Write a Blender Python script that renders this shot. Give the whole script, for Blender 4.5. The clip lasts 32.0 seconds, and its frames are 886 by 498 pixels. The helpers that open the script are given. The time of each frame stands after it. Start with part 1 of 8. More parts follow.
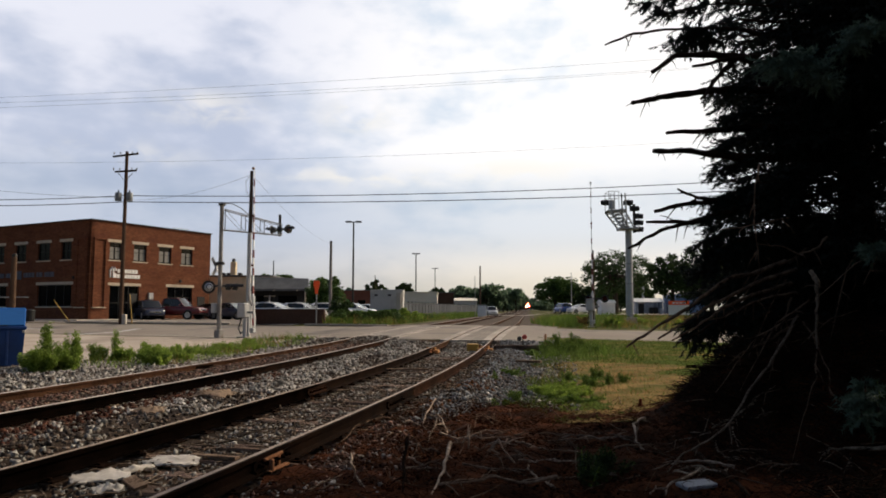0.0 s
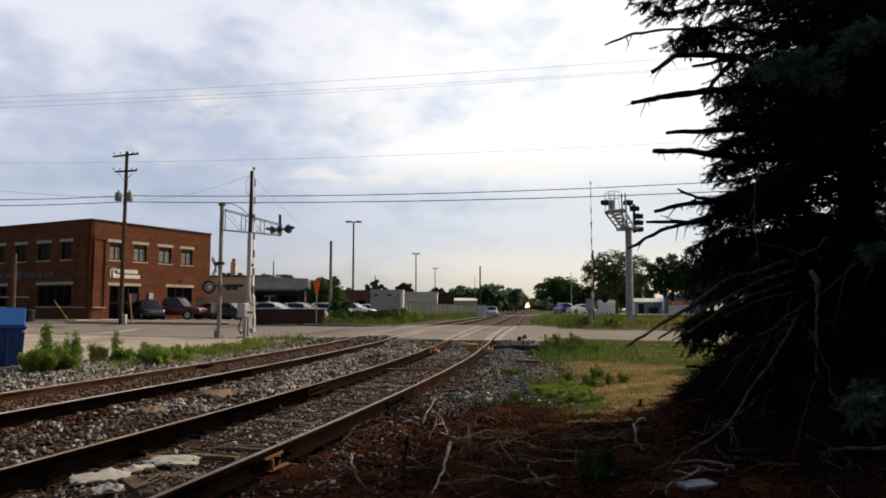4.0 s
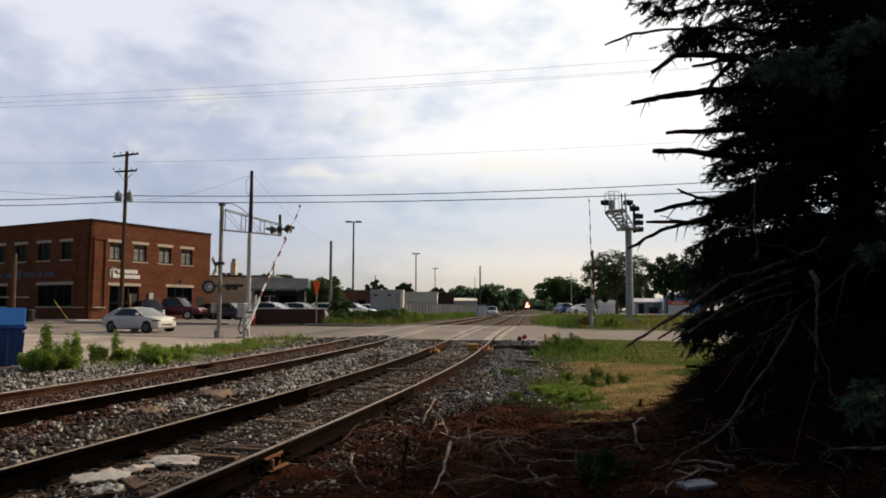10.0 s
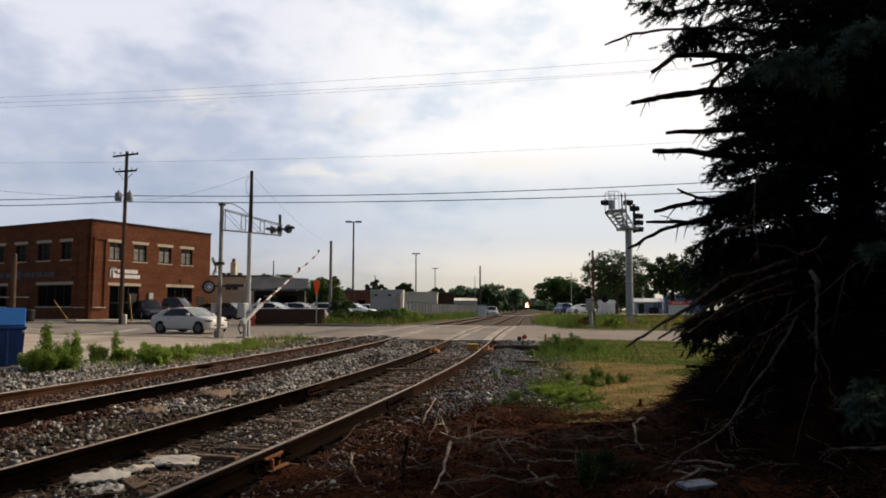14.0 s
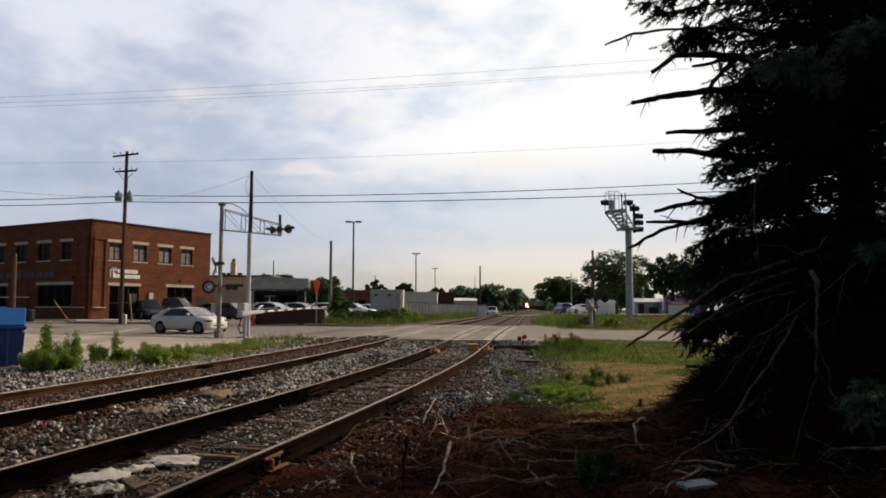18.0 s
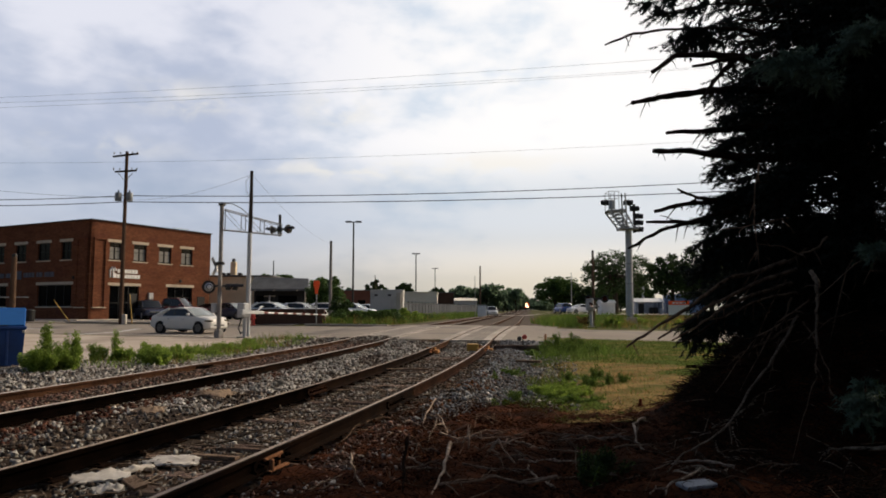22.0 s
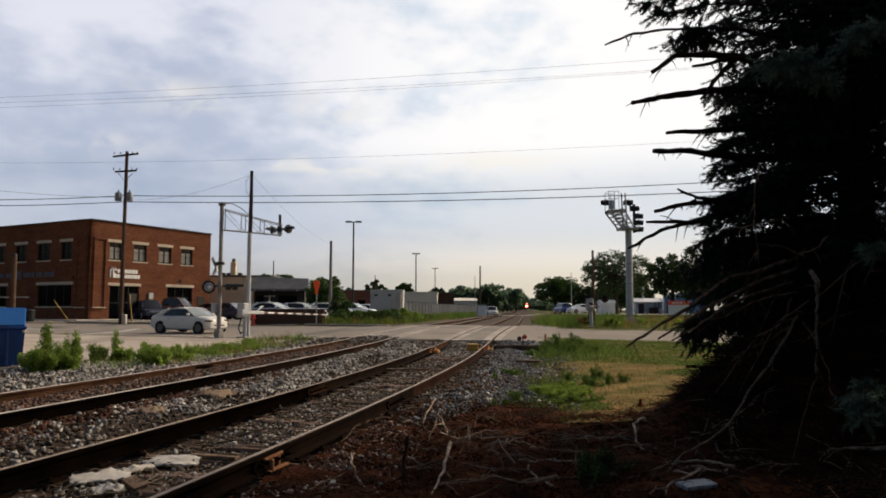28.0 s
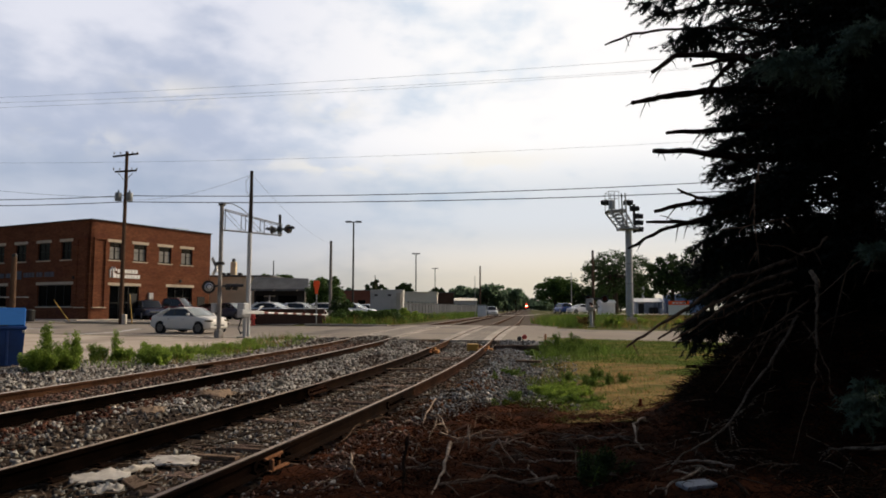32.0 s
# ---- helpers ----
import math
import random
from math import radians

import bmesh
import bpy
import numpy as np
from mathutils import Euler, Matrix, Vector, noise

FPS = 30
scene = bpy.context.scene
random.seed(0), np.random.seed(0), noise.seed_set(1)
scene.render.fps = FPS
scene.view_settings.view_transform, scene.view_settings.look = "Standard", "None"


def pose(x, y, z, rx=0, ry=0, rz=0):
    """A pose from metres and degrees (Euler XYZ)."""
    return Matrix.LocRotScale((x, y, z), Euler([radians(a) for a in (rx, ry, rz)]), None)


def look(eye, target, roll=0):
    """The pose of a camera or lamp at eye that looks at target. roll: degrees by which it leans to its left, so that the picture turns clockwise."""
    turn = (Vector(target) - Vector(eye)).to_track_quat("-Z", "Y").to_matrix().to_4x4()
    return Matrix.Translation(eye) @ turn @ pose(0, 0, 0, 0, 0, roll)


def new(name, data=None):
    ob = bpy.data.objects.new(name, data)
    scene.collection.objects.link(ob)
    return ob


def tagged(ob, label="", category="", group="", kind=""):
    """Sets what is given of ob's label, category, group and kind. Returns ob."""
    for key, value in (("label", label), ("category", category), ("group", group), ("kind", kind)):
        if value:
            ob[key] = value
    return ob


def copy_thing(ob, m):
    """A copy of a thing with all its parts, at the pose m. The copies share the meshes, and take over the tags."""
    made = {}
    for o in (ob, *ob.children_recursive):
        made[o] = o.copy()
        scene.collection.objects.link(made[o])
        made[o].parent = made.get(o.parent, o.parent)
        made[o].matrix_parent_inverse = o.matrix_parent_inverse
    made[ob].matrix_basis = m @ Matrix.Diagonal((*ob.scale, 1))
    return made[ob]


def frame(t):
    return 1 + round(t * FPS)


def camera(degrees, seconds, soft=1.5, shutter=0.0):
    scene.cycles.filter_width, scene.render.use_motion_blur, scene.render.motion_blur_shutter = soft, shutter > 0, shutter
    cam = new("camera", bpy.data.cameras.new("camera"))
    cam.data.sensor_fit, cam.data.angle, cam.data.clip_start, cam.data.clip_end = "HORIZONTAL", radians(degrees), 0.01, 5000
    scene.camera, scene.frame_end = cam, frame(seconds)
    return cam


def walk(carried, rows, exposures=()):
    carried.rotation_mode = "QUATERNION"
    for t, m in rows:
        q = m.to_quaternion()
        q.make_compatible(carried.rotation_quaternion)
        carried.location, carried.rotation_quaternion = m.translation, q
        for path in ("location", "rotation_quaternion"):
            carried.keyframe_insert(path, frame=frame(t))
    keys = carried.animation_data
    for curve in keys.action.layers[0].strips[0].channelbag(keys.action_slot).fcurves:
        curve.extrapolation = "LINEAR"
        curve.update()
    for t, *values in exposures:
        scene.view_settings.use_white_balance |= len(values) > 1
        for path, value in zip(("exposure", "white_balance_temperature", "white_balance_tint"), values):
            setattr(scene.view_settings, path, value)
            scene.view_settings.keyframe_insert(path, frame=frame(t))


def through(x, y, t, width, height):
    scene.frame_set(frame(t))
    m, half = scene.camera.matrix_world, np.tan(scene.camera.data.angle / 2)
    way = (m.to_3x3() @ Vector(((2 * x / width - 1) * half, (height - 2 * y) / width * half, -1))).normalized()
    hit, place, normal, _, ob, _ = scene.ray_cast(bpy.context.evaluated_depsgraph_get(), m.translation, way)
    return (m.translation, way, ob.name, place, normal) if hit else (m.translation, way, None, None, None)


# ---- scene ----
EYE = Vector((0.0, 0.0, 1.25))
TILT = 4.87
cam = camera(63.5, 32.0, soft=1.8)
STAND = pose(EYE.x, EYE.y, EYE.z, 90 + TILT, 0, 0)
walk(cam, [(0.0, STAND), (32.0, STAND)], exposures=((0.0, 0.02), (8.0, -0.02), (16.0, -0.05), (24.0, -0.08), (32.0, -0.08)))

# ---- light: a bright overcast evening, the veiled sun ahead and to the right ----
SUN_AZ, SUN_EL = 52.0, 32.0
world = bpy.data.worlds.new("overcast_evening")
scene.world = world
world.use_nodes = True
wn = world.node_tree.nodes
sky = wn.new("ShaderNodeTexSky")
sky.sky_type = "NISHITA"
sky.sun_disc = False
sky.sun_elevation = radians(SUN_EL)
sky.sun_rotation = radians(SUN_AZ)
sky.air_density, sky.dust_density, sky.ozone_density = 1.0, 7.0, 0.6
wn["Background"].inputs["Strength"].default_value = 0.11
world.node_tree.links.new(sky.outputs["Color"], wn["Background"].inputs["Color"])

sun = new("sun", bpy.data.lights.new("sun", "SUN"))
sun.data.energy = 3.0
sun.data.angle = radians(14)
sun.data.color = (1.0, 0.86, 0.66)
az, el = radians(SUN_AZ), radians(SUN_EL)
SUN_WAY = Vector((math.sin(az) * math.cos(el), math.cos(az) * math.cos(el), math.sin(el)))
sun.matrix_world = look(SUN_WAY * 100, (0, 0, 0))
scene.view_settings.exposure = 0.0


# ---- mesh tools ----
class Shape:
    """Collects corners and faces of one mesh."""

    def __init__(self):
        self.v, self.f = [], []

    def add(self, vs, fs):
        n = len(self.v)
        self.v.extend(tuple(p) for p in vs)
        self.f.extend(tuple(i + n for i in f) for f in fs)
        return self

    def box(self, c, s, b=0.0, turn=None):
        """A box of full size s about c, its edges chamfered by b, turned by a matrix about c."""
        c = Vector(c)
        h = [k / 2 for k in s]
        b = min(b, 0.45 * min(s))
        vs, fs, at = [], [], {}
        for i in (-1, 1):
            for j in (-1, 1):
                for k in (-1, 1):
                    if b > 0:
                        three = ((h[0], h[1] - b, h[2] - b), (h[0] - b, h[1], h[2] - b), (h[0] - b, h[1] - b, h[2]))
                    else:
                        three = ((h[0], h[1], h[2]),) * 3
                    for a, p in enumerate(three):
                        if b > 0 or a == 0:
                            at[i, j, k, a] = len(vs)
                            vs.append(Vector((p[0] * i, p[1] * j, p[2] * k)))
                        else:
                            at[i, j, k, a] = at[i, j, k, 0]
        for a in range(3):
            for sgn in (-1, 1):
                quad = []
                for p, q in ((-1, -1), (1, -1), (1, 1), (-1, 1)):
                    key = [p, q]
                    key.insert(a, sgn)
                    quad.append(at[key[0], key[1], key[2], a])
                fs.append(tuple(quad if (sgn > 0) != (a == 1) else quad[::-1]))
        if b > 0:
            for a in range(3):
                o1, o2 = [x for x in range(3) if x != a]
                for p in (-1, 1):
                    for q in (-1, 1):
                        def key(r, face):
                            k = [0, 0, 0]
                            k[a], k[o1], k[o2] = r, p, q
                            return at[k[0], k[1], k[2], face]
                        fs.append((key(-1, o1), key(1, o1), key(1, o2), key(-1, o2)))
            for i in (-1, 1):
                for j in (-1, 1):
                    for k in (-1, 1):
                        fs.append((at[i, j, k, 0], at[i, j, k, 1], at[i, j, k, 2]))
        if turn is not None:
            vs = [turn @ v for v in vs]
        return self.add([v + c for v in vs], fs)

    def tube(self, pts, radii, n=8, cap=True):
        """A round limb along points, with a radius at each."""
        pts = [Vector(p) for p in pts]
        if not hasattr(radii, "__len__"):
            radii = [radii] * len(pts)
        vs, fs = [], []
        side = None
        for i, p in enumerate(pts):
            way = (pts[min(i + 1, len(pts) - 1)] - pts[max(i - 1, 0)])
            way = way.normalized() if way.length > 1e-9 else Vector((0, 0, 1))
            if side is None:
                side = way.cross(Vector((0, 0, 1)) if abs(way.z) < 0.9 else Vector((1, 0, 0))).normalized()
            else:
                side = (side - way * side.dot(way)).normalized()
            up = way.cross(side)
            for k in range(n):
                a = 2 * math.pi * k / n
                vs.append(p + (side * math.cos(a) + up * math.sin(a)) * radii[i])
        for i in range(len(pts) - 1):
            for k in range(n):
                k2 = (k + 1) % n
                fs.append((i * n + k, i * n + k2, (i + 1) * n + k2, (i + 1) * n + k))
        if cap:
            fs.append(tuple(range(n))[::-1])
            fs.append(tuple(range((len(pts) - 1) * n, len(pts) * n)))
        return self.add(vs, fs)

    def sweep(self, profile, frames, cap=True):
        """A closed outline carried along frames (origin, side, up)."""
        n = len(profile)
        vs, fs = [], []
        for o, s, u in frames:
            vs.extend(Vector(o) + Vector(s) * a + Vector(u) * b for a, b in profile)
        for i in range(len(frames) - 1):
            for k in range(n):
                k2 = (k + 1) % n
                fs.append((i * n + k, i * n + k2, (i + 1) * n + k2, (i + 1) * n + k))
        if cap:
            fs.append(tuple(range(n))[::-1])
            fs.append(tuple(range((len(frames) - 1) * n, len(frames) * n)))
        return self.add(vs, fs)

    def turned(self, profile, base, axis, n=16):
        """A lathe: (radius, distance along the axis) from base."""
        base, axis = Vector(base), Vector(axis).normalized()
        side = axis.cross(Vector((0, 0, 1)) if abs(axis.z) < 0.9 else Vector((1, 0, 0))).normalized()
        up = axis.cross(side)
        vs, fs = [], []
        for r, d in profile:
            for k in range(n):
                a = 2 * math.pi * k / n
                vs.append(base + axis * d + (side * math.cos(a) + up * math.sin(a)) * r)
        for i in range(len(profile) - 1):
            for k in range(n):
                k2 = (k + 1) % n
                fs.append((i * n + k, i * n + k2, (i + 1) * n + k2, (i + 1) * n + k))
        fs.append(tuple(range(n))[::-1])
        fs.append(tuple(range((len(profile) - 1) * n, len(profile) * n)))
        return self.add(vs, fs)

    def mesh(self, name, material, smooth=0.0):
        me = bpy.data.meshes.new(name)
        me.from_pydata(self.v, [], self.f)
        me.materials.append(material)
        if len(self.f) < 4000:
            bm = bmesh.new()
            bm.from_mesh(me)
            bmesh.ops.recalc_face_normals(bm, faces=bm.faces)
            bm.to_mesh(me)
            bm.free()
        if smooth:
            me.polygons.foreach_set("use_smooth", [True] * len(me.polygons))
            me.set_sharp_from_angle(angle=radians(smooth))
        me.update()
        return me


def part(name, shape, material, parent=None, label="", smooth=0.0):
    """One mesh object, under a thing or a part, or on its own."""
    me = shape if isinstance(shape, bpy.types.Mesh) else shape.mesh(name, material, smooth)
    ob = new(name, me)
    if parent is not None:
        ob.parent = parent
    return tagged(ob, label)


def thing(name, place, label, category, group="", turn=0.0, kind=""):
    """The empty base of a thing made of parts."""
    ob = new(name)
    ob.empty_display_size = 0.2
    ob.matrix_basis = pose(place[0], place[1], place[2], 0, 0, turn)
    return tagged(ob, label, category, group, kind)


# ---- materials ----
def surface(name, low, high, rough=0.8, metal=0.0, coarse=1.5, fine=25.0, bump=0.15, dirt=None, dirt_amount=0.3,
            dirt_scale=0.6, stretch=(1, 1, 1), vary=0.0, island=False, spec=None, depth=0.02):
    """Two tones mixed by a coarse and a fine grain, with stains, relief and a small change from piece to piece."""
    m = bpy.data.materials.new(name)
    m.use_nodes = True
    t = m.node_tree
    b = t.nodes["Principled BSDF"]
    at = t.nodes.new("ShaderNodeTexCoord")
    mp = t.nodes.new("ShaderNodeMapping")
    mp.inputs["Scale"].default_value = stretch
    t.links.new(at.outputs["Object"], mp.inputs["Vector"])
    src = mp.outputs["Vector"]

    def grain(scale, detail=4.0):
        n = t.nodes.new("ShaderNodeTexNoise")
        n.inputs["Scale"].default_value = scale
        n.inputs["Detail"].default_value = detail
        t.links.new(src, n.inputs["Vector"])
        return n.outputs["Fac"]

    def math_node(op, a, c):
        n = t.nodes.new("ShaderNodeMath")
        n.operation = op
        for i, x in enumerate((a, c)):
            if isinstance(x, (int, float)):
                n.inputs[i].default_value = x
            else:
                t.links.new(x, n.inputs[i])
        return n.outputs[0]

    g1, g2 = grain(coarse), grain(fine, 6.0)
    f = math_node("ADD", math_node("MULTIPLY", g1, 0.5), math_node("MULTIPLY", g2, 0.5))
    ramp = t.nodes.new("ShaderNodeMapRange")
    ramp.inputs["From Min"].default_value, ramp.inputs["From Max"].default_value = 0.36, 0.64
    t.links.new(f, ramp.inputs["Value"])
    mix = t.nodes.new("ShaderNodeMixRGB")
    mix.inputs[1].default_value, mix.inputs[2].default_value = (*low, 1), (*high, 1)
    t.links.new(ramp.outputs[0], mix.inputs[0])
    out = mix.outputs[0]
    if dirt is not None:
        g3 = grain(dirt_scale, 8.0)
        r3 = t.nodes.new("ShaderNodeMapRange")
        r3.inputs["From Min"].default_value, r3.inputs["From Max"].default_value = 0.62 - dirt_amount * 0.3, 0.72
        t.links.new(g3, r3.inputs["Value"])
        mx = t.nodes.new("ShaderNodeMixRGB")
        mx.inputs[2].default_value = (*dirt, 1)
        t.links.new(r3.outputs[0], mx.inputs[0])
        t.links.new(out, mx.inputs[1])
        out = mx.outputs[0]
    if vary:
        if island:
            info = t.nodes.new("ShaderNodeNewGeometry").outputs["Random Per Island"]
        else:
            info = t.nodes.new("ShaderNodeObjectInfo").outputs["Random"]
        hsv = t.nodes.new("ShaderNodeHueSaturation")
        t.links.new(math_node("ADD", math_node("MULTIPLY", info, 2 * vary), 1 - vary), hsv.inputs["Value"])
        t.links.new(out, hsv.inputs["Color"])
        out = hsv.outputs[0]
    t.links.new(out, b.inputs["Base Color"])
    rr = t.nodes.new("ShaderNodeMapRange")
    rr.inputs["To Min"].default_value, rr.inputs["To Max"].default_value = max(0.03, rough - 0.12), min(1, rough + 0.12)
    t.links.new(g2, rr.inputs["Value"])
    t.links.new(rr.outputs[0], b.inputs["Roughness"])
    b.inputs["Metallic"].default_value = metal
    b.inputs["Specular IOR Level"].default_value = spec if spec is not None else (0.015 if rough >= 0.75 else 0.4)
    if bump:
        bp = t.nodes.new("ShaderNodeBump")
        bp.inputs["Strength"].default_value = bump
        bp.inputs["Distance"].default_value = depth
        t.links.new(f, bp.inputs["Height"])
        t.links.new(bp.outputs[0], b.inputs["Normal"])
    return m


def leafy(name, low, high, through=0.4, vary=0.4, coarse=0.6, rough=0.75):
    """Thin leaves: light also comes through them."""
    m = surface(name, low, high, rough, 0, coarse, 8, 0.0, vary=vary, island=True, spec=0.25)
    t = m.node_tree
    b = t.nodes["Principled BSDF"]
    tr = t.nodes.new("ShaderNodeBsdfTranslucent")
    t.links.new(b.inputs["Base Color"].links[0].from_socket, tr.inputs["Color"])
    mx = t.nodes.new("ShaderNodeMixShader")
    mx.inputs[0].default_value = through
    t.links.new(b.outputs[0], mx.inputs[1])
    t.links.new(tr.outputs[0], mx.inputs[2])
    t.links.new(mx.outputs[0], t.nodes["Material Output"].inputs["Surface"])
    return m


def glow(name, colour, strength):
    m = bpy.data.materials.new(name)
    m.use_nodes = True
    b = m.node_tree.nodes["Principled BSDF"]
    b.inputs["Base Color"].default_value = (*colour, 1)
    b.inputs["Emission Color"].default_value = (*colour, 1)
    b.inputs["Emission Strength"].default_value = strength
    return m


def glazing(name, tint, rough=0.05):
    """Dark window glass seen against an unlit inside."""
    m = bpy.data.materials.new(name)
    m.use_nodes = True
    b = m.node_tree.nodes["Principled BSDF"]
    b.inputs["Base Color"].default_value = (*tint, 1)
    b.inputs["Roughness"].default_value = rough
    b.inputs["IOR"].default_value = 1.5
    return m


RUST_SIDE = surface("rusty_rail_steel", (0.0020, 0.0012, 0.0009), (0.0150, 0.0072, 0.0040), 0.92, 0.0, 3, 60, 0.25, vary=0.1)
# near black: shade on the near rail faces is put into the steel colour
SHADED_SIDE = surface("shade_black_rail_steel", (0.0008, 0.0006, 0.0005), (0.0045, 0.0027, 0.0019), 0.95, 0.0, 3, 60, 0.25)
for steel in (SHADED_SIDE,):
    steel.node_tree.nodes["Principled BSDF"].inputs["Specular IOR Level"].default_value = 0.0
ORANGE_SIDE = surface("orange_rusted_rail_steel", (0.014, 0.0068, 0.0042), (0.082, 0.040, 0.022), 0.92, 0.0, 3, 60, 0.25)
RAIL_TOP = surface("worn_rail_head", (0.20, 0.14, 0.10), (0.40, 0.30, 0.23), 0.6, 0.0, 2, 80, 0.05)
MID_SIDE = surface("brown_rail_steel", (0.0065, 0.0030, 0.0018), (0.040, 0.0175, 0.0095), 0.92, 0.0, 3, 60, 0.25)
PALE_HEAD = surface("pale_rail_head", (0.30, 0.245, 0.205), (0.56, 0.485, 0.425), 0.6, 0.0, 2, 80, 0.05)
JOINT = surface("orange_rust_iron", (0.16, 0.068, 0.032), (0.37, 0.175, 0.092), 0.85, 0.1, 6, 90, 0.3)
TIE = surface("weathered_tie_timber", (0.042, 0.027, 0.020), (0.27, 0.190, 0.150), 0.95, 0, 2, 40, 0.8, dirt=(0.03, 0.02, 0.014), dirt_amount=0.5, dirt_scale=4, stretch=(1, 8, 8), vary=0.5)
BALLAST_BED = surface("ballast_dust", (0.011, 0.0078, 0.0058), (0.062, 0.047, 0.037), 0.95, 0, 1.0, 45, 0.8, dirt=(0.06, 0.035, 0.02), dirt_amount=0.5)
STONE = surface("pale_ballast_stone", (0.064, 0.061, 0.055), (0.36, 0.338, 0.30), 0.85, 0, 3, 40, 0.3, vary=0.6, island=True)
BLUE_STONE = surface("blue_grey_ballast_stone", (0.05, 0.052, 0.055), (0.24, 0.245, 0.25), 0.85, 0, 3, 40, 0.3, vary=0.6, island=True)
DARK_STONE = surface("dirty_ballast_stone", (0.030, 0.022, 0.017), (0.145, 0.114, 0.091), 0.9, 0, 3, 40, 0.3, vary=0.6, island=True)
ASPHALT = surface("worn_asphalt", (0.222, 0.190, 0.160), (0.328, 0.284, 0.241), 0.9, 0, 0.25, 30, 0.15, dirt=(0.10, 0.095, 0.09), dirt_amount=0.35, dirt_scale=0.25)
CONCRETE = surface("tan_concrete", (0.36, 0.30, 0.245), (0.50, 0.425, 0.35), 0.9, 0, 0.3, 28, 0.12, dirt=(0.25, 0.21, 0.17), dirt_amount=0.4, dirt_scale=0.35)
CURB = surface("pale_curb_concrete", (0.36, 0.325, 0.28), (0.52, 0.475, 0.415), 0.9, 0, 0.7, 30, 0.15)
PAINT_LINE = surface("worn_white_road_paint", (0.38, 0.37, 0.35), (0.62, 0.61, 0.59), 0.8, 0, 2, 50, 0.05, dirt=(0.26, 0.245, 0.23), dirt_amount=0.3, dirt_scale=3)
EARTH = surface("rough_grass_and_earth", (0.045, 0.055, 0.018), (0.13, 0.12, 0.05), 0.95, 0, 0.35, 12, 0.6, dirt=(0.15, 0.115, 0.065), dirt_amount=0.35, dirt_scale=0.2)
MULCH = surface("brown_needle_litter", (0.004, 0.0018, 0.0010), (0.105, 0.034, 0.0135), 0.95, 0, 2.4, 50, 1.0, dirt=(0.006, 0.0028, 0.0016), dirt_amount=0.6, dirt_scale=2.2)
BRICK = surface("red_brown_brick", (0.108, 0.042, 0.024), (0.18, 0.072, 0.040), 0.9, 0, 0.5, 14, 0.1, dirt=(0.12, 0.046, 0.03), dirt_amount=0.35, dirt_scale=0.4, stretch=(1, 1, 3))
bt = BRICK.node_tree
courses = bt.nodes.new("ShaderNodeTexBrick")
courses.inputs["Scale"].default_value = 1.0
courses.inputs["Brick Width"].default_value, courses.inputs["Row Height"].default_value, courses.inputs["Mortar Size"].default_value = 0.215, 0.075, 0.008
courses.inputs["Color1"].default_value, courses.inputs["Color2"].default_value, courses.inputs["Mortar"].default_value = (0.62, 0.60, 0.60, 1), (1.25, 1.2, 1.15, 1), (0.9, 1.1, 1.2, 1)
b_at = bt.nodes.new("ShaderNodeTexCoord")
b_sep, b_com, b_add = bt.nodes.new("ShaderNodeSeparateXYZ"), bt.nodes.new("ShaderNodeCombineXYZ"), bt.nodes.new("ShaderNodeMath")
bt.links.new(b_at.outputs["Object"], b_sep.inputs[0])
bt.links.new(b_sep.outputs[0], b_add.inputs[0])
bt.links.new(b_sep.outputs[1], b_add.inputs[1])
bt.links.new(b_add.outputs[0], b_com.inputs[0])
bt.links.new(b_sep.outputs[2], b_com.inputs[1])
bt.links.new(b_com.outputs[0], courses.inputs["Vector"])
b_mul = bt.nodes.new("ShaderNodeMixRGB")
b_mul.blend_type = "MULTIPLY"
b_mul.inputs[0].default_value = 0.8
b_base = bt.nodes["Principled BSDF"].inputs["Base Color"]
bt.links.new(b_base.links[0].from_socket, b_mul.inputs[1])
bt.links.new(courses.outputs["Color"], b_mul.inputs[2])
bt.links.new(b_mul.outputs[0], b_base)
STEEL = surface("galvanised_steel", (0.22, 0.225, 0.23), (0.38, 0.385, 0.39), 0.5, 0.55, 2, 40, 0.05)
WOODPOLE = surface("weathered_pole_wood", (0.05, 0.03, 0.02), (0.125, 0.082, 0.058), 0.9, 0, 1, 20, 0.3, stretch=(6, 6, 0.7))
BLACK = surface("black_paint", (0.010, 0.010, 0.011), (0.022, 0.022, 0.023), 0.6, 0, 2, 30, 0.05)


# ---- the lie of the land ----
def ease(a, b, x):
    t = np.clip((np.asarray(x, float) - a) / (b - a), 0, 1)
    return t * t * (3 - 2 * t)


def track_x(y):
    """The near track's centre line: a gentle bend that runs out straight past 20 m."""
    d = np.maximum(20 - np.asarray(y, float), 0)
    return 0.291 + 0.1195 * (np.asarray(y, float) - 20) - 0.00474 * d * d + 0.00006 * d ** 3 + 0.6 * ease(26, 48, y)


def rail_z(y):
    return 0.132 + 0.037 * ease(6, 22, y) + 0.20 * ease(22, 40, y) + 1.3 * ease(180, 520, y)


ROAD_WAY = Vector((0.906, -0.423, 0))
ROAD_NORMAL = Vector((0.423, 0.906, 0))
SPACING = 3.85
FAR_DROP = 0.02


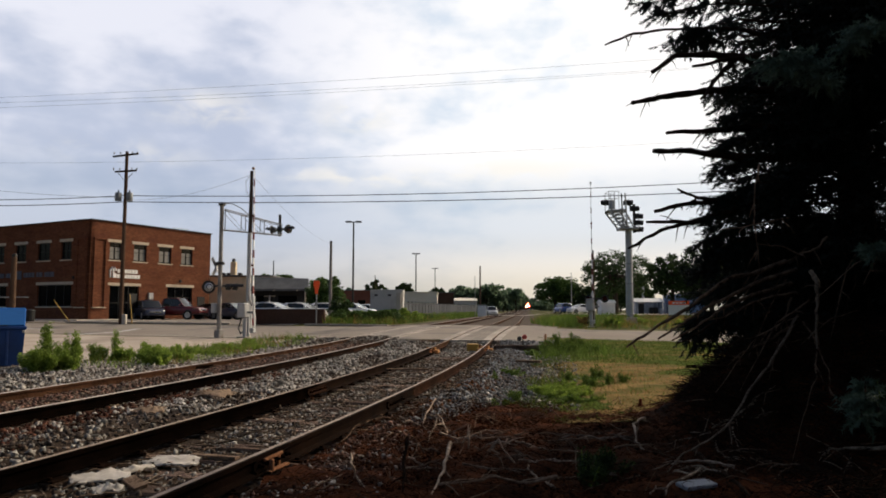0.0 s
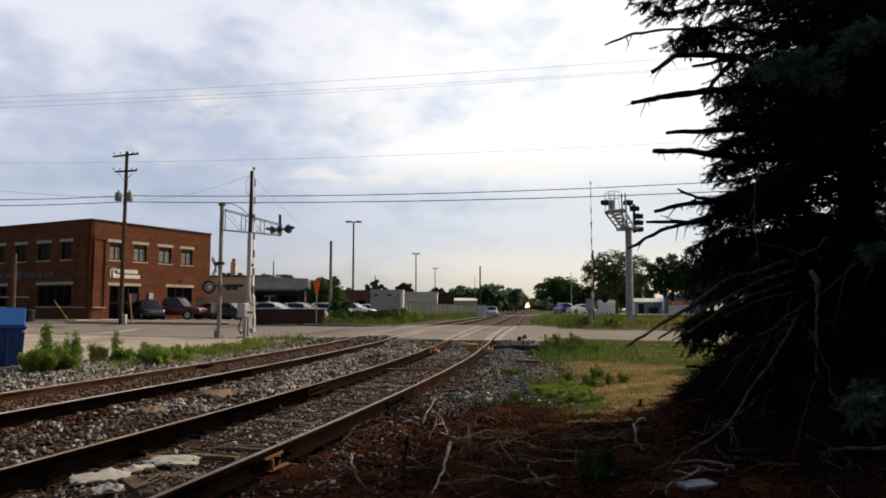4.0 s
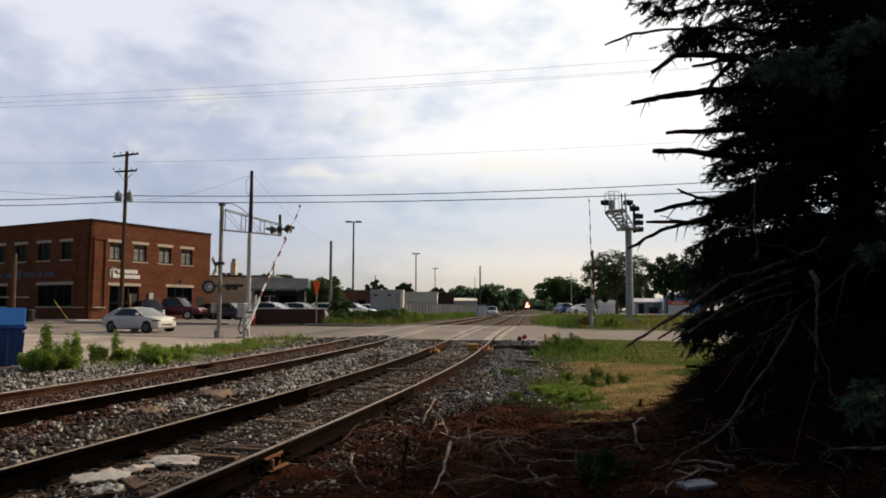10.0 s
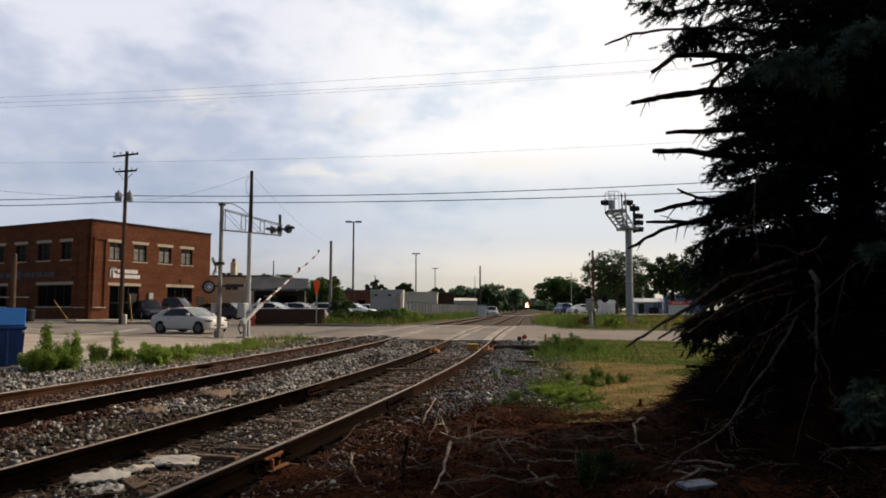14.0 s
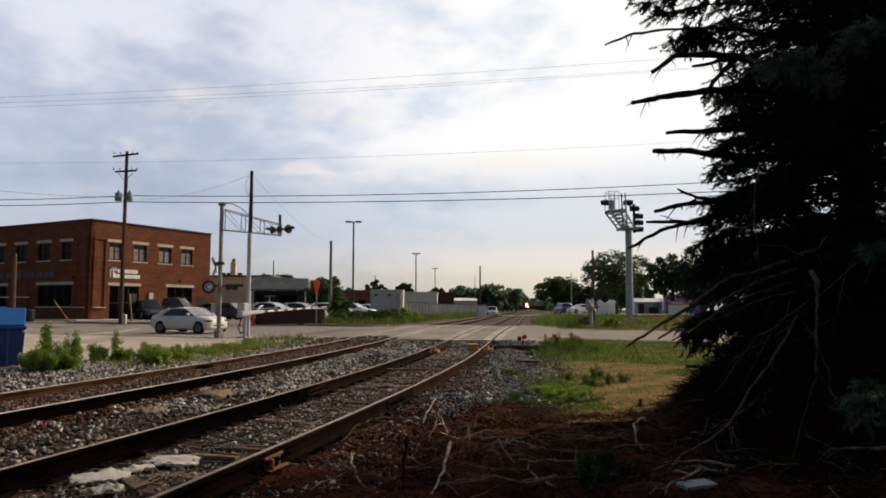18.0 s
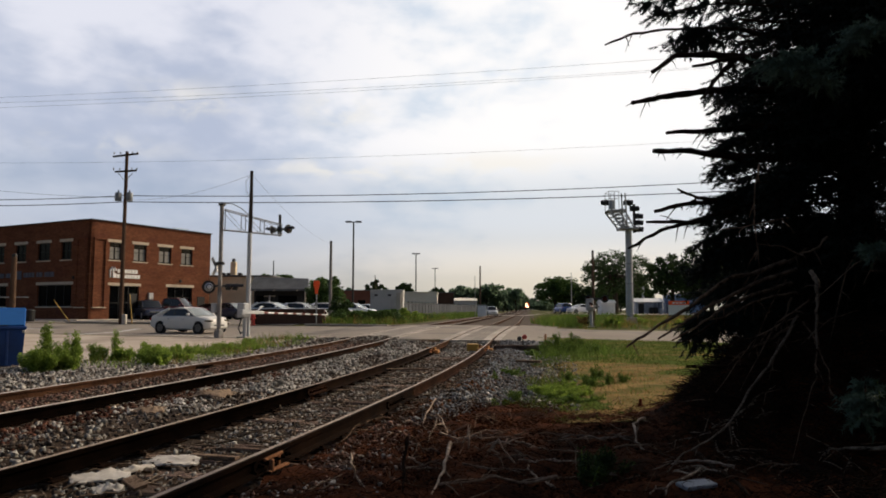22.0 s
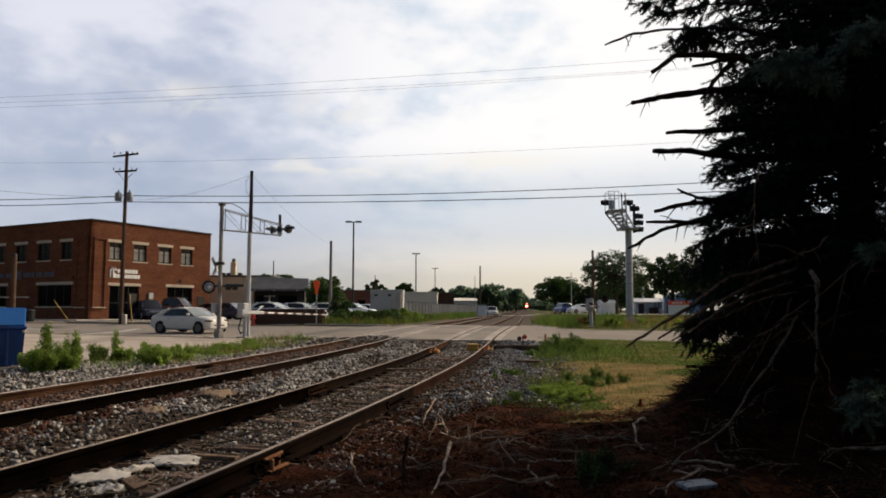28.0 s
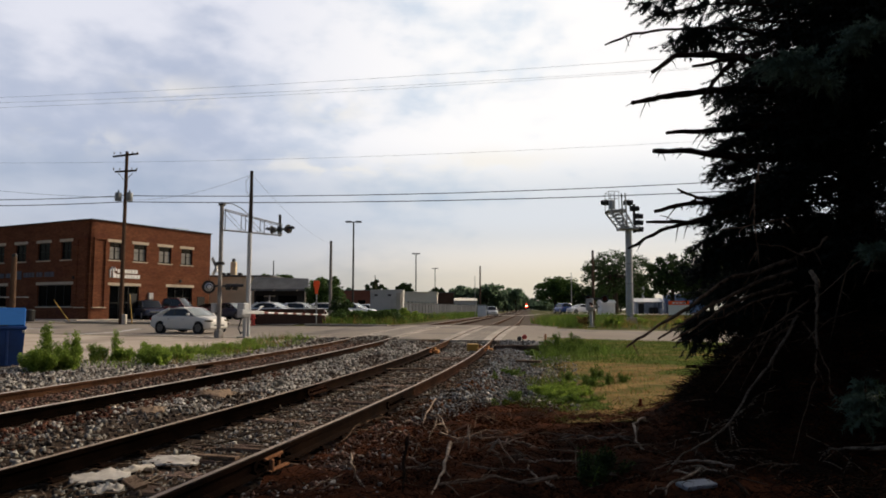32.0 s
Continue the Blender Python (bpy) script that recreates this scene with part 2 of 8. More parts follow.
def land(x, y):
    """The ground's height."""
    x, y = np.asarray(x, float), np.asarray(y, float)
    o = x - track_x(y)
    q = 0.423 * x + 0.906 * y
    left = ease(-5.0, -10.0, o)
    right = ease(2.5, 6.0, o)
    mid = rail_z(y) - 0.20 + 0.13 * ease(24, 28, y) - 0.14 * ease(45, 50, y)
    z_left = -0.10 + 0.50 * ease(30.5, 40, q)
    z_right = 0.02 + 0.20 * ease(20, 36, y) + 0.10 * ease(37, 44, y) + 0.35 * ease(60, 84, y)
    z = mid * (1 - left) * (1 - right) + z_left * left + z_right * right
    trough = ease(-2.4, -3.4, o) * (1 - ease(-6.2, -7.4, o)) * (1 - ease(25, 29, y))
    return z - 0.16 * trough - 0.06 * (1 - ease(24, 28, y)) * (1 - ease(2.2, 3.2, np.abs(o)))


def apron_edge(y):
    """How far beside the near track's centre line the concrete apron begins."""
    return -8.35 - 1.3 * (1 - ease(16, 20, y)) + 1.7 * ease(26, 31, y)


def gz(x, y):
    return float(land(x, y))


def sheet(name, xs, ys, lift, material, label, category, kind="structure", keep=None, rough=0.0, skew=None):
    """A sheet that lies on the land, lift above it; skew maps its own axes to the plan."""
    s = Shape()
    gx, gy = np.meshgrid(xs, ys)
    px, py = (gx, gy) if skew is None else skew(gx, gy)
    pz = land(px, py) + lift
    if rough:
        for i in range(pz.shape[0]):
            for j in range(pz.shape[1]):
                pz[i, j] += rough * noise.noise(Vector((px[i, j] * 1.3, py[i, j] * 1.3, 3.1)))
    nx = len(xs)
    s.v = list(zip(px.ravel().tolist(), py.ravel().tolist(), pz.ravel().tolist()))
    for i in range(len(ys) - 1):
        for j in range(nx - 1):
            if keep is None or keep(px[i:i + 2, j:j + 2].mean(), py[i:i + 2, j:j + 2].mean()):
                s.f.append((i * nx + j, i * nx + j + 1, (i + 1) * nx + j + 1, (i + 1) * nx + j))
    ob = part(name, s, material, smooth=60)
    return tagged(ob, label, category, "", kind)


def steps(*runs):
    out = []
    for a, b, d in runs:
        out.extend(np.arange(a, b - 1e-6, d).tolist())
    return np.array(out)


far_x = np.concatenate([-np.geomspace(3000, 62, 16), steps((-60, -14, 2), (-14, 14, 0.5), (14, 60, 2)), np.geomspace(60, 3000, 16)])
far_y = np.concatenate([-np.geomspace(600, 22, 8), steps((-20, 0, 2), (0, 30, 0.5), (30, 70, 1.0)), np.geomspace(70, 3200, 22)])
sheet("ground", far_x, far_y, -0.03, EARTH, "rough grass and bare earth beside the tracks", "ground")
# ---- roadway, apron and lot ----
def road_plan(a, q):
    return ROAD_WAY.x * a + ROAD_NORMAL.x * q, ROAD_WAY.y * a + ROAD_NORMAL.y * q


sheet("road", steps((-75, -30, 2.5), (-30, 30, 0.8), (30, 121, 5)), steps((27.4, 37.2, 0.7)), 0.012, ASPHALT,
      "worn grey asphalt road crossing the railway", "road", skew=road_plan)
sheet("apron_pavement", steps((-75, -24, 2.5), (-24, -2, 0.5)), steps((2, 27.5, 0.5)), 0.006, CONCRETE,
      "tan concrete apron between road and railway", "pavement", skew=road_plan,
      keep=lambda x, y: x - float(track_x(y)) < float(apron_edge(y)) + 0.25 * noise.noise(Vector((x * 0.7, y * 0.7, 3))))
sheet("parking_lot", steps((-90, 2, 2.0)), steps((37.1, 90, 2.0)), 0.008, ASPHALT, "grey asphalt parking lot by the brick building",
      "parking lot", skew=road_plan, keep=lambda x, y: x - float(track_x(y)) < -13.5)


# ---- tracks ----
RAIL = [(-0.066, -0.15), (0.066, -0.15), (0.066, -0.139), (0.012, -0.123), (0.009, -0.042), (0.036, -0.034), (0.036, -0.006),
        (0.030, 0.0), (-0.030, 0.0), (-0.036, -0.006), (-0.036, -0.034), (-0.009, -0.042), (-0.012, -0.123), (-0.066, -0.139)]
HEAD = [(-0.026, 0.0), (0.010, 0.0), (0.009, 0.003), (-0.025, 0.003)]
WIDE_HEAD = [(-0.030, 0.0), (0.030, 0.0), (0.029, 0.003), (-0.029, 0.003)]


def track_frame(y, offset, drop):
    """A point beside the near track's centre line: origin, the way across, up."""
    s = float((track_x(y + 0.05) - track_x(y - 0.05)) / 0.1)
    across = Vector((1, -s, 0)).normalized()
    lift = FAR_DROP * float(ease(22, 30, y)) if offset < -2.3 else 0.0
    o = Vector((float(track_x(y)), y, float(rail_z(y)) - drop + lift)) + across * offset
    return o, across, Vector((0, 0, 1))


def build_track(name, offset, drop, label, joints):
    track = thing(name, (0, 0, 0), label, "railway track", kind="structure")
    cuts = [-13.0] + joints + [60.0, 150.0, 900.0]
    for side in (-0.7535, 0.7535):
        for a, b in zip(cuts, cuts[1:]):
            # steel by side and distance: shaded and lit rail faces are in the colours
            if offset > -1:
                steel = ORANGE_SIDE if a > 20 else SHADED_SIDE if side < 0 and a < 0 else MID_SIDE if side > 0 and a > 5 else RUST_SIDE
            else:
                steel = ORANGE_SIDE if side < 0 else SHADED_SIDE if a < 12 else MID_SIDE if a > 20 else RUST_SIDE
            n = max(2, int((b - a) / 1.0) + 1) if b < 100 else 12
            frames = [track_frame(y, offset + side, drop) for y in np.linspace(a + 0.006, b - 0.006, n)]
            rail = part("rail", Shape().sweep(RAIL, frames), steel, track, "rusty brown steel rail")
            part("rail_head", Shape().sweep(HEAD if offset > -1 else WIDE_HEAD, frames), RAIL_TOP if offset > -1 else PALE_HEAD, rail, "dull worn running surface")
    tie_meshes = []
    wob = random.Random(3)
    for k in range(6):
        # split and rounded old timbers
        s = Shape()
        n = 9
        rows = []
        for i in range(n):
            x = -1.3 + 2.6 * i / (n - 1)
            w = 0.115 + wob.uniform(-0.018, 0.012)
            h = wob.uniform(-0.018, 0.004)
            rows.append(((x, 0, 0), [(-w, -0.165), (w, -0.165), (w, -0.02 + h), (w - 0.02, h), (wob.uniform(0.0, 0.03), h - 0.006), (-w + 0.02, h), (-w, -0.02 + h)]))
        m = len(rows[0][1])
        vs = [(o[0], a, b) for o, r in rows for a, b in r]
        fs = [(i * m + j, i * m + (j + 1) % m, (i + 1) * m + (j + 1) % m, (i + 1) * m + j) for i in range(n - 1) for j in range(m)]
        fs += [tuple(range(m))[::-1], tuple(range((n - 1) * m, n * m))]
        tie_meshes.append(s.add(vs, fs).mesh("tie", TIE))
    plate_mesh = Shape().box((0, 0, 0.008), (0.30, 0.18, 0.016), 0.004).mesh("tie_plate", RUST_SIDE)
    spike = Shape()
    for k in (-0.09, 0.09):
        spike.box((k, 0.05 if k < 0 else -0.05, 0.022), (0.035, 0.03, 0.03), 0.006)
    spike_mesh = spike.mesh("spikes", RUST_SIDE)
    rng = random.Random(5 + int(offset))
    for k in range(-28, int((26.5 - 2.2) / 0.53)):
        y = 2.2 + k * 0.53
        o, across, up = track_frame(y, offset, drop + 0.166)
        tie = part("tie", rng.choice(tie_meshes), TIE, track)
        turn = math.degrees(math.atan2(across.y, across.x)) + rng.uniform(-2.0, 2.0)
        tie.matrix_basis = pose(o.x + rng.uniform(-0.08, 0.08), o.y + rng.uniform(-0.05, 0.05), o.z - rng.uniform(0.0, 0.035), 0, rng.uniform(-1.0, 1.0), turn)
        for side in (-0.7535, 0.7535):
            plate = part("tie_plate", plate_mesh, RUST_SIDE, track)
            o2, _, _ = track_frame(y, offset + side, drop + 0.166)
            plate.matrix_basis = pose(o2.x, o2.y, o2.z, 0, 0, turn)
            sp = part("spikes", spike_mesh, RUST_SIDE, plate)
    far_tie = Shape()
    for k in range(150):
        o, across, up = track_frame(48 + k * 0.55, offset, drop + 0.28)
        turn = Matrix.Rotation(math.atan2(across.y, across.x), 3, "Z")
        far_tie.box(o, (2.6, 0.23, 0.17), 0, turn)
    tagged(part("far_ties", far_tie, TIE, track), "distant weathered timber ties", kind="stuff")
    return track


near_track = build_track("near_track", 0.0, 0.0, "rusty railway track with weathered timber ties in ballast", [10.7, 21.6])
far_track = build_track("far_track", -SPACING, FAR_DROP, "rusty parallel railway track sunk in grey ballast", [13.5, 21.0])


def bar(track, y, offset, drop, side, length, material=JOINT):
    o, across, up = track_frame(y, offset, drop)
    s = Shape()
    prof = [(side * 0.012, -0.120), (side * 0.05, -0.132), (side * 0.05, -0.120), (side * 0.028, -0.10), (side * 0.028, -0.06), (side * 0.040, -0.040), (side * 0.012, -0.036)]
    s.sweep(prof, [track_frame(t, offset, drop) for t in (y - length / 2, y, y + length / 2)])
    joint = part("joint_bar", s, material, track, "rusty orange joint bar")
    for k in (-0.38, -0.2, -0.07, 0.07, 0.2, 0.38):
        c, a, u = track_frame(y + k * length, offset + side * 0.03, drop + 0.08)
        part("bolt", Shape().turned([(0.018, 0), (0.018, 0.02), (0.012, 0.024), (0.012, 0.05)], c, a * side, 8), material, joint)


for y, off, side in ((6.05, 0.7535, 1), (6.05, 0.7535, -1), (9.66, 0.7535, 1), (9.66, 0.7535, -1), (10.74, -0.7535, 1), (10.74, -0.7535, -1)):
    bar(near_track, y, off, 0.0, side, 0.62 if y < 7 else 0.75, MID_SIDE if off < 0 else RUST_SIDE)
# a rusty chair iron that juts out under the near joint
iron = Shape()
o, across, up = track_frame(6.02, 0.7535, 0.0)
turn = Matrix.Rotation(math.atan2(across.y, across.x), 3, "Z")
for out, drop, wide, high in ((0.050, 0.046, 0.024, 0.026), (0.088, 0.136, 0.042, 0.024)):
    iron.box(o + across * out + Vector((0, 0.0, -drop)), (wide, 0.34, high), 0.007, turn @ Matrix.Rotation(0.02 if drop < 0.1 else -0.05, 3, "Z"))
for k in (-0.12, 0.10):
    iron.box(o + across * 0.066 + Vector((0, k, -0.09)), (0.035, 0.04, 0.09), 0.008, turn)
part("rail_brace", iron, JOINT, near_track, "orange rusty rail brace")
CLAMP = surface("ochre_rusted_clamp", (0.26, 0.12, 0.045), (0.52, 0.27, 0.11), 0.85, 0, 6, 90, 0.3)
for y, off in ((20.9, -0.7535), (21.9, 0.7535)):
    for side in (1, -1):
        bar(near_track, y, off, 0.0, side, 0.9)
    o, across, up = track_frame(y, off, 0.0)
    turn = Matrix.Rotation(math.atan2(across.y, across.x), 3, "Z")
    for side in (1, -1):
        clamp = Shape().box(o + across * side * 0.14 + Vector((0, 0, -0.12)), (0.20, 0.34, 0.10), 0.02, turn)
        clamp.box(o + across * side * 0.09 + Vector((0, 0.1, -0.05)), (0.10, 0.12, 0.09), 0.02, turn)
        part("rail_clamp", clamp, CLAMP, near_track, "orange rusty rail clamp")
for y, off in ((14.5, -0.7535), (17.0, 0.7535)):
    bar(far_track, y, off - SPACING, FAR_DROP, 1, 0.7, RUST_SIDE)


# ---- more materials ----
GLASS_DARK = glazing("dark_window_glass", (0.003, 0.0035, 0.004))
GLASS_DARK.node_tree.nodes["Principled BSDF"].inputs["Specular IOR Level"].default_value = 0.22
TRIM = surface("cream_stone_trim", (0.42, 0.35, 0.27), (0.56, 0.48, 0.38), 0.85, 0, 1.5, 25, 0.1)
DARK_METAL = surface("dark_window_metal", (0.011, 0.010, 0.009), (0.024, 0.022, 0.020), 0.6, 0.1, 2, 30, 0.05)
ROOFING = surface("grey_roof_membrane", (0.10, 0.10, 0.10), (0.18, 0.18, 0.18), 0.9, 0, 1, 15, 0.1)
WHITE_SIGN = surface("white_sign_face", (0.74, 0.73, 0.70), (0.82, 0.81, 0.79), 0.5, 0, 2, 30, 0.02)
BLUE_SIGN = surface("faded_blue_sign_letters", (0.06, 0.06, 0.085), (0.10, 0.105, 0.135), 0.6, 0, 2, 30, 0.02)
TAN_WALL = surface("tan_rendered_wall", (0.66, 0.52, 0.33), (0.80, 0.64, 0.42), 0.9, 0, 0.6, 18, 0.1, dirt=(0.5, 0.39, 0.25), dirt_amount=0.1)
FENCE_GREY = surface("grey_fence_panel", (0.066, 0.071, 0.080), (0.108, 0.114, 0.126), 0.9, 0, 0.8, 18, 0.1, vary=0.18)
GREY_WALL = surface("grey_painted_block", (0.42, 0.41, 0.395), (0.55, 0.535, 0.515), 0.9, 0, 0.6, 18, 0.1, dirt=(0.24, 0.22, 0.2), dirt_amount=0.3)
BROWN_WALL = surface("dark_brown_block", (0.055, 0.032, 0.024), (0.10, 0.058, 0.042), 0.9, 0, 0.7, 16, 0.15)
RED_WALL = surface("dull_red_brick", (0.15, 0.062, 0.045), (0.22, 0.095, 0.068), 0.9, 0, 0.5, 12, 0.1)
CREAM_WALL = surface("cream_metal_siding", (0.66, 0.61, 0.50), (0.78, 0.73, 0.62), 0.7, 0, 0.4, 10, 0.05)
BLUE_WALL = surface("blue_metal_siding", (0.06, 0.11, 0.22), (0.10, 0.17, 0.31), 0.6, 0.1, 0.4, 10, 0.05)
WHITE_PAINT = surface("white_paint", (0.68, 0.68, 0.67), (0.80, 0.80, 0.79), 0.5, 0, 1.5, 30, 0.03, dirt=(0.5, 0.48, 0.45), dirt_amount=0.2)
RED_PAINT = surface("faded_red_paint", (0.42, 0.045, 0.03), (0.58, 0.075, 0.05), 0.5, 0, 1.5, 30, 0.03)
GATE_RED = surface("dirty_red_gate_paint", (0.10, 0.028, 0.026), (0.19, 0.050, 0.046), 0.6, 0, 1.5, 30, 0.03)
ORANGE = surface("fluorescent_orange_plastic", (0.85, 0.085, 0.012), (0.95, 0.12, 0.02), 0.45, 0, 1.5, 30, 0.02)
YELLOW = surface("yellow_guard_plastic", (0.34, 0.19, 0.03), (0.48, 0.28, 0.05), 0.6, 0, 1.5, 30, 0.03)
DARK_WOOD = surface("tarred_pole_wood", (0.022, 0.018, 0.016), (0.06, 0.048, 0.04), 0.9, 0, 1, 20, 0.3, stretch=(6, 6, 0.7))
GREY_PIPE = surface("grey_painted_pole", (0.34, 0.345, 0.35), (0.47, 0.475, 0.48), 0.55, 0.2, 1.2, 30, 0.05, dirt=(0.26, 0.25, 0.24), dirt_amount=0.3)
BRONZE = surface("dark_bronze_lamp_post", (0.025, 0.022, 0.02), (0.05, 0.045, 0.04), 0.5, 0.4, 2, 30, 0.03)
TRANSFORMER = surface("grey_transformer_can", (0.13, 0.14, 0.145), (0.22, 0.23, 0.235), 0.5, 0.2, 2, 30, 0.03)
WIRE = surface("black_cable", (0.03, 0.03, 0.032), (0.06, 0.06, 0.063), 0.6, 0, 2, 30, 0.0)
BLUE_BIN = surface("blue_painted_steel", (0.010, 0.045, 0.19), (0.018, 0.075, 0.28), 0.5, 0.1, 1.5, 25, 0.08, dirt=(0.02, 0.035, 0.09), dirt_amount=0.4)
RED_LENS = surface("dull_red_lens", (0.035, 0.004, 0.004), (0.06, 0.007, 0.006), 0.2, 0, 2, 30, 0.02)
BLIND = surface("pale_window_blind", (0.19, 0.185, 0.17), (0.27, 0.262, 0.245), 0.8, 0, 2, 30, 0.0)
SILVER = surface("bright_aluminium", (0.45, 0.45, 0.46), (0.62, 0.62, 0.63), 0.35, 0.8, 2, 30, 0.02)


# ---- the two-storey brick building ----
def holed_wall(length, height, holes, thick):
    """A wall in its own plane (x along, z up, outer face at y 0, thickness to +y) with openings through it."""
    s = Shape()
    xs = sorted({0.0, length, *[h[0] for h in holes], *[h[1] for h in holes]})
    for a, b in zip(xs, xs[1:]):
        mid = (a + b) / 2
        cuts = sorted((h[2], h[3]) for h in holes if h[0] < mid < h[1])
        z = 0.0
        for lo, hi in cuts + [(height, height)]:
            if lo > z:
                s.box(((a + b) / 2, thick / 2, (z + lo) / 2), (b - a, thick, lo - z))
            z = max(z, hi)
    return s


def window(parent, x0, x1, z0, z1, turn, origin, mullions=1, rails=1, sill=True, lintel=0.25, deep=0.12, name="window", blind=False):
    """A framed window set into a wall's opening, with its lintel and sill; panes are meshes of their own."""
    w, h = x1 - x0, z1 - z0
    m = Matrix.Translation(origin) @ turn
    f = 0.06
    frame_shape = Shape()
    ring = []
    for y in (deep, deep + 0.065):
        for g in (0.0, f):
            ring += [(x0 + g, y, z0 + g), (x1 - g, y, z0 + g), (x1 - g, y, z1 - g), (x0 + g, y, z1 - g)]
    faces = []
    for k in range(4):
        k2 = (k + 1) % 4
        faces += [(k, k2, 4 + k2, 4 + k), (8 + k, 12 + k, 12 + k2, 8 + k2), (k, 8 + k, 8 + k2, k2), (4 + k, 4 + k2, 12 + k2, 12 + k)]
    frame_shape.add(ring, faces)
    ob = part(name, frame_shape, DARK_METAL, parent, "dark metal window frame")
    ob.matrix_basis = m
    for k in range(mullions):
        part("mullion", Shape().box((x0 + w * (k + 1) / (mullions + 1), deep + 0.03, (z0 + z1) / 2), (f * 0.9, 0.055, h - 2 * f), 0.008), DARK_METAL, ob)
    for k in range(rails):
        part("glazing_bar", Shape().box(((x0 + x1) / 2, deep + 0.03, z0 + h * (k + 1) / (rails + 1)), (w - 2 * f, 0.045, f * 0.7), 0.008), DARK_METAL, ob)
    for k in range(mullions + 1):
        a, b = x0 + w * k / (mullions + 1) + f * 0.5, x0 + w * (k + 1) / (mullions + 1) - f * 0.5
        part("pane", Shape().box(((a + b) / 2, deep + 0.055, (z0 + z1) / 2), (b - a, 0.012, h - f)), GLASS_DARK, ob, "dark reflecting glass")
        if blind:
            part("blind", Shape().box(((a + b) / 2, deep + 0.046, z0 + h * 0.40), (b - a - 0.10, 0.004, h * 0.66)), BLIND, ob, "pale half-drawn blind")
    if lintel:
        part("lintel", Shape().box(((x0 + x1) / 2, 0.05, z1 + lintel / 2), (w + 0.4, 0.16, lintel), 0.012), TRIM, ob, "cream stone lintel")
    if sill:
        part("sill", Shape().box(((x0 + x1) / 2, 0.05, z0 - 0.05), (w + 0.25, 0.2, 0.1), 0.012), TRIM, ob, "cream stone sill")
    return ob


BUILDING_Z = 0.36
brick_building = thing("brick_building", (-29.65, 60.0, BUILDING_Z), "two-storey red-brown brick commercial building with flat roof", "building", turn=62.49)
D = -BUILDING_Z
up_row = [(1.85, 3.05), (4.33, 5.70), (7.10, 8.52), (9.74, 11.12)]
front_holes = [(a, b, 5.58 + D, 7.12 + D) for a, b in up_row] + [(2.0, 5.0, 0.0, 3.36 + D), (8.2, 11.2, 1.5 + D, 3.4 + D)]
side_up = [(2.5, 3.85), (5.4, 7.1), (8.75, 10.3), (12.0, 13.6), (15.4, 17.0), (18.8, 20.4)]
side_holes = [(a, b, 5.58 + D, 7.12 + D) for a, b in side_up] + [(2.25, 6.9, 1.55 + D, 3.42 + D), (11.4, 16.0, 1.55 + D, 3.42 + D)]
HIGH = 8.86 + D
front = part("wall", holed_wall(13.45, HIGH, front_holes, 0.32), BRICK, brick_building, "red-brown brick front wall")
# the long side wall lies along the building's own y axis, its outer face towards -x
side_m = Matrix(((0, 1, 0, 0), (1, 0, 0, 0), (0, 0, 1, 0), (0, 0, 0, 1)))
side = part("wall", holed_wall(26.0, HIGH, side_holes, 0.32), BRICK, brick_building, "red-brown brick side wall")
side.data.transform(side_m)
side.data.flip_normals()
back = Shape()
back.box((13.29, 13.2, HIGH / 2), (0.32, 25.4, HIGH)).box((6.7, 25.84, HIGH / 2), (12.7, 0.32, HIGH))
part("wall", back, BRICK, brick_building, "red-brown brick rear walls")
part("roof", Shape().box((6.72, 13.0, HIGH - 0.45), (12.7, 25.3, 0.2)), ROOFING, brick_building, "flat grey roof behind a parapet")
part("floor_slab", Shape().box((6.72, 13.0, 4.2), (12.7, 25.3, 0.25)), ROOFING, brick_building)
cap = Shape()
cap.box((6.72, 0.1, HIGH + 0.04), (13.6, 0.5, 0.08), 0.01).box((0.1, 13.1, HIGH + 0.041), (0.5, 25.4, 0.08), 0.01)
part("parapet_cap", cap, DARK_METAL, brick_building, "dark metal coping")
# a tall brick panel, framed by a raised border, on each side of the corner
for m, x0, x1 in ((Matrix.Identity(4), 0.30, 1.55), (side_m, 0.42, 1.72)):
    border = Shape()
    for c in (x0 + 0.08, x1 - 0.08):
        border.box((c, -0.05, 4.45 + D), (0.16, 0.14, 5.9), 0.01)
    border.box(((x0 + x1) / 2, -0.05, 7.32 + D), (x1 - x0 - 0.32, 0.14, 0.16), 0.01)
    panel = part("panel_border", border, BRICK, brick_building, "raised brick border of a corner panel")
    panel.data.transform(m)
    ledge = part("panel_sill", Shape().box(((x0 + x1) / 2, -0.09, 1.46 + D), (x1 - x0, 0.22, 0.09), 0.01), TRIM, brick_building, "pale stone sill under the corner panel")
    ledge.data.transform(m)
for a, b in up_row:
    window(brick_building, a, b, 5.58 + D, 7.12 + D, Matrix.Identity(4), Vector((0, 0, 0)), blind=True)
window(brick_building, 8.2, 11.2, 1.5 + D, 3.4 + D, Matrix.Identity(4), Vector((0, 0, 0)), mullions=2, rails=1)
shop = window(brick_building, 2.0, 5.0, 0.0, 3.36 + D, Matrix.Identity(4), Vector((0, 0, 0)), mullions=2, rails=1, sill=False, name="entrance")
part("door_leaf", Shape().box((4.5, 0.11, 1.2), (0.9, 0.05, 2.3), 0.02), DARK_METAL, shop, "dark entrance door")
part("handle", Shape().tube([(4.15, 0.04, 0.9), (4.15, 0.04, 1.5)], 0.018), SILVER, shop, "bright door handle")
for a, b in side_up:
    window(brick_building, a, b, 5.58 + D, 7.12 + D, side_m, Vector((0, 0, 0)))
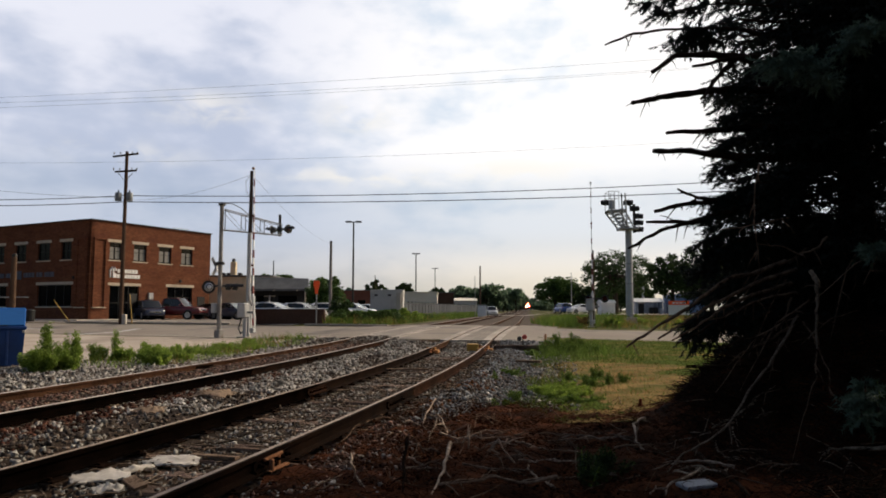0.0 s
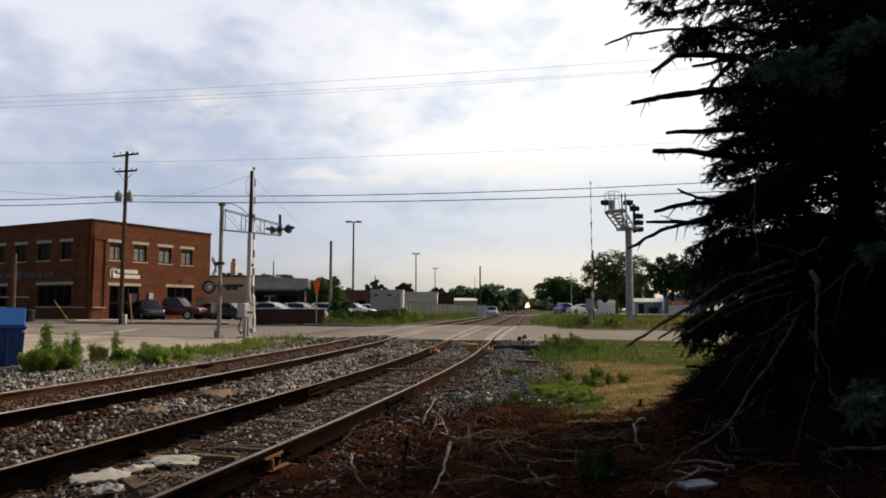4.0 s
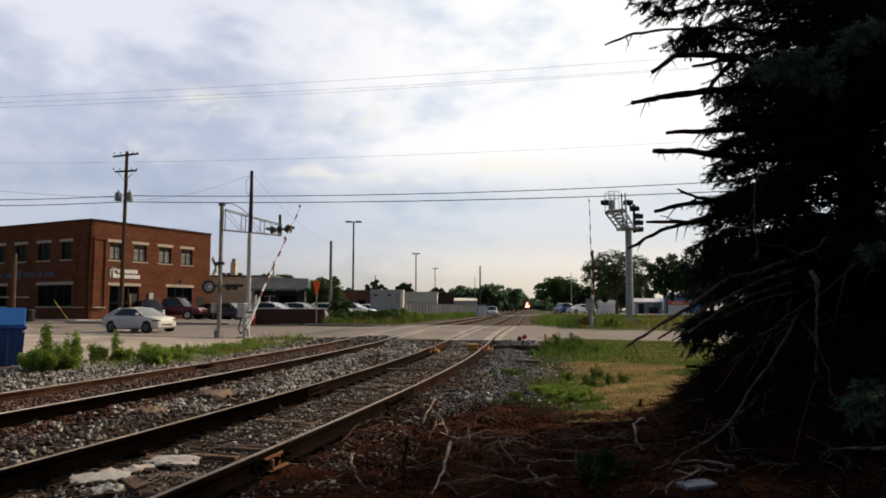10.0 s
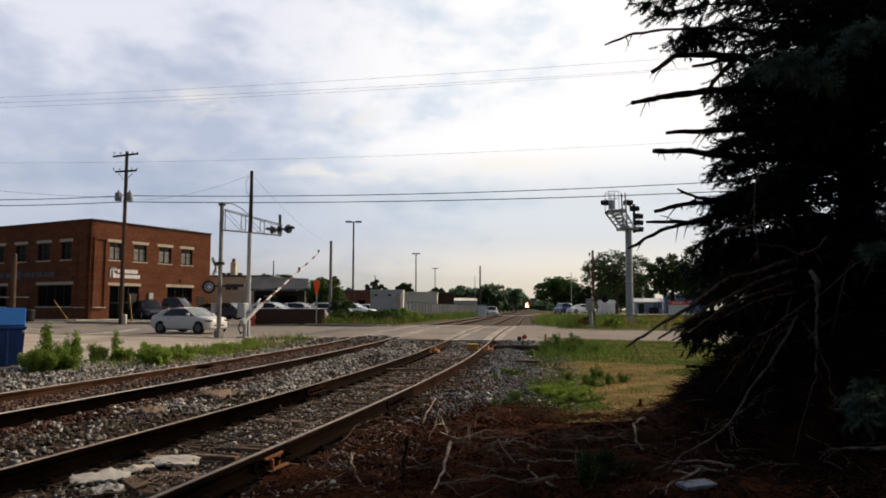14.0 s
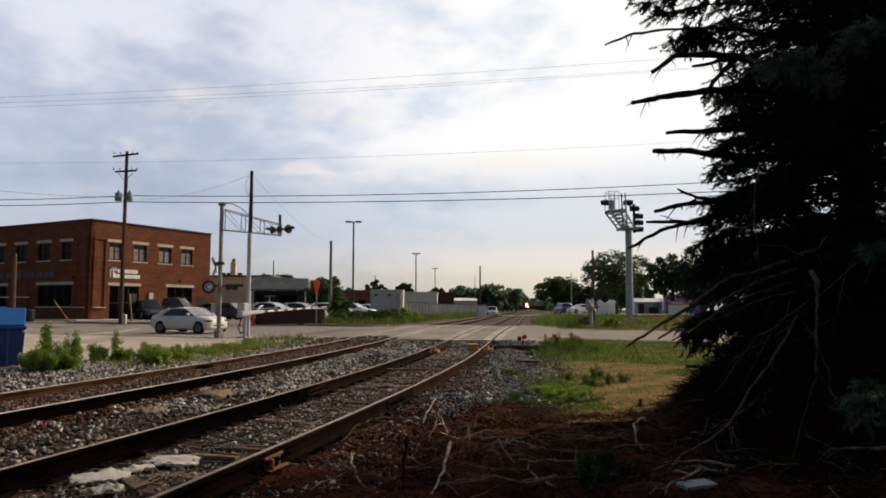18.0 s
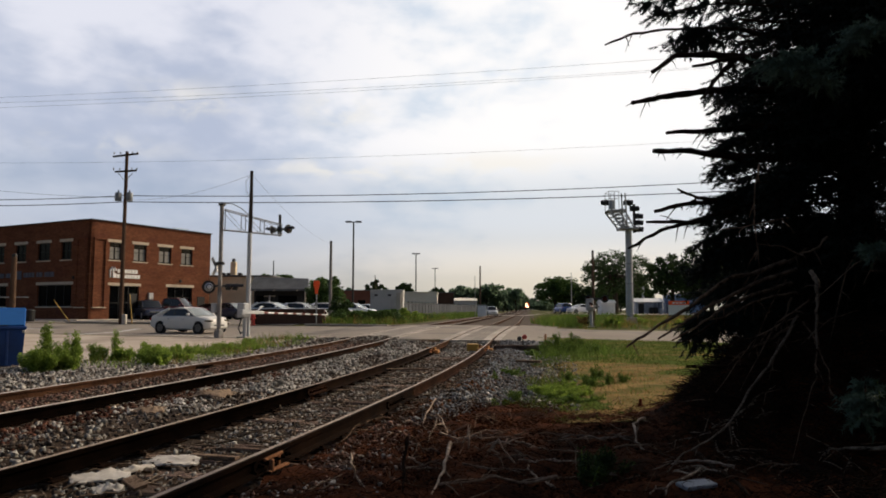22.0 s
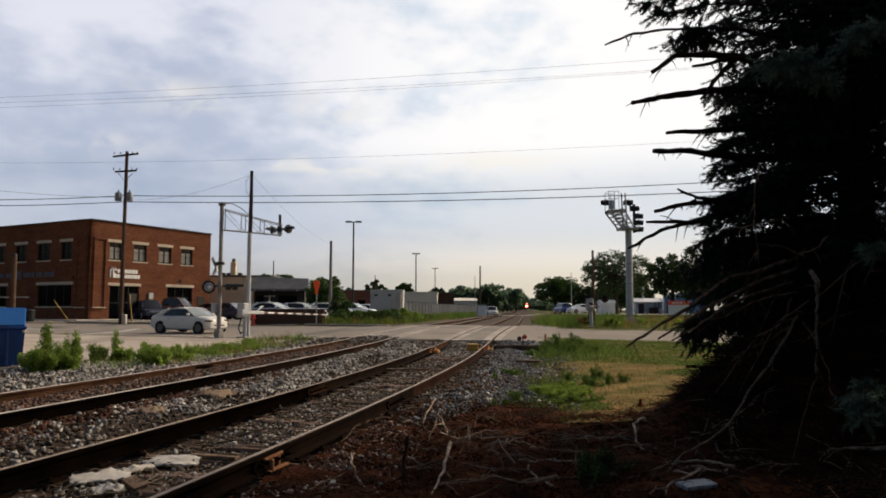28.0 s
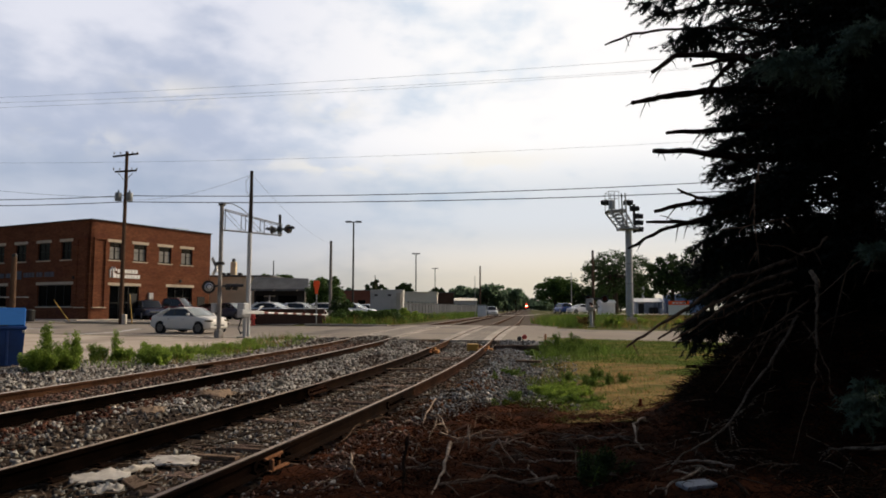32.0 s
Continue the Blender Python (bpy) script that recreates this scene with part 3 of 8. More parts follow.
for a, b in ((2.25, 6.9), (11.4, 16.0)):
    window(brick_building, a, b, 1.55 + D, 3.42 + D, side_m, Vector((0, 0, 0)), mullions=3, rails=0)
for m, x in ((Matrix.Identity(4), 9.65), (side_m, 1.95)):
    lamp = part("wall_lamp", Shape().box((x, -0.09, 4.0 + D), (0.16, 0.18, 0.26), 0.03), BLACK, brick_building, "black wall lantern")
    lamp.data.transform(m)
meter = part("meter_box", Shape().box((6.25, -0.07, 2.5 + D), (0.5, 0.18, 0.62), 0.02), GREY_PIPE, brick_building, "pale grey meter box")
part("conduit", Shape().tube([(6.25, -0.04, 2.2 + D), (6.25, -0.04, 0.1)], 0.03, 6), GREY_PIPE, meter)
for x0, w, z0, h in ((8.45, 0.62, 2.15, 0.45), (9.35, 0.5, 1.75, 0.5), (10.2, 0.55, 1.7, 0.35)):
    part("window_poster", Shape().box((x0 + w / 2, 0.16, z0 + D), (w, 0.01, h)), WHITE_SIGN, brick_building, "white poster behind the glass")
side_door = part("door", Shape().box((12.35, -0.01, 1.1), (0.95, 0.08, 2.2), 0.01), DARK_METAL, brick_building, "dark side door")
part("handle", Shape().tube([(12.0, -0.08, 0.95), (12.0, -0.08, 1.15)], 0.02), SILVER, side_door)
pipe = Shape().tube([(9.6, 1.0, HIGH - 0.4), (9.6, 1.0, HIGH + 0.32), (11.4, 1.0, HIGH + 0.32), (11.4, 1.0, HIGH - 0.4)], 0.03, 6)
part("roof_rail", pipe, STEEL, brick_building, "thin pipe rail on the roof")
# the sign: a pale mark and two rows of plain bars
sign = thing("wall_sign", (0, 0, 0), "white wall sign with illegible bold lettering", "sign")
sign.parent = None
sign.matrix_basis = brick_building.matrix_basis.copy()
mark = Shape()
for k in range(2):
    mark.tube([(1.95 + 0.3 * k, -0.04, 4.05 + D), (1.97 + 0.3 * k, -0.04, 4.65 + D), (2.1 + 0.3 * k, -0.04, 4.88 + D), (2.23 + 0.3 * k, -0.04, 4.65 + D)], [0.05, 0.08, 0.11, 0.10], 6)
mark.box((2.42, -0.035, 4.25 + D), (0.3, 0.07, 0.4), 0.02)
part("mark", mark, WHITE_SIGN, sign, "white arched emblem")
rng = random.Random(4)
for row, (z, x0, x1) in enumerate(((4.64, 2.7, 4.72), (4.20, 2.62, 4.95))):
    x = x0
    while x < x1:
        w = rng.uniform(0.16, 0.30)
        part("letter_bar", Shape().box((x + w / 2, -0.03, z + D), (w, 0.06, 0.33), 0.01), WHITE_SIGN, sign)
        x += w + 0.05
sign2 = thing("wall_sign", (0, 0, 0), "faded dark blue wall sign with illegible lettering", "sign")
sign2.matrix_basis = brick_building.matrix_basis.copy()
x = 4.7
while x < 14:
    w = rng.uniform(0.25, 0.5)
    h = 0.75 if 9.0 < x < 10.2 else 0.42
    o = part("letter_bar", Shape().box((x + w / 2, -0.03, 4.35 + D), (w, 0.06, h), 0.01), BLUE_SIGN, sign2)
    o.data.transform(side_m)
    x += w + rng.choice((0.08, 0.08, 0.3))


# ---- poles and lamps ----
def utility_pole():
    x, y = -22.85, 51.0
    z = gz(x, y)
    p = thing("utility_pole", (x, y, z), "tall weathered wooden utility pole with crossarms and transformers", "utility pole")
    part("shaft", Shape().tube([(0, 0, -0.3), (0, 0, 4), (0, 0, 12.42)], [0.15, 0.14, 0.11], 12), WOODPOLE, p, smooth=50)
    for z0, a, b, s in ((12.12, -0.95, 0.9, 0.30), (10.95, -0.75, 0.8, 0.16)):
        arm = part("crossarm", Shape().box(((a + b) / 2, -0.16, z0), (b - a, 0.10, 0.12), 0.01, Matrix.Rotation(s * -0.4, 3, "Y")), DARK_WOOD, p, "dark timber crossarm")
        for k in (-0.85, -0.4, 0.45, 0.82):
            part("insulator", Shape().turned([(0.02, 0), (0.05, 0.05), (0.03, 0.09), (0.055, 0.13), (0.02, 0.19)], (k, -0.16, z0 + 0.06), (0, 0, 1), 8), TRANSFORMER, arm)
    part("brace", Shape().tube([(-0.5, -0.14, 10.8), (0, -0.14, 10.2), (0.5, -0.14, 10.8)], 0.02, 6), DARK_METAL, p)
    for k in (-0.42, 0.38):
        can = part("transformer", Shape().turned([(0.05, -0.02), (0.22, 0.0), (0.23, 0.05), (0.23, 0.54), (0.2, 0.60), (0.05, 0.62)], (k, -0.2, 8.78), (0, 0, 1), 14), TRANSFORMER, p, "grey transformer can", smooth=40)
        part("bushing", Shape().turned([(0.04, 0), (0.06, 0.06), (0.03, 0.2)], (k, -0.2, 9.38), (0, 0, 1), 8), DARK_METAL, can)
    part("guard", Shape().box((0.35, -0.2, 0.35), (0.28, 0.28, 0.7), 0.03), CURB, p, "pale concrete bollard at the foot")
    part("guy_guard", Shape().tube([(1.15, -0.8, 0.05), (0.72, -0.3, 2.1)], 0.036, 8), YELLOW, p, "yellow guy-wire guard")
    return p


utility_pole()


def mast_pole():
    x, y = -9.55, 35.2
    z = gz(x, y)
    p = thing("street_pole", (x, y, z), "slim pole, grey metal below and dark above, with lamp bracket", "pole")
    part("lower_shaft", Shape().tube([(0, 0, -0.2), (0, 0, 5.05 - z)], [0.118, 0.105], 14), GREY_PIPE, p, "pale grey metal lower shaft", smooth=50)
    part("upper_shaft", Shape().tube([(0.02, 0, 5.05 - z), (0.03, 0, 8.15 - z)], [0.105, 0.08], 12), DARK_WOOD, p, "dark tarred upper shaft", smooth=50)
    part("bracket", Shape().tube([(0, 0, 5.9 - z), (-0.5, 0.02, 6.3 - z), (-0.9, 0.03, 6.5 - z), (-1.25, 0.03, 6.52 - z)], 0.025, 6), GREY_PIPE, p, "curved lamp bracket", smooth=50)
    part("lamp_head", Shape().box((-1.4, 0.03, 6.51 - z), (0.36, 0.16, 0.08), 0.02), GREY_PIPE, p)
    part("cable_loop", Shape().tube([(0, -0.1, 7.95 - z), (-0.22, -0.1, 7.6 - z), (-0.2, -0.1, 7.1 - z), (-0.03, -0.1, 6.9 - z)], 0.012, 5), WIRE, p)
    return p


mast_pole()


def lot_lamp(x, y, top, heads, width):
    z = gz(x, y)
    p = thing("parking_lot_lamp", (x, y, z), "tall dark parking-lot lamp post with flat heads", "lamp post", "parking lot lamps")
    part("base", Shape().turned([(0.3, 0), (0.3, 0.7), (0.27, 0.75)], (0, 0, 0), (0, 0, 1), 14), CURB, p, "round concrete base")
    part("post", Shape().tube([(0, 0, 0.7), (0, 0, top - z)], [0.11, 0.085], 8), BRONZE, p)
    part("arm", Shape().tube([(-width * 0.4, 0, top - z), (width * 0.4, 0, top - z)], 0.045, 6), BRONZE, p)
    for k in heads:
        part("lamp_head", Shape().box((k * width / 2, 0, top - z + 0.02), (width * 0.42, 0.45, 0.16), 0.03), BRONZE, p)
    return p


lot_lamp(-9.42, 75, 10.5, (-0.7, 0.7), 1.5)
lot_lamp(-4.46, 118, 10.5, (-0.5, 0.5), 1.4)
lot_lamp(-1.75, 158, 10.4, (-0.5, 0.5), 1.5)


def plain_pole(x, y, top, r, material, label):
    z = gz(x, y)
    p = thing("pole", (x, y, z), label, "pole")
    part("shaft", Shape().tube([(0, 0, -0.2), (0, 0, (top - z) / 2), (0, 0, top - z)], [r, r * 0.9, r * 0.75], 10), material, p, smooth=50)
    part("cap", Shape().turned([(r * 0.8, 0), (r * 0.8, 0.08), (r * 0.3, 0.12)], (0, 0, top - z - 0.02), (0, 0, 1), 8), DARK_METAL, p)
    return p


WOOD_GREY = surface("silvered_pole_wood", (0.15, 0.135, 0.12), (0.30, 0.275, 0.25), 0.9, 0, 2, 40, 0.3, stretch=(8, 8, 1))
plain_pole(-9.42, 60, 6.95, 0.14, WOOD_GREY, "bare weathered wooden pole beside the bushes")
plain_pole(5.7, 110, 7.9, 0.14, WOODPOLE, "thin wooden pole beside a far signal cabinet")
plain_pole(5.0, 112, 6.4, 0.06, STEEL, "thin steel antenna mast by the tracks")
plain_pole(-23.7, 100, 8.0, 0.10, DARK_METAL, "thin dark pole behind the low shop")
plain_pole(-14.2, 150, 8.4, 0.1, WOODPOLE, "slim pole among distant trees")
plain_pole(21.5, 120, 7.4, 0.07, STEEL, "slim steel mast among far trees")
plain_pole(8.72, 41.6, 4.62, 0.085, WOODPOLE, "short weathered post beside the crossing gate")
plain_pole(-14.4, 24, 3.05, 0.11, WOODPOLE, "short brown wooden post behind the dumpster")


# ---- overhead lines ----
def line(p0, p1, sag, r, label, name="overhead_wire", reach=1.0):
    """A sagging wire from p0 through p1, carried on along the same curve by reach."""
    p0, p1 = Vector(p0), Vector(p1)
    p1 = p0 + (p1 - p0) * reach + Vector((0, 0, sag * 4 * reach * (reach - 1)))
    sag *= reach * reach
    pts = []
    for k in range(33):
        t = k / 32
        p = p0.lerp(p1, t)
        p.z -= sag * 4 * t * (1 - t)
        pts.append(p)
    ob = part(name, Shape().tube(pts, r, 5), WIRE)
    return tagged(ob, label, "power line", "overhead wires")


for px, py, top, a in ((22.75, 26.95, 12.5, 80), (-26.0, 34.2, 11.9, 80), (35.9, 47.0, 14.6, 85), (-44.0, 56.2, 13.9, 85)):
    line_pole = plain_pole(px, py, top, 0.19, WOODPOLE, "weathered wooden line pole carrying the overhead wires")
    for below in (0.35, 1.3):
        part("crossarm", Shape().box((0, 0, top - gz(px, py) - below), (3.8 if abs(px) > 30 else 0.9, 0.10, 0.12), 0.01, Matrix.Rotation(radians(a), 3, "Z")), DARK_WOOD, line_pole)
W = "thin dark overhead wire strung across the road"
line((-26.0, 34.4, 11.48), (13.0, 28.6, 11.81), 0.20, 0.0052, W, reach=1.25)
line((-26.0, 34.2, 11.21), (13.0, 28.4, 11.29), 0.24, 0.0052, W, reach=1.25)
line((-26.0, 34.0, 10.87), (13.0, 28.2, 11.17), 0.22, 0.0052, W, reach=1.25)
line((-44.0, 58.0, 13.31), (22.0, 50.0, 13.42), 0.57, 0.008, W, reach=1.21)
line((-44.0, 55.0, 11.7), (-22.9, 51.0, 9.3), 0.35, 0.011, "slack wire running to the utility pole")
line((-44.0, 55.0, 9.95), (-22.9, 51.0, 9.45), 0.25, 0.028, W)
line((-22.9, 51.0, 9.45), (22.0, 47.0, 9.95), 0.42, 0.028, W, reach=1.31)
line((-44.0, 55.0, 9.4), (-22.9, 51.0, 9.0), 0.2, 0.03, W)
line((-22.9, 51.0, 9.0), (22.0, 47.0, 9.25), 0.35, 0.03, W, reach=1.31)
line((-22.9, 51.0, 9.2), (-9.58, 35.2, 7.95), 0.45, 0.007, "slack service wire from the utility pole")
line((-9.52, 35.2, 8.0), (-9.42, 60.0, 6.8), 0.5, 0.006, "slack service wire to a far pole")


# ---- crossing signals ----
def flasher(parent, c, face, r=0.25, label="black crossing light with round backboard"):
    """One crossing light: a black backboard, hood and red lens, facing the way given."""
    face = Vector(face).normalized()
    c = Vector(c)
    ob = part("crossing_light", Shape().turned([(r, 0), (r, 0.025), (0.16, 0.03), (0.15, -0.2)], c, face, 18), BLACK, parent, label)
    side = face.cross(Vector((0, 0, 1))).normalized()
    hood = Shape()
    pts = []
    for k in range(9):
        a = math.pi * (k / 8)
        pts.append(side * math.cos(a) * 0.155 + Vector((0, 0, 1)) * math.sin(a) * 0.155)
    vs = [c + p + face * 0.02 for p in pts] + [c + p * 0.95 + face * 0.34 for p in pts]
    vs += [c + p * 0.95 + face * 0.02 for p in pts] + [c + p * 0.90 + face * 0.34 for p in pts]
    hood.add(vs, [(k, k + 1, k + 10, k + 9) for k in range(8)] + [(k + 18, k + 19, k + 28, k + 27) for k in range(8)])
    part("hood", hood, BLACK, ob)
    part("lens", Shape().turned([(0.14, 0), (0.12, 0.03), (0.05, 0.045)], c + face * 0.03, face, 14), RED_LENS, ob, "dull red lens")
    back = c - face * 0.2
    if r > 0.29:
        part("lamp_housing", Shape().turned([(0.06, -0.02), (0.16, 0.02), (0.20, 0.10), (0.21, 0.19)], back, face, 14), SILVER, ob, "silver lamp housing", smooth=40)
    else:
        part("lamp_housing", Shape().turned([(0.13, 0), (0.14, 0.1), (0.15, 0.2)], back, face, 12), BLACK, ob)
    return ob


MAST_GREY = surface("weathered_mast_steel", (0.15, 0.135, 0.12), (0.34, 0.325, 0.31), 0.6, 0.3, 1.2, 30, 0.1, dirt=(0.10, 0.06, 0.04), dirt_amount=0.35, dirt_scale=1.5)


TRUSS = surface("dull_truss_steel", (0.085, 0.088, 0.095), (0.16, 0.163, 0.17), 0.6, 0.3, 1.5, 30, 0.05)


def cantilever_signal():
    x, y = -10.9, 35.0
    z = gz(x, y)
    c = thing("cantilever_crossing_signal", (x, y, z), "grey cantilever mast with black crossing lights over the road", "crossing signal", turn=64.9)
    # its own x axis points out along the arm
    part("mast", Shape().tube([(0, 0, 0.3), (0, 0, 6.4 - z)], [0.105, 0.095], 16), MAST_GREY, c, "weathered grey steel mast", smooth=50)
    part("foot", Shape().box((0, 0, 0.2), (0.34, 0.34, 0.42), 0.04), MAST_GREY, c, "dark cast junction base")
    part("collar", Shape().turned([(0.2, 0), (0.2, 0.14)], (0, 0, 3.45 - z), (0, 0, 1), 14), BLACK, c)
    part("mast_cap", Shape().turned([(0.17, 0), (0.16, 0.08), (0.05, 0.13)], (0, 0, 6.38 - z), (0, 0, 1), 14), DARK_METAL, c)
    L = 4.55
    for dy in (-0.14, 0.14):
        top = [(0.1, dy, 6.2 - z), (L, dy, 5.92 - z)]
        bot = [(0.1, dy, 5.18 - z), (L, dy, 5.34 - z)]
        part("chord", Shape().tube(top, 0.027, 8), TRUSS, c, smooth=50)
        part("chord", Shape().tube(bot, 0.027, 8), TRUSS, c, smooth=50)
        n = 3
        for k in range(n + 1):
            t = k / n
            a = Vector(top[0]).lerp(Vector(top[1]), t)
            b = Vector(bot[0]).lerp(Vector(bot[1]), t)
            part("strut", Shape().tube([a, b], 0.022, 6), TRUSS, c)
            if k < n:
                b2 = Vector(bot[0]).lerp(Vector(bot[1]), (k + 1) / n)
                part("brace", Shape().tube([a, b2], 0.011, 5), TRUSS, c)
    for k in range(6):
        t = 0.1 + (L - 0.1) * k / 5
        part("cross_tie", Shape().tube([(t, -0.14, 5.2 - z + 0.03 * k), (t, 0.14, 5.2 - z + 0.03 * k)], 0.022, 5), TRUSS, c)
    head = part("light_post", Shape().tube([(L, 0, 5.28 - z), (L, 0, 6.48 - z)], 0.075, 8), BLACK, c, "black light post")
    part("light_bar", Shape().tube([(L, -0.62, 5.66 - z), (L, 0.55, 5.66 - z)], 0.05, 8), BLACK, c)
    part("bell", Shape().turned([(0.02, 0), (0.14, 0.05), (0.16, 0.22), (0.1, 0.3)], (L, 0, 5.5 - z), (0, 0, 1), 12), BLACK, c)
    flasher(c, (L, 0.52, 5.66 - z), (-0.2, 1, 0))
    flasher(c, (L, -0.58, 5.66 - z), (-0.2, -1, 0))
    # lights and crossbuck on the mast itself
    part("light_bar", Shape().tube([(-0.5, 0.25, 2.42 - z), (0.62, -0.3, 2.42 - z)], 0.045, 8), BLACK, c)
    flasher(c, (-0.42, 0.32, 2.36 - z), (0.62, 0.8, 0), 0.32, "large round backboard with a silver lamp housing")
    flasher(c, (0.30, -0.36, 2.38 - z), (0.75, -1, 0), 0.2)
    flasher(c, (0.55, -0.55, 2.38 - z), (0.8, -0.9, 0), 0.2)
    for s in (-1, 1):
        turn = Matrix.Rotation(radians(-64.9 + 76), 3, "Z") @ Matrix.Rotation(s * radians(45), 3, "Y")
        part("crossbuck_blade", Shape().box((-0.02 - 0.01 * s, 0.2 + 0.02 * s, 3.35 - z), (1.2, 0.02, 0.22), 0.005, turn), SILVER, c, "silver crossbuck blade")
    part("junction_box", Shape().box((-0.1, 0.2, 1.35 - z), (0.3, 0.22, 0.48), 0.02), GREY_PIPE, c, "pale grey junction box")
    return c


cantilever_signal()


def gate(name, x, y, pivot_z, turn, length, box_side, label):
    """A crossing gate: stand, drive box and a striped arm that swings on its pivot; its own x axis points along the lowered arm."""
    z = gz(x, y)
    g = thing(name, (x, y, z), label, "crossing gate", "crossing gates", turn=turn)
    h = pivot_z - z
    part("stand", Shape().tube([(0, box_side * 0.22, 0.02), (0, box_side * 0.22, h - 0.15)], 0.1, 12), GREY_PIPE, g, smooth=50)
    part("foot_plate", Shape().box((0, box_side * 0.22, 0.03), (0.55, 0.55, 0.06), 0.01), CURB, g)
    drive = part("drive_box", Shape().box((0, box_side * 0.28, h + 0.1), (0.62, 0.42, 0.72), 0.05), GREY_PIPE, g, "pale grey gate drive box")
    part("access_lid", Shape().box((0, box_side * 0.50, h + 0.1), (0.48, 0.03, 0.55), 0.02), STEEL, drive)
    part("shaft", Shape().tube([(0, box_side * 0.1, h), (0, -box_side * 0.25, h)], 0.05, 10), STEEL, g)
    part("cable", Shape().tube([(-0.1, box_side * 0.35, h - 0.25), (-0.25, box_side * 0.4, 0.45), (-0.05, box_side * 0.42, 0.2), (0.1, box_side * 0.4, 0.3)], 0.03, 6), BLACK, g)
    arm = part("gate_arm", Shape().sweep([(-0.035, -0.05), (0.035, -0.05), (0.035, 0.05), (-0.035, 0.05)],
               [((0.35, 0, 0), (0, 1, 0), (0, 0, 1)), ((length, 0, 0), (0, 0.35, 0), (0, 0, 0.5))]), WHITE_PAINT, g, "white tapered gate arm")
    n = 7
    for k in range(n):
        a = 0.9 + (length - 1.0) * k / n
        b = a + (length - 1.0) / n * 0.42
        fa, fb = 1 - 0.5 * a / length, 1 - 0.5 * b / length
        part("red_stripe", Shape().sweep([(-0.039, -0.054), (0.039, -0.054), (0.039, 0.054), (-0.039, 0.054)],
             [((a, 0, 0), (0, fa, 0), (0, 0, fa)), ((b, 0, 0), (0, fb, 0), (0, 0, fb))]), GATE_RED, arm, "faded red stripe")
    for k in (0.32, 0.66, 0.985):
        part("arm_light", Shape().box((length * k, 0, 0.10), (0.12, 0.09, 0.14), 0.02), RED_LENS, arm, "small red arm light")
    fork = Shape()
    for s in (-1, 1):
        fork.box((0.25, s * 0.075, 0), (1.1, 0.03, 0.16), 0.01)
        fork.box((-0.50, s * 0.10, -0.02), (0.9, 0.03, 0.15), 0.01)
    fork.tube([(0.35, 0, 0.05), (0.62, 0, 0.26), (0.85, 0, 0.30)], [0.06, 0.06, 0.03], 8)
    part("fork", fork, GREY_PIPE, arm, "bright metal arm fork")
    part("counterweight", Shape().box((-0.88, 0, -0.02), (0.22, 0.24, 0.26), 0.03), GREY_PIPE, arm, "counterweight plates")
    arm.location = (0, -box_side * 0.22, h)
    return g, arm, h


gate_1, gate_arm_1, gate_h1 = gate("crossing_gate", -9.45, 35.0, 1.14, 69.5, 7.15, 1, "crossing gate with red and white arm beside the road")
gate_2, gate_arm_2, gate_h2 = gate("crossing_gate", 8.68, 41.0, 1.45, 257.3, 7.25, -1, "crossing gate on the far side of the tracks")
part("gate_flasher", Shape().box((0, 0.1, 1.6), (0.1, 0.9, 0.12), 0.02), BLACK, gate_2, "dark light bar")
for k in (-0.45, 0.45):
    flasher(gate_2, (0.1, 0.1 + k, 1.6), (1, 0, 0), 0.22)


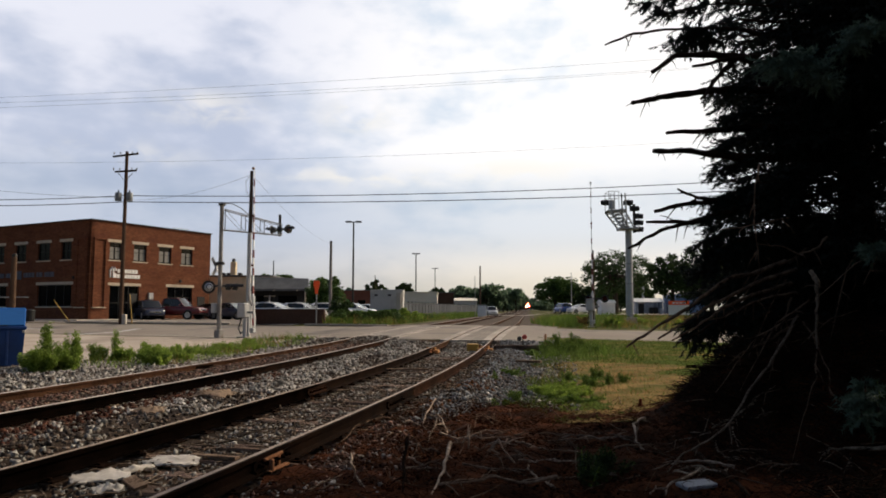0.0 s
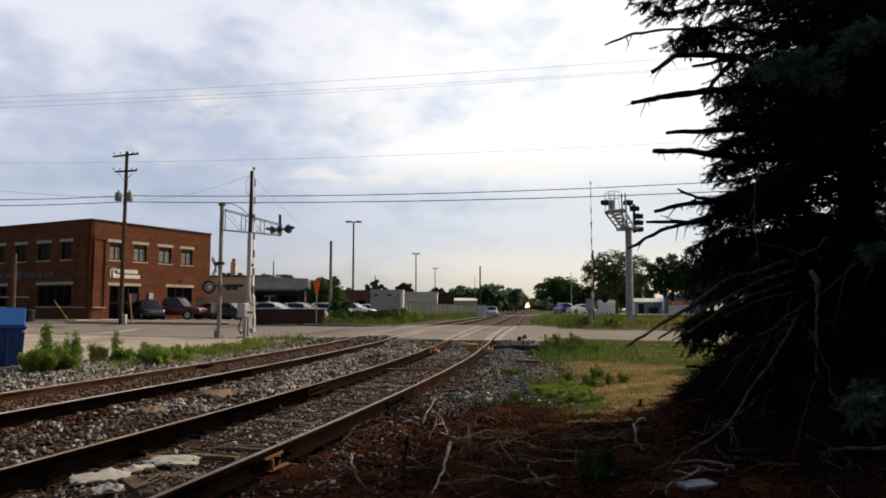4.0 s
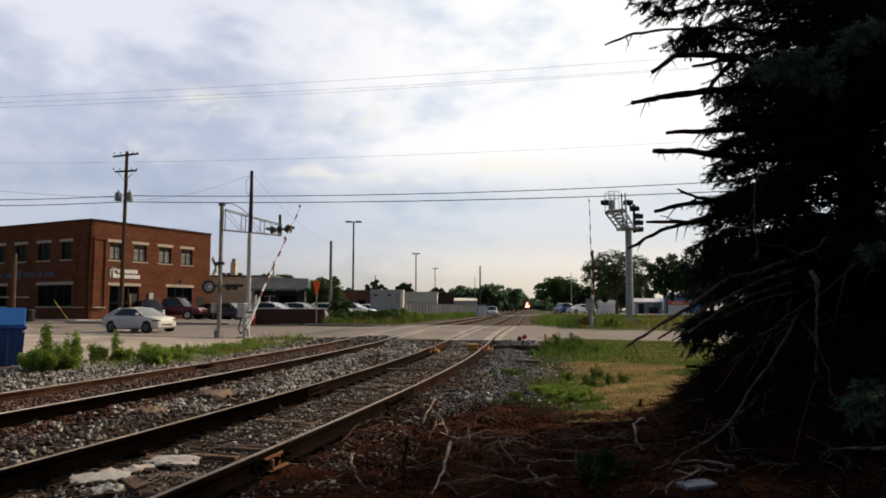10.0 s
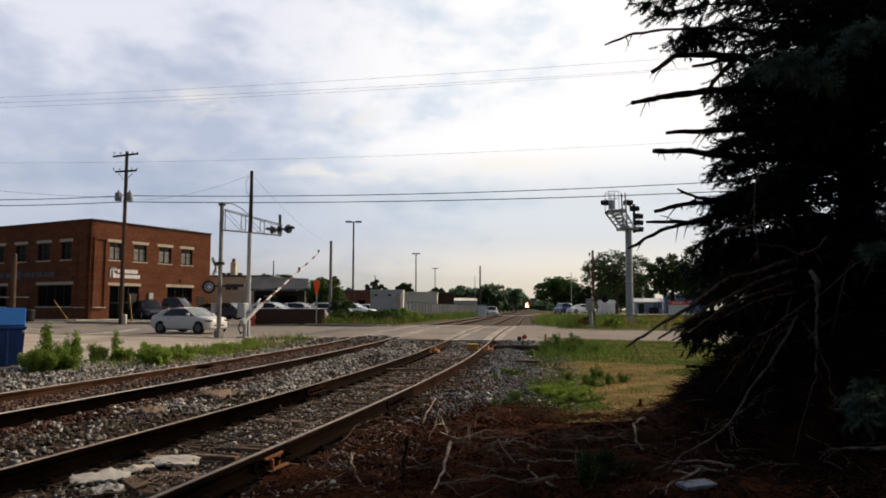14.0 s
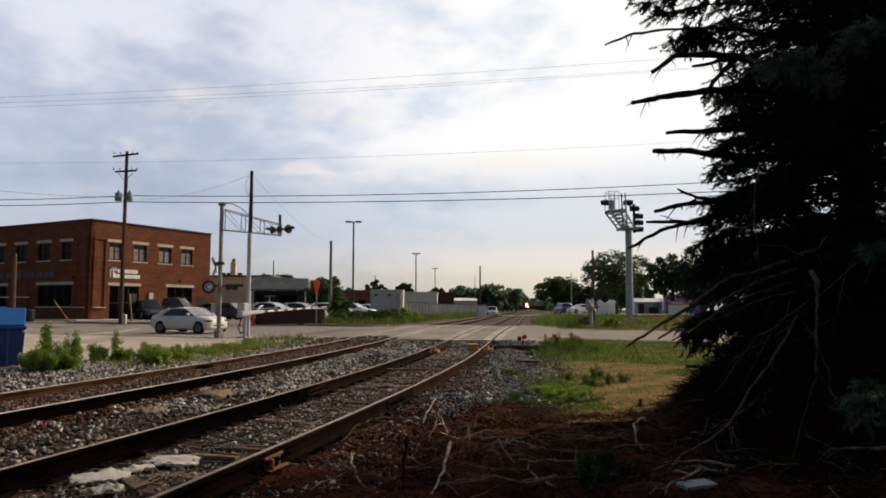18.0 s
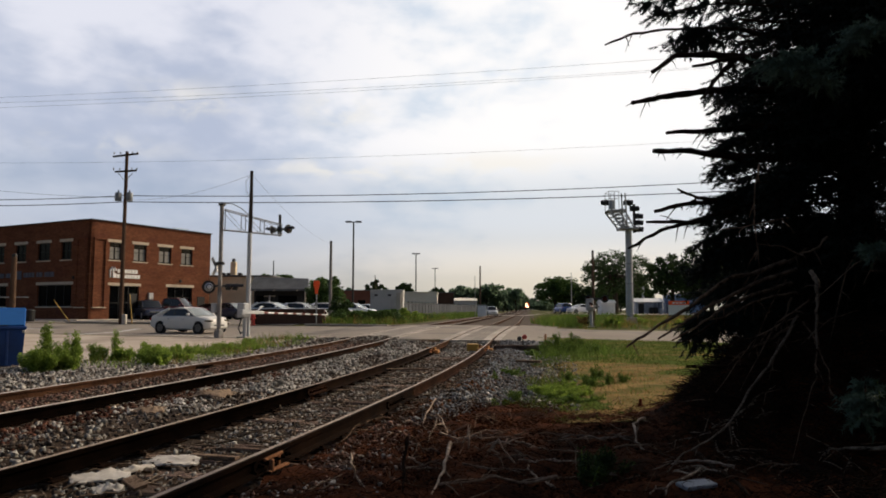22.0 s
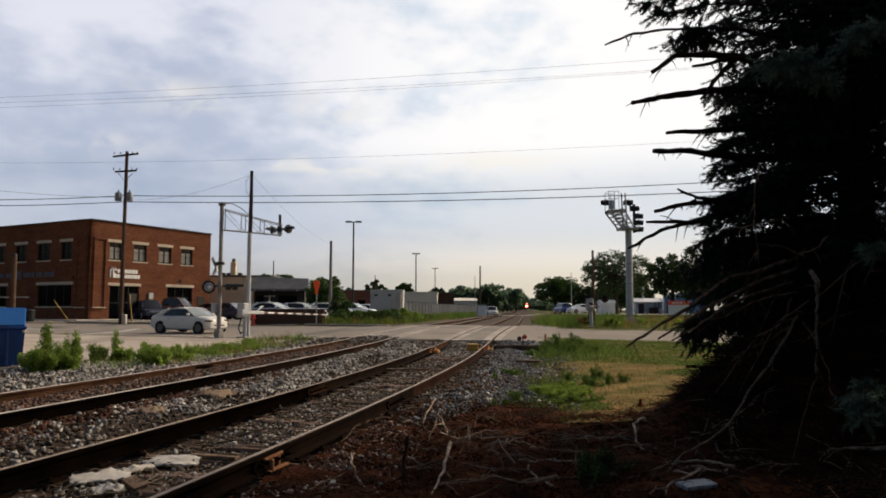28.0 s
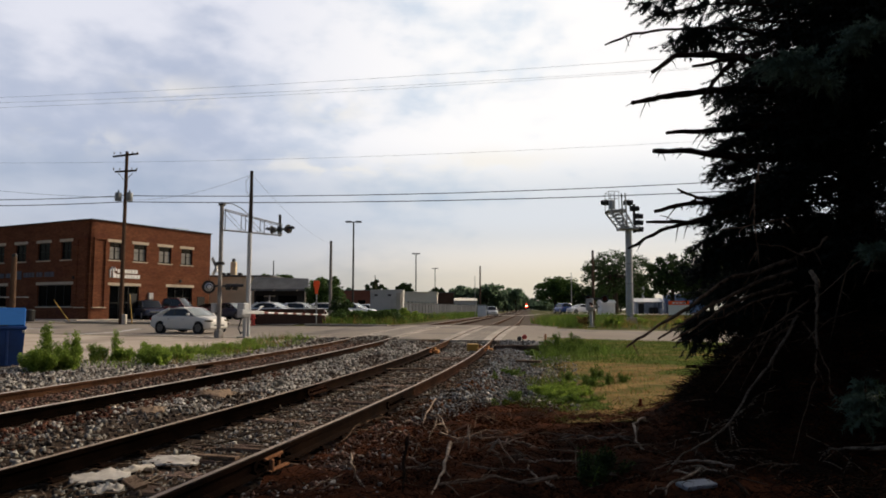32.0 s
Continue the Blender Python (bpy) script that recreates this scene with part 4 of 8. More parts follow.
def block_signal():
    """The railway's own signal: a thick mast, a bracket platform and two stacks of black signal heads."""
    x, y = 13.52, 52.0
    z = gz(x, y)
    s = thing("railway_signal", (x, y, z), "thick grey railway signal mast with platform and black signal heads", "railway signal", turn=0)
    part("foundation", Shape().box((0, 0, 0.15), (1.0, 1.0, 0.5), 0.04), CURB, s)
    part("mast", Shape().tube([(0, 0, 0.3), (0.03, 0, 7.25 - z)], [0.27, 0.23], 18), GREY_PIPE, s, "thick grey tubular mast", smooth=50)
    part("mast_band", Shape().turned([(0.27, 0), (0.27, 0.10)], (0.01, 0, 4.55 - z), (0, 0, 1), 16), STEEL, s)
    part("mast_band", Shape().turned([(0.28, 0), (0.28, 0.10)], (0.01, 0, 3.1 - z), (0, 0, 1), 16), STEEL, s)
    for k in range(14):
        part("rung", Shape().box((0.3, 0.12, 0.9 + 0.4 * k), (0.16, 0.03, 0.03), 0.005), STEEL, s)
    # a stepped bracket rises from the mast towards the tracks and carries a railed platform
    part("base_deck", Shape().box((-0.05, -0.1, 7.12 - z), (1.35, 1.3, 0.14), 0.02), STEEL, s, "steel base deck")
    for dy in (-0.72, 0.52):
        part("bracket_beam", Shape().tube([(-0.55, dy, 7.12 - z), (-1.52, dy, 8.42 - z)], 0.07, 8), GREY_PIPE, s)
        part("bracket_beam", Shape().tube([(0.28, dy, 7.15 - z), (-0.42, dy, 8.48 - z)], 0.06, 8), GREY_PIPE, s)
        part("bracket_beam", Shape().tube([(-1.55, dy, 8.42 - z), (-0.3, dy, 8.46 - z)], 0.06, 8), GREY_PIPE, s)
        for k in range(5):
            t = (k + 0.5) / 5
            a = Vector((-0.55 - 0.97 * t, dy, 7.12 + 1.30 * t - z))
            b = Vector((0.28 - 0.70 * t, dy, 7.15 + 1.33 * t - z))
            part("lattice_bar", Shape().tube([a, b], 0.03, 6), GREY_PIPE, s)
            part("lattice_bar", Shape().tube([a, b + Vector((-0.12, 0, 0.25))], 0.022, 5), GREY_PIPE, s)
    for k in range(6):
        t = k / 5
        part("step_tread", Shape().box((-0.25 - 0.8 * t, -0.1, 7.22 + 1.15 * t - z), (0.34, 1.2, 0.045), 0.006), STEEL, s, "steel grating tread")
    part("deck", Shape().box((-1.0, -0.1, 8.45 - z), (1.15, 1.25, 0.06), 0.006), STEEL, s, "steel grating deck")
    for px in (-1.52, -1.12, -0.80):
        for dy in (-0.72, 0.52):
            part("rail_post", Shape().tube([(px, dy, 8.45 - z), (px, dy, 9.82 - z)], 0.025, 6), SILVER, s)
    for dy in (-0.72, 0.52):
        for rz in (9.82, 9.3):
            part("handrail", Shape().tube([(-1.52, dy, rz - z), (-0.80, dy, rz - 0.02 - z)], 0.024, 6), SILVER, s)
    part("handrail", Shape().tube([(-1.52, -0.72, 9.82 - z), (-1.52, 0.52, 9.82 - z)], 0.024, 6), SILVER, s)
    for dx in (-0.52, -0.24):
        part("ladder_rail", Shape().tube([(dx - 0.04, -0.5, 9.72 - z), (dx + 0.06, -0.45, 7.15 - z)], 0.05, 8), GREY_PIPE, s)
    for k in range(8):
        part("ladder_rung", Shape().tube([(-0.5, -0.48, 7.4 + 0.29 * k - z), (-0.24, -0.48, 7.4 + 0.29 * k - z)], 0.02, 5), STEEL, s)
    part("equipment_case", Shape().turned([(0.05, 0), (0.24, 0.05), (0.24, 0.62), (0.1, 0.72)], (-1.22, -0.3, 8.55 - z), (0, 0, 1), 14), GREY_PIPE, s, "pale grey equipment case", smooth=40)
    for px, pz, way in ((-1.55, 9.06, -1), (-0.10, 9.06, 1), (0.35, 8.62, 1), (0.62, 8.06, 1), (0.62, 7.58, 1), (0.62, 7.10, 1)):
        head = part("signal_head", Shape().box((px - 0.06 * way, -0.2, pz - z), (0.34, 0.36, 0.38), 0.06), BLACK, s, "black signal head")
        part("backboard", Shape().turned([(0.24, 0), (0.24, 0.04)], (px + 0.10 * way, -0.24, pz - z), (way, -0.35, 0), 14), BLACK, head)
        part("visor", Shape().turned([(0.19, 0), (0.18, 0.30), (0.15, 0.31), (0.16, 0.02)], (px + 0.12 * way, -0.25, pz - z), (way, -0.35, -0.08), 12), BLACK, head)
    part("backing", Shape().box((0.44, -0.1, 7.9 - z), (0.14, 0.30, 2.1), 0.02), BLACK, s, "black signal bracket")
    part("backing", Shape().tube([(-0.35, -0.15, 9.1 - z), (0.1, -0.15, 8.9 - z), (0.45, -0.12, 8.4 - z)], 0.07, 8), BLACK, s, "black signal bracket")
    return s


block_signal()


# ---- vehicles ----
TYRE = surface("tyre_rubber", (0.012, 0.012, 0.012), (0.025, 0.025, 0.025), 0.85, 0, 3, 40, 0.1)
RIM = surface("dark_alloy_rim", (0.10, 0.10, 0.105), (0.17, 0.17, 0.175), 0.4, 0.8, 3, 40, 0.02)
HEADLAMP = glazing("clear_lamp_cover", (0.16, 0.14, 0.10), 0.85)
HEADLAMP.node_tree.nodes["Principled BSDF"].inputs["Specular IOR Level"].default_value = 0.05
TAIL = glazing("red_lamp_cover", (0.30, 0.012, 0.01), 0.15)
CHROME = surface("bright_chrome", (0.6, 0.6, 0.61), (0.72, 0.72, 0.73), 0.15, 1.0, 3, 40, 0.0)
# pale base colour paints in the sky mirrored by the windshield
SCREEN_GLASS = glazing("sky_lit_windshield_glass", (0.26, 0.285, 0.28), 0.06)
CAR_GLASS = glazing("tinted_car_glass", (0.010, 0.012, 0.014), 0.04)


def car_paint(name, colour, coat=0.8, flake=0.0):
    m = surface(name, tuple(c * 0.94 for c in colour), colour, 0.35, flake, 0.8, 60, 0.0)
    m.node_tree.nodes["Principled BSDF"].inputs["Coat Weight"].default_value = coat
    return m


PEARL = car_paint("pearl_white_car_paint", (0.66, 0.635, 0.585), 0.1)
PEARL.node_tree.nodes["Principled BSDF"].inputs["Specular IOR Level"].default_value = 0.12
MAROON = car_paint("dark_red_car_paint", (0.115, 0.005, 0.009), 0.5)
NAVY = car_paint("dark_blue_car_paint", (0.012, 0.018, 0.045))
JET = car_paint("black_car_paint", (0.008, 0.008, 0.009))
WHITE_CAR = car_paint("white_car_paint", (0.80, 0.80, 0.80))
SILVER_CAR = car_paint("silver_car_paint", (0.40, 0.41, 0.42), 0.6, 0.5)
BLUE_CAR = car_paint("mid_blue_car_paint", (0.03, 0.08, 0.28))

BODIES = {
    # stations of the lower body (x, half width, underside, top), then cabin: belt height, belt front and rear, roof front and rear, half widths, roof height
    "sedan": ([(-2.36, .66, .46, .80), (-2.31, .80, .34, .94), (-2.05, .90, .26, 1.05), (-1.4, .925, .22, 1.04), (-.4, .93, .21, 1.01), (.6, .93, .21, 1.0), (1.3, .925, .23, .96),
               (1.82, .905, .24, .90), (2.0, .83, .24, .83), (2.10, .71, .28, .74), (2.14, .56, .34, .62)], (1.0, 1.12, -1.86, .28, -.98, .85, .64, 1.47), (1.44, -1.42), .335),
    "suv": ([(-2.28, .72, .5, .98), (-2.22, .84, .38, 1.05), (-1.9, .91, .30, 1.08), (-1.0, .93, .27, 1.06), (0, .935, .26, 1.04), (.8, .93, .27, 1.04), (1.4, .925, .29, 1.0),
             (1.9, .90, .31, .93), (2.2, .82, .35, .82), (2.3, .66, .42, .68)], (1.05, 1.1, -2.18, .45, -1.75, .85, .66, 1.70), (1.38, -1.36), .36),
    "pickup": ([(-2.92, .88, .55, 1.10), (-2.88, .95, .48, 1.16), (-2.0, .985, .42, 1.17), (-.6, .985, .38, 1.17), (.3, .985, .38, 1.16), (1.2, .985, .40, 1.15), (1.9, .98, .42, 1.12),
                (2.5, .95, .45, 1.06), (2.8, .90, .48, .98), (2.9, .80, .52, .86)], (1.16, 1.45, -.75, .75, -.60, .86, .68, 1.92), (1.85, -1.85), .40),
}


def car(style, paint, x, y, heading, label, group="", name="car"):
    stations, (belt, bf, br, rf, rr, wb, wr, top), axles, wheel_r = BODIES[style]
    c = thing(name, (x, y, gz(x, y) + 0.012), label, "car" if style != "pickup" else "pickup truck", group, turn=heading)
    body = Shape()
    rows = []
    for sx, w, lo, hi in stations:
        d = hi - lo
        half = [(0.0, lo), (w * .80, lo), (w * .96, lo + .10 * d), (w, lo + .35 * d), (w * .985, lo + .62 * d), (w * .955, lo + .86 * d), (w * .88, hi - .015), (w * .6, hi + .012), (0.0, hi + .02)]
        ring = [(sx, a, b) for a, b in half] + [(sx, -a, b) for a, b in half[-2:0:-1]]
        rows.append(ring)
    k = len(rows[0])
    vs = [p for r in rows for p in r]
    fs = []
    for i in range(len(rows) - 1):
        for j in range(k):
            j2 = (j + 1) % k
            fs.append((i * k + j, i * k + j2, (i + 1) * k + j2, (i + 1) * k + j))
    fs += [tuple(range(k))[::-1], tuple(range((len(rows) - 1) * k, len(rows) * k))]
    body.add(vs, fs)
    bd = part("body", body, paint, c, smooth=42)
    # cabin: panes between pillars, under a domed roof
    F = [Vector((bf, s * wb * .93, belt - .02)) for s in (-1, 1)]
    R = [Vector((br, s * wb * .93, belt - .02)) for s in (-1, 1)]
    TF = [Vector((rf, s * wr, top - .06)) for s in (-1, 1)]
    TR = [Vector((rr, s * wr, top - .07)) for s in (-1, 1)]

    def pane(nm, quad, bow, material=None):
        s = Shape()
        m = 5
        ctr = sum(quad, Vector()) / 4
        nrm = (quad[1] - quad[0]).cross(quad[3] - quad[0]).normalized()
        if nrm.dot(ctr - Vector((0, 0, belt - 0.1))) < 0:
            nrm = -nrm
        for i in range(m):
            for j in range(m):
                u, v = i / (m - 1), j / (m - 1)
                p = quad[0].lerp(quad[1], u).lerp(quad[3].lerp(quad[2], u), v)
                s.v.append(tuple(p + nrm * bow * (1 - (2 * u - 1) ** 2)))
        for i in range(m - 1):
            for j in range(m - 1):
                a = i * m + j
                s.f.append((a, a + 1, a + m + 1, a + m))
        part(nm, s, material or (SCREEN_GLASS if nm == "windshield" and style == "sedan" else CAR_GLASS), c, smooth=60)

    pane("windshield", [F[0], F[1], TF[1], TF[0]], 0.06)
    pane("rear_window", [R[0], R[1], TR[1], TR[0]], 0.05)
    for s in (0, 1):
        if style == "sedan":
            cut, head = R[s].lerp(F[s], .13), TR[s].lerp(TF[s], .02)
            pane("side_window", [cut, F[s], TF[s], head], 0.03)
            pane("rear_quarter", [R[s], cut, head, TR[s]], 0.03, paint)
        else:
            pane("side_window", [R[s], F[s], TF[s], TR[s]], 0.03)
    roof = Shape()
    m = 7
    for i in range(m):
        for j in range(m):
            u, v = i / (m - 1), j / (m - 1)
            a = TR[0].lerp(TR[1], v)
            b = TF[0].lerp(TF[1], v)
            p = a.lerp(b, u)
            p.x += (0.04 if i == m - 1 else -0.04 if i == 0 else 0)
            p.y *= 1.05
            p.z += (0.095 * (1 - (2 * u - 1) ** 2) if style == "sedan" else 0.075 * (1 - (2 * u - 1) ** 4)) * (1 - 0.35 * (2 * v - 1) ** 2) - 0.005
            roof.v.append(tuple(p))
    for i in range(m - 1):
        for j in range(m - 1):
            a = i * m + j
            roof.f.append((a, a + 1, a + m + 1, a + m))
    part("roof", roof, paint, c, smooth=60)
    for s in (0, 1):
        sg = -1 if s == 0 else 1
        for a, b, r in ((F[s], TF[s], .035), (R[s], TR[s], .05 if style != "sedan" else .09), (R[s].lerp(F[s], .48), TR[s].lerp(TF[s], .45), .028)):
            part("pillar", Shape().tube([a, a.lerp(b, .5) + Vector((0, sg * .025, 0.01)), b], r, 6), paint if r > .03 else BLACK, c, smooth=60)
        part("roof_rail", Shape().tube([TR[s], TR[s].lerp(TF[s], .5) + Vector((0, sg * .02, .035)), TF[s]], .03, 6), paint, c, smooth=60)
        part("belt_trim", Shape().tube([R[s] + Vector((0, sg * .05, .02)), F[s] + Vector((0, sg * .05, .02))], .014, 5), CHROME, c)
        part("mirror", Shape().box((bf - .35, sg * (wb + .14), belt + .10), (.16, .2, .14), .04), paint, c, smooth=40)
        w1 = stations[-3][1]
        part("headlight", Shape().box((stations[-3][0] - .02, sg * w1 * .80, stations[-3][3] - .10), (.42, .34, .10), .04, Matrix.Rotation(sg * -.35, 3, "Z")), HEADLAMP, c, "clear headlight")
        part("taillight", Shape().box((stations[1][0] + .04, sg * .66, stations[1][3] - .12), (.14, .36, .16), .04), TAIL, c, "red taillight")
        for k2 in (.30, -.75):
            part("door_handle", Shape().box((k2, sg * .945, belt - .17), (.2, .03, .035), .01), CHROME if style == "sedan" else paint, c)
        for ax in axles:
            arch = part("wheel_arch", Shape().turned([(wheel_r + .06, 0), (wheel_r + .06, .02), (wheel_r - .02, .02)], (ax, sg * (max(s2[1] for s2 in stations) - .03), wheel_r), (0, sg, 0), 20), BLACK, c)
            face = max(s2[1] for s2 in stations) - .005
            wheel = part("wheel", Shape().turned([(wheel_r * .6, -.22), (wheel_r * .96, -.22), (wheel_r, -.18), (wheel_r, -.03), (wheel_r * .96, .0), (wheel_r * .68, .005)],
                         (0, 0, 0), (0, sg, 0), 22), TYRE, c, "black tyre", smooth=40)
            wheel.location = (ax, sg * face, wheel_r)
            rim = Shape()
            rim.turned([(wheel_r * .68, 0), (wheel_r * .66, .012), (wheel_r * .2, .0), (wheel_r * .12, .02)], (0, sg * .004, 0), (0, sg, 0), 18)
            for k3 in range(5):
                rim.box((0, sg * .016, 0), (wheel_r * 1.25, .012, .035), .003, Matrix.Rotation(k3 * math.pi / 5, 3, "Y"))
            part("rim", rim, RIM if style == "sedan" else SILVER, wheel)
    fx, rx = stations[-1][0], stations[0][0]
    part("grille", Shape().box((fx - .015, 0, stations[-1][3] - (.02 if style != "sedan" else .16)), (.06, .95 if style != "sedan" else .8, .16 if style != "sedan" else .09), .02), CHROME if style != "sedan" else BLACK, c)
    part("bumper", Shape().box((fx - .06, 0, stations[-1][2] + .03), (.14, 1.45, .16), .05), CHROME if style == "pickup" else paint, c)
    part("number_plate", Shape().box((rx - .01, 0, .72), (.02, .32, .15), .005), WHITE_PAINT, c, "plain plate")
    if style == "pickup":
        part("bed_opening", Shape().box((-1.85, 0, 1.175), (1.9, 1.55, .05), .01), BLACK, c, "dark open truck bed")
    return c


sedan = car("sedan", PEARL, -15.43, 42.0, -25.0, "pearl-white four-door sedan driving up to the lowered gate", name="sedan")
car("suv", NAVY, -26.0, 63.5, -54, "dark blue sport-utility car parked by the entrance", "parked cars", name="parked_car")
car("pickup", MAROON, -24.35, 65.0, -9, "dark red crew-cab pickup with chrome bumper, parked", "parked cars", name="pickup_truck")
car("sedan", JET, -21.5, 68.5, -18, "black sedan parked beside the brick building", "parked cars", name="parked_car")
car("sedan", NAVY, -19.4, 66.0, -18, "dark blue sedan parked in the lot", "parked cars", name="parked_car")
for x, y, h, p, st, lab in ((-13.9, 58.6, -14, WHITE_CAR, "sedan", "white saloon parked behind the low wall"), (-12.0, 60.9, -14, WHITE_CAR, "sedan", "white sedan parked behind the low wall"),
                            (-10.1, 63.2, -14, WHITE_CAR, "sedan", "white hatchback parked behind the low wall"), (-18.7, 64.0, -30, NAVY, "sedan", "dark blue saloon parked in the lot"),
                            (-8.2, 65.6, -14, WHITE_CAR, "sedan", "white car parked near the bushes"), (-9.9, 80, -20, WHITE_CAR, "sedan", "white sedan parked far back in the lot"),
                            (-8.3, 80.5, -20, WHITE_CAR, "sedan", "white sedan parked beside the shed")):
    car(st, p, x, y, h, lab, "parked cars", name="parked_car")
car("suv", SILVER_CAR, 8.35, 124, -86, "silver sport-utility car at the far road, seen head-on", "far parked cars", name="parked_car")
car("suv", BLUE_CAR, 19.3, 116, 100, "blue sport-utility car parked by the trees", "far parked cars", name="parked_car")
car("sedan", WHITE_CAR, 21.6, 113, 205, "white sedan parked by the trees", "far parked cars", name="parked_car")


# ---- low walls, small buildings and the far side of the lot ----
low_wall = thing("low_wall", (-10.1, 47.0, gz(-10.1, 47.0)), "low dark brown block wall beside the road", "wall", turn=-3)
part("wall_body", Shape().box((0, 0, 0.42), (4.5, 0.3, 0.95), 0.02), BROWN_WALL, low_wall)
for k in range(4):
    part("coping_stone", Shape().box((-1.68 + 1.12 * k, 0, 0.93), (1.1, 0.36, 0.07), 0.015), BROWN_WALL, low_wall)
for x in (-2.2, 2.2):
    part("wall_pier", Shape().box((x, 0, 0.46), (0.4, 0.42, 1.0), 0.02), BROWN_WALL, low_wall)

kerb = thing("kerb", (0, 0, 0), "pale concrete kerb along the far side of the road", "kerb", kind="structure")
kerb_mesh = Shape().box((0, 0, 0.04), (1.98, 0.16, 0.12), 0.02).mesh("kerb_stone", CONCRETE)
for k in range(30):
    a = -48 + 2.0 * k
    if -34 < a < -27:
        continue
    kx, ky = road_plan(a, 37.3)
    if kx - float(track_x(ky)) > -7.6:
        continue
    o = part("kerb_stone", kerb_mesh, CONCRETE, kerb)
    o.matrix_basis = pose(kx, ky, gz(kx, ky), 0, 0, -25.03)

sign_post = thing("orange_paddle_sign", (-7.93, 45.0, gz(-7.93, 45)), "bright orange paddle-shaped marker sign on a thin post", "sign")
part("post", Shape().tube([(0, 0, -0.1), (0, 0, 2.6)], 0.035, 8), STEEL, sign_post)
paddle = Shape().sweep([(-0.18, 0.42), (-0.20, 0.30), (-0.17, 0.05), (-0.10, -0.10), (-0.10, -0.38), (0.10, -0.38), (0.10, -0.10), (0.17, 0.05), (0.20, 0.30), (0.18, 0.42), (0.09, 0.46), (-0.09, 0.46)],
                       [((0, -0.05, 2.63 - gz(-7.93, 45)), (1, 0, 0), (0, 0, 1)), ((0, -0.02, 2.63 - gz(-7.93, 45)), (1, 0, 0), (0, 0, 1))])
part("paddle", paddle, ORANGE, sign_post, "fluorescent orange paddle")


def shed(name, x, y, w, d, h, turn, wall, roof, label, category="building", rise=0.0, doors=(), overhang=0.15, windows=()):
    z = gz(x, y)
    b = thing(name, (x, y, z), label, category, turn=turn)
    part("wall", Shape().box((0, d / 2, h / 2 - 0.1), (w, d, h + 0.2), 0.02), wall, b)
    if rise:
        s = Shape()
        e = overhang
        s.add([(-w / 2 - e, -e, h), (w / 2 + e, -e, h), (w / 2 + e, d + e, h), (-w / 2 - e, d + e, h), (-w / 2 - e, d / 2, h + rise), (w / 2 + e, d / 2, h + rise)],
              [(0, 1, 5, 4), (2, 3, 4, 5), (0, 4, 3), (1, 2, 5), (0, 3, 2, 1)])
        part("roof", s, roof, b)
    else:
        part("roof", Shape().box((0, d / 2, h + 0.06), (w + 2 * overhang, d + 2 * overhang, 0.14), 0.02), roof, b)
    for dx, dw, dh in doors:
        door = part("door", Shape().box((dx, -0.02, dh / 2), (dw, 0.06, dh), 0.01), DARK_METAL, b, "dark door")
        part("door_frame", Shape().box((dx, -0.03, dh + 0.05), (dw + 0.2, 0.09, 0.1), 0.01), TRIM, door)
    for wx, ww, z0, z1 in windows:
        win = part("window", Shape().box((wx, -0.015, (z0 + z1) / 2), (ww, 0.05, z1 - z0), 0.006), GLASS_DARK, b, "dark window")
        part("window_frame", Shape().box((wx, -0.03, z0 - 0.04), (ww + 0.15, 0.08, 0.08), 0.01), TRIM, win)
    return b


# the tan shop with its dark porch
shop = shed("low_shop", -22.0, 75.0, 8.2, 9, 4.35, 0, TAN_WALL, ROOFING, "low tan rendered shop with flat dark roof", doors=((3.0, 0.9, 2.1),))
part("chimney", Shape().box((-0.3, 1.2, 5.1), (0.56, 0.6, 1.7), 0.04), TAN_WALL, shop, "tan brick chimney")
part("chimney_pot", Shape().turned([(0.2, 0), (0.17, 0.35)], (-0.32, 1.2, 5.95), (0, 0, 1), 10), DARK_METAL, shop)
for k in (-1.5, -0.9, 0.3):
    part("roof_unit", Shape().box((k, 1.6, 4.6), (0.4, 0.6, 0.4), 0.03), DARK_METAL, shop, "dark rooftop unit")
porch = shed("porch_shop", -16.4, 72.5, 5.4, 8, 2.9, 0, DARK_METAL, ROOFING, "dark glazed shop front under a deep grey metal awning", doors=((-1.1, 0.95, 2.2),), windows=((-2.1, 0.8, 0.5, 2.3), (0.7, 1.9, 0.5, 2.3)))
aw = Shape().add([(-2.9, -1.2, 2.95), (2.9, -1.2, 2.95), (2.7, 0.6, 4.05), (-2.9, 0.6, 4.25), (-2.9, -1.2, 2.75), (2.9, -1.2, 2.75), (2.7, 0.6, 2.95), (-2.9, 0.6, 2.95)],
                 [(0, 1, 2, 3), (4, 7, 6, 5), (0, 4, 5, 1), (1, 5, 6, 2), (2, 6, 7, 3), (3, 7, 4, 0)])
part("awning", aw, ROOFING, porch, "sloping grey metal awning")
for k in (-2.7, 2.7):
    part("porch_post", Shape().tube([(k, -1.1, 0), (k, -1.1, 2.8)], 0.09, 8), TRIM, porch)
part("white_door_frame", Shape().box((-1.1, -0.05, 1.15), (0.12, 0.06, 2.3), 0.01), WHITE_PAINT, porch)
for k in (-2.3, -0.4, 1.9):
    part("eave_lamp", Shape().turned([(0.08, 0), (0.08, 0.1)], (k, -1.22, 2.8), (0, -1, 0), 10), TRIM, porch)

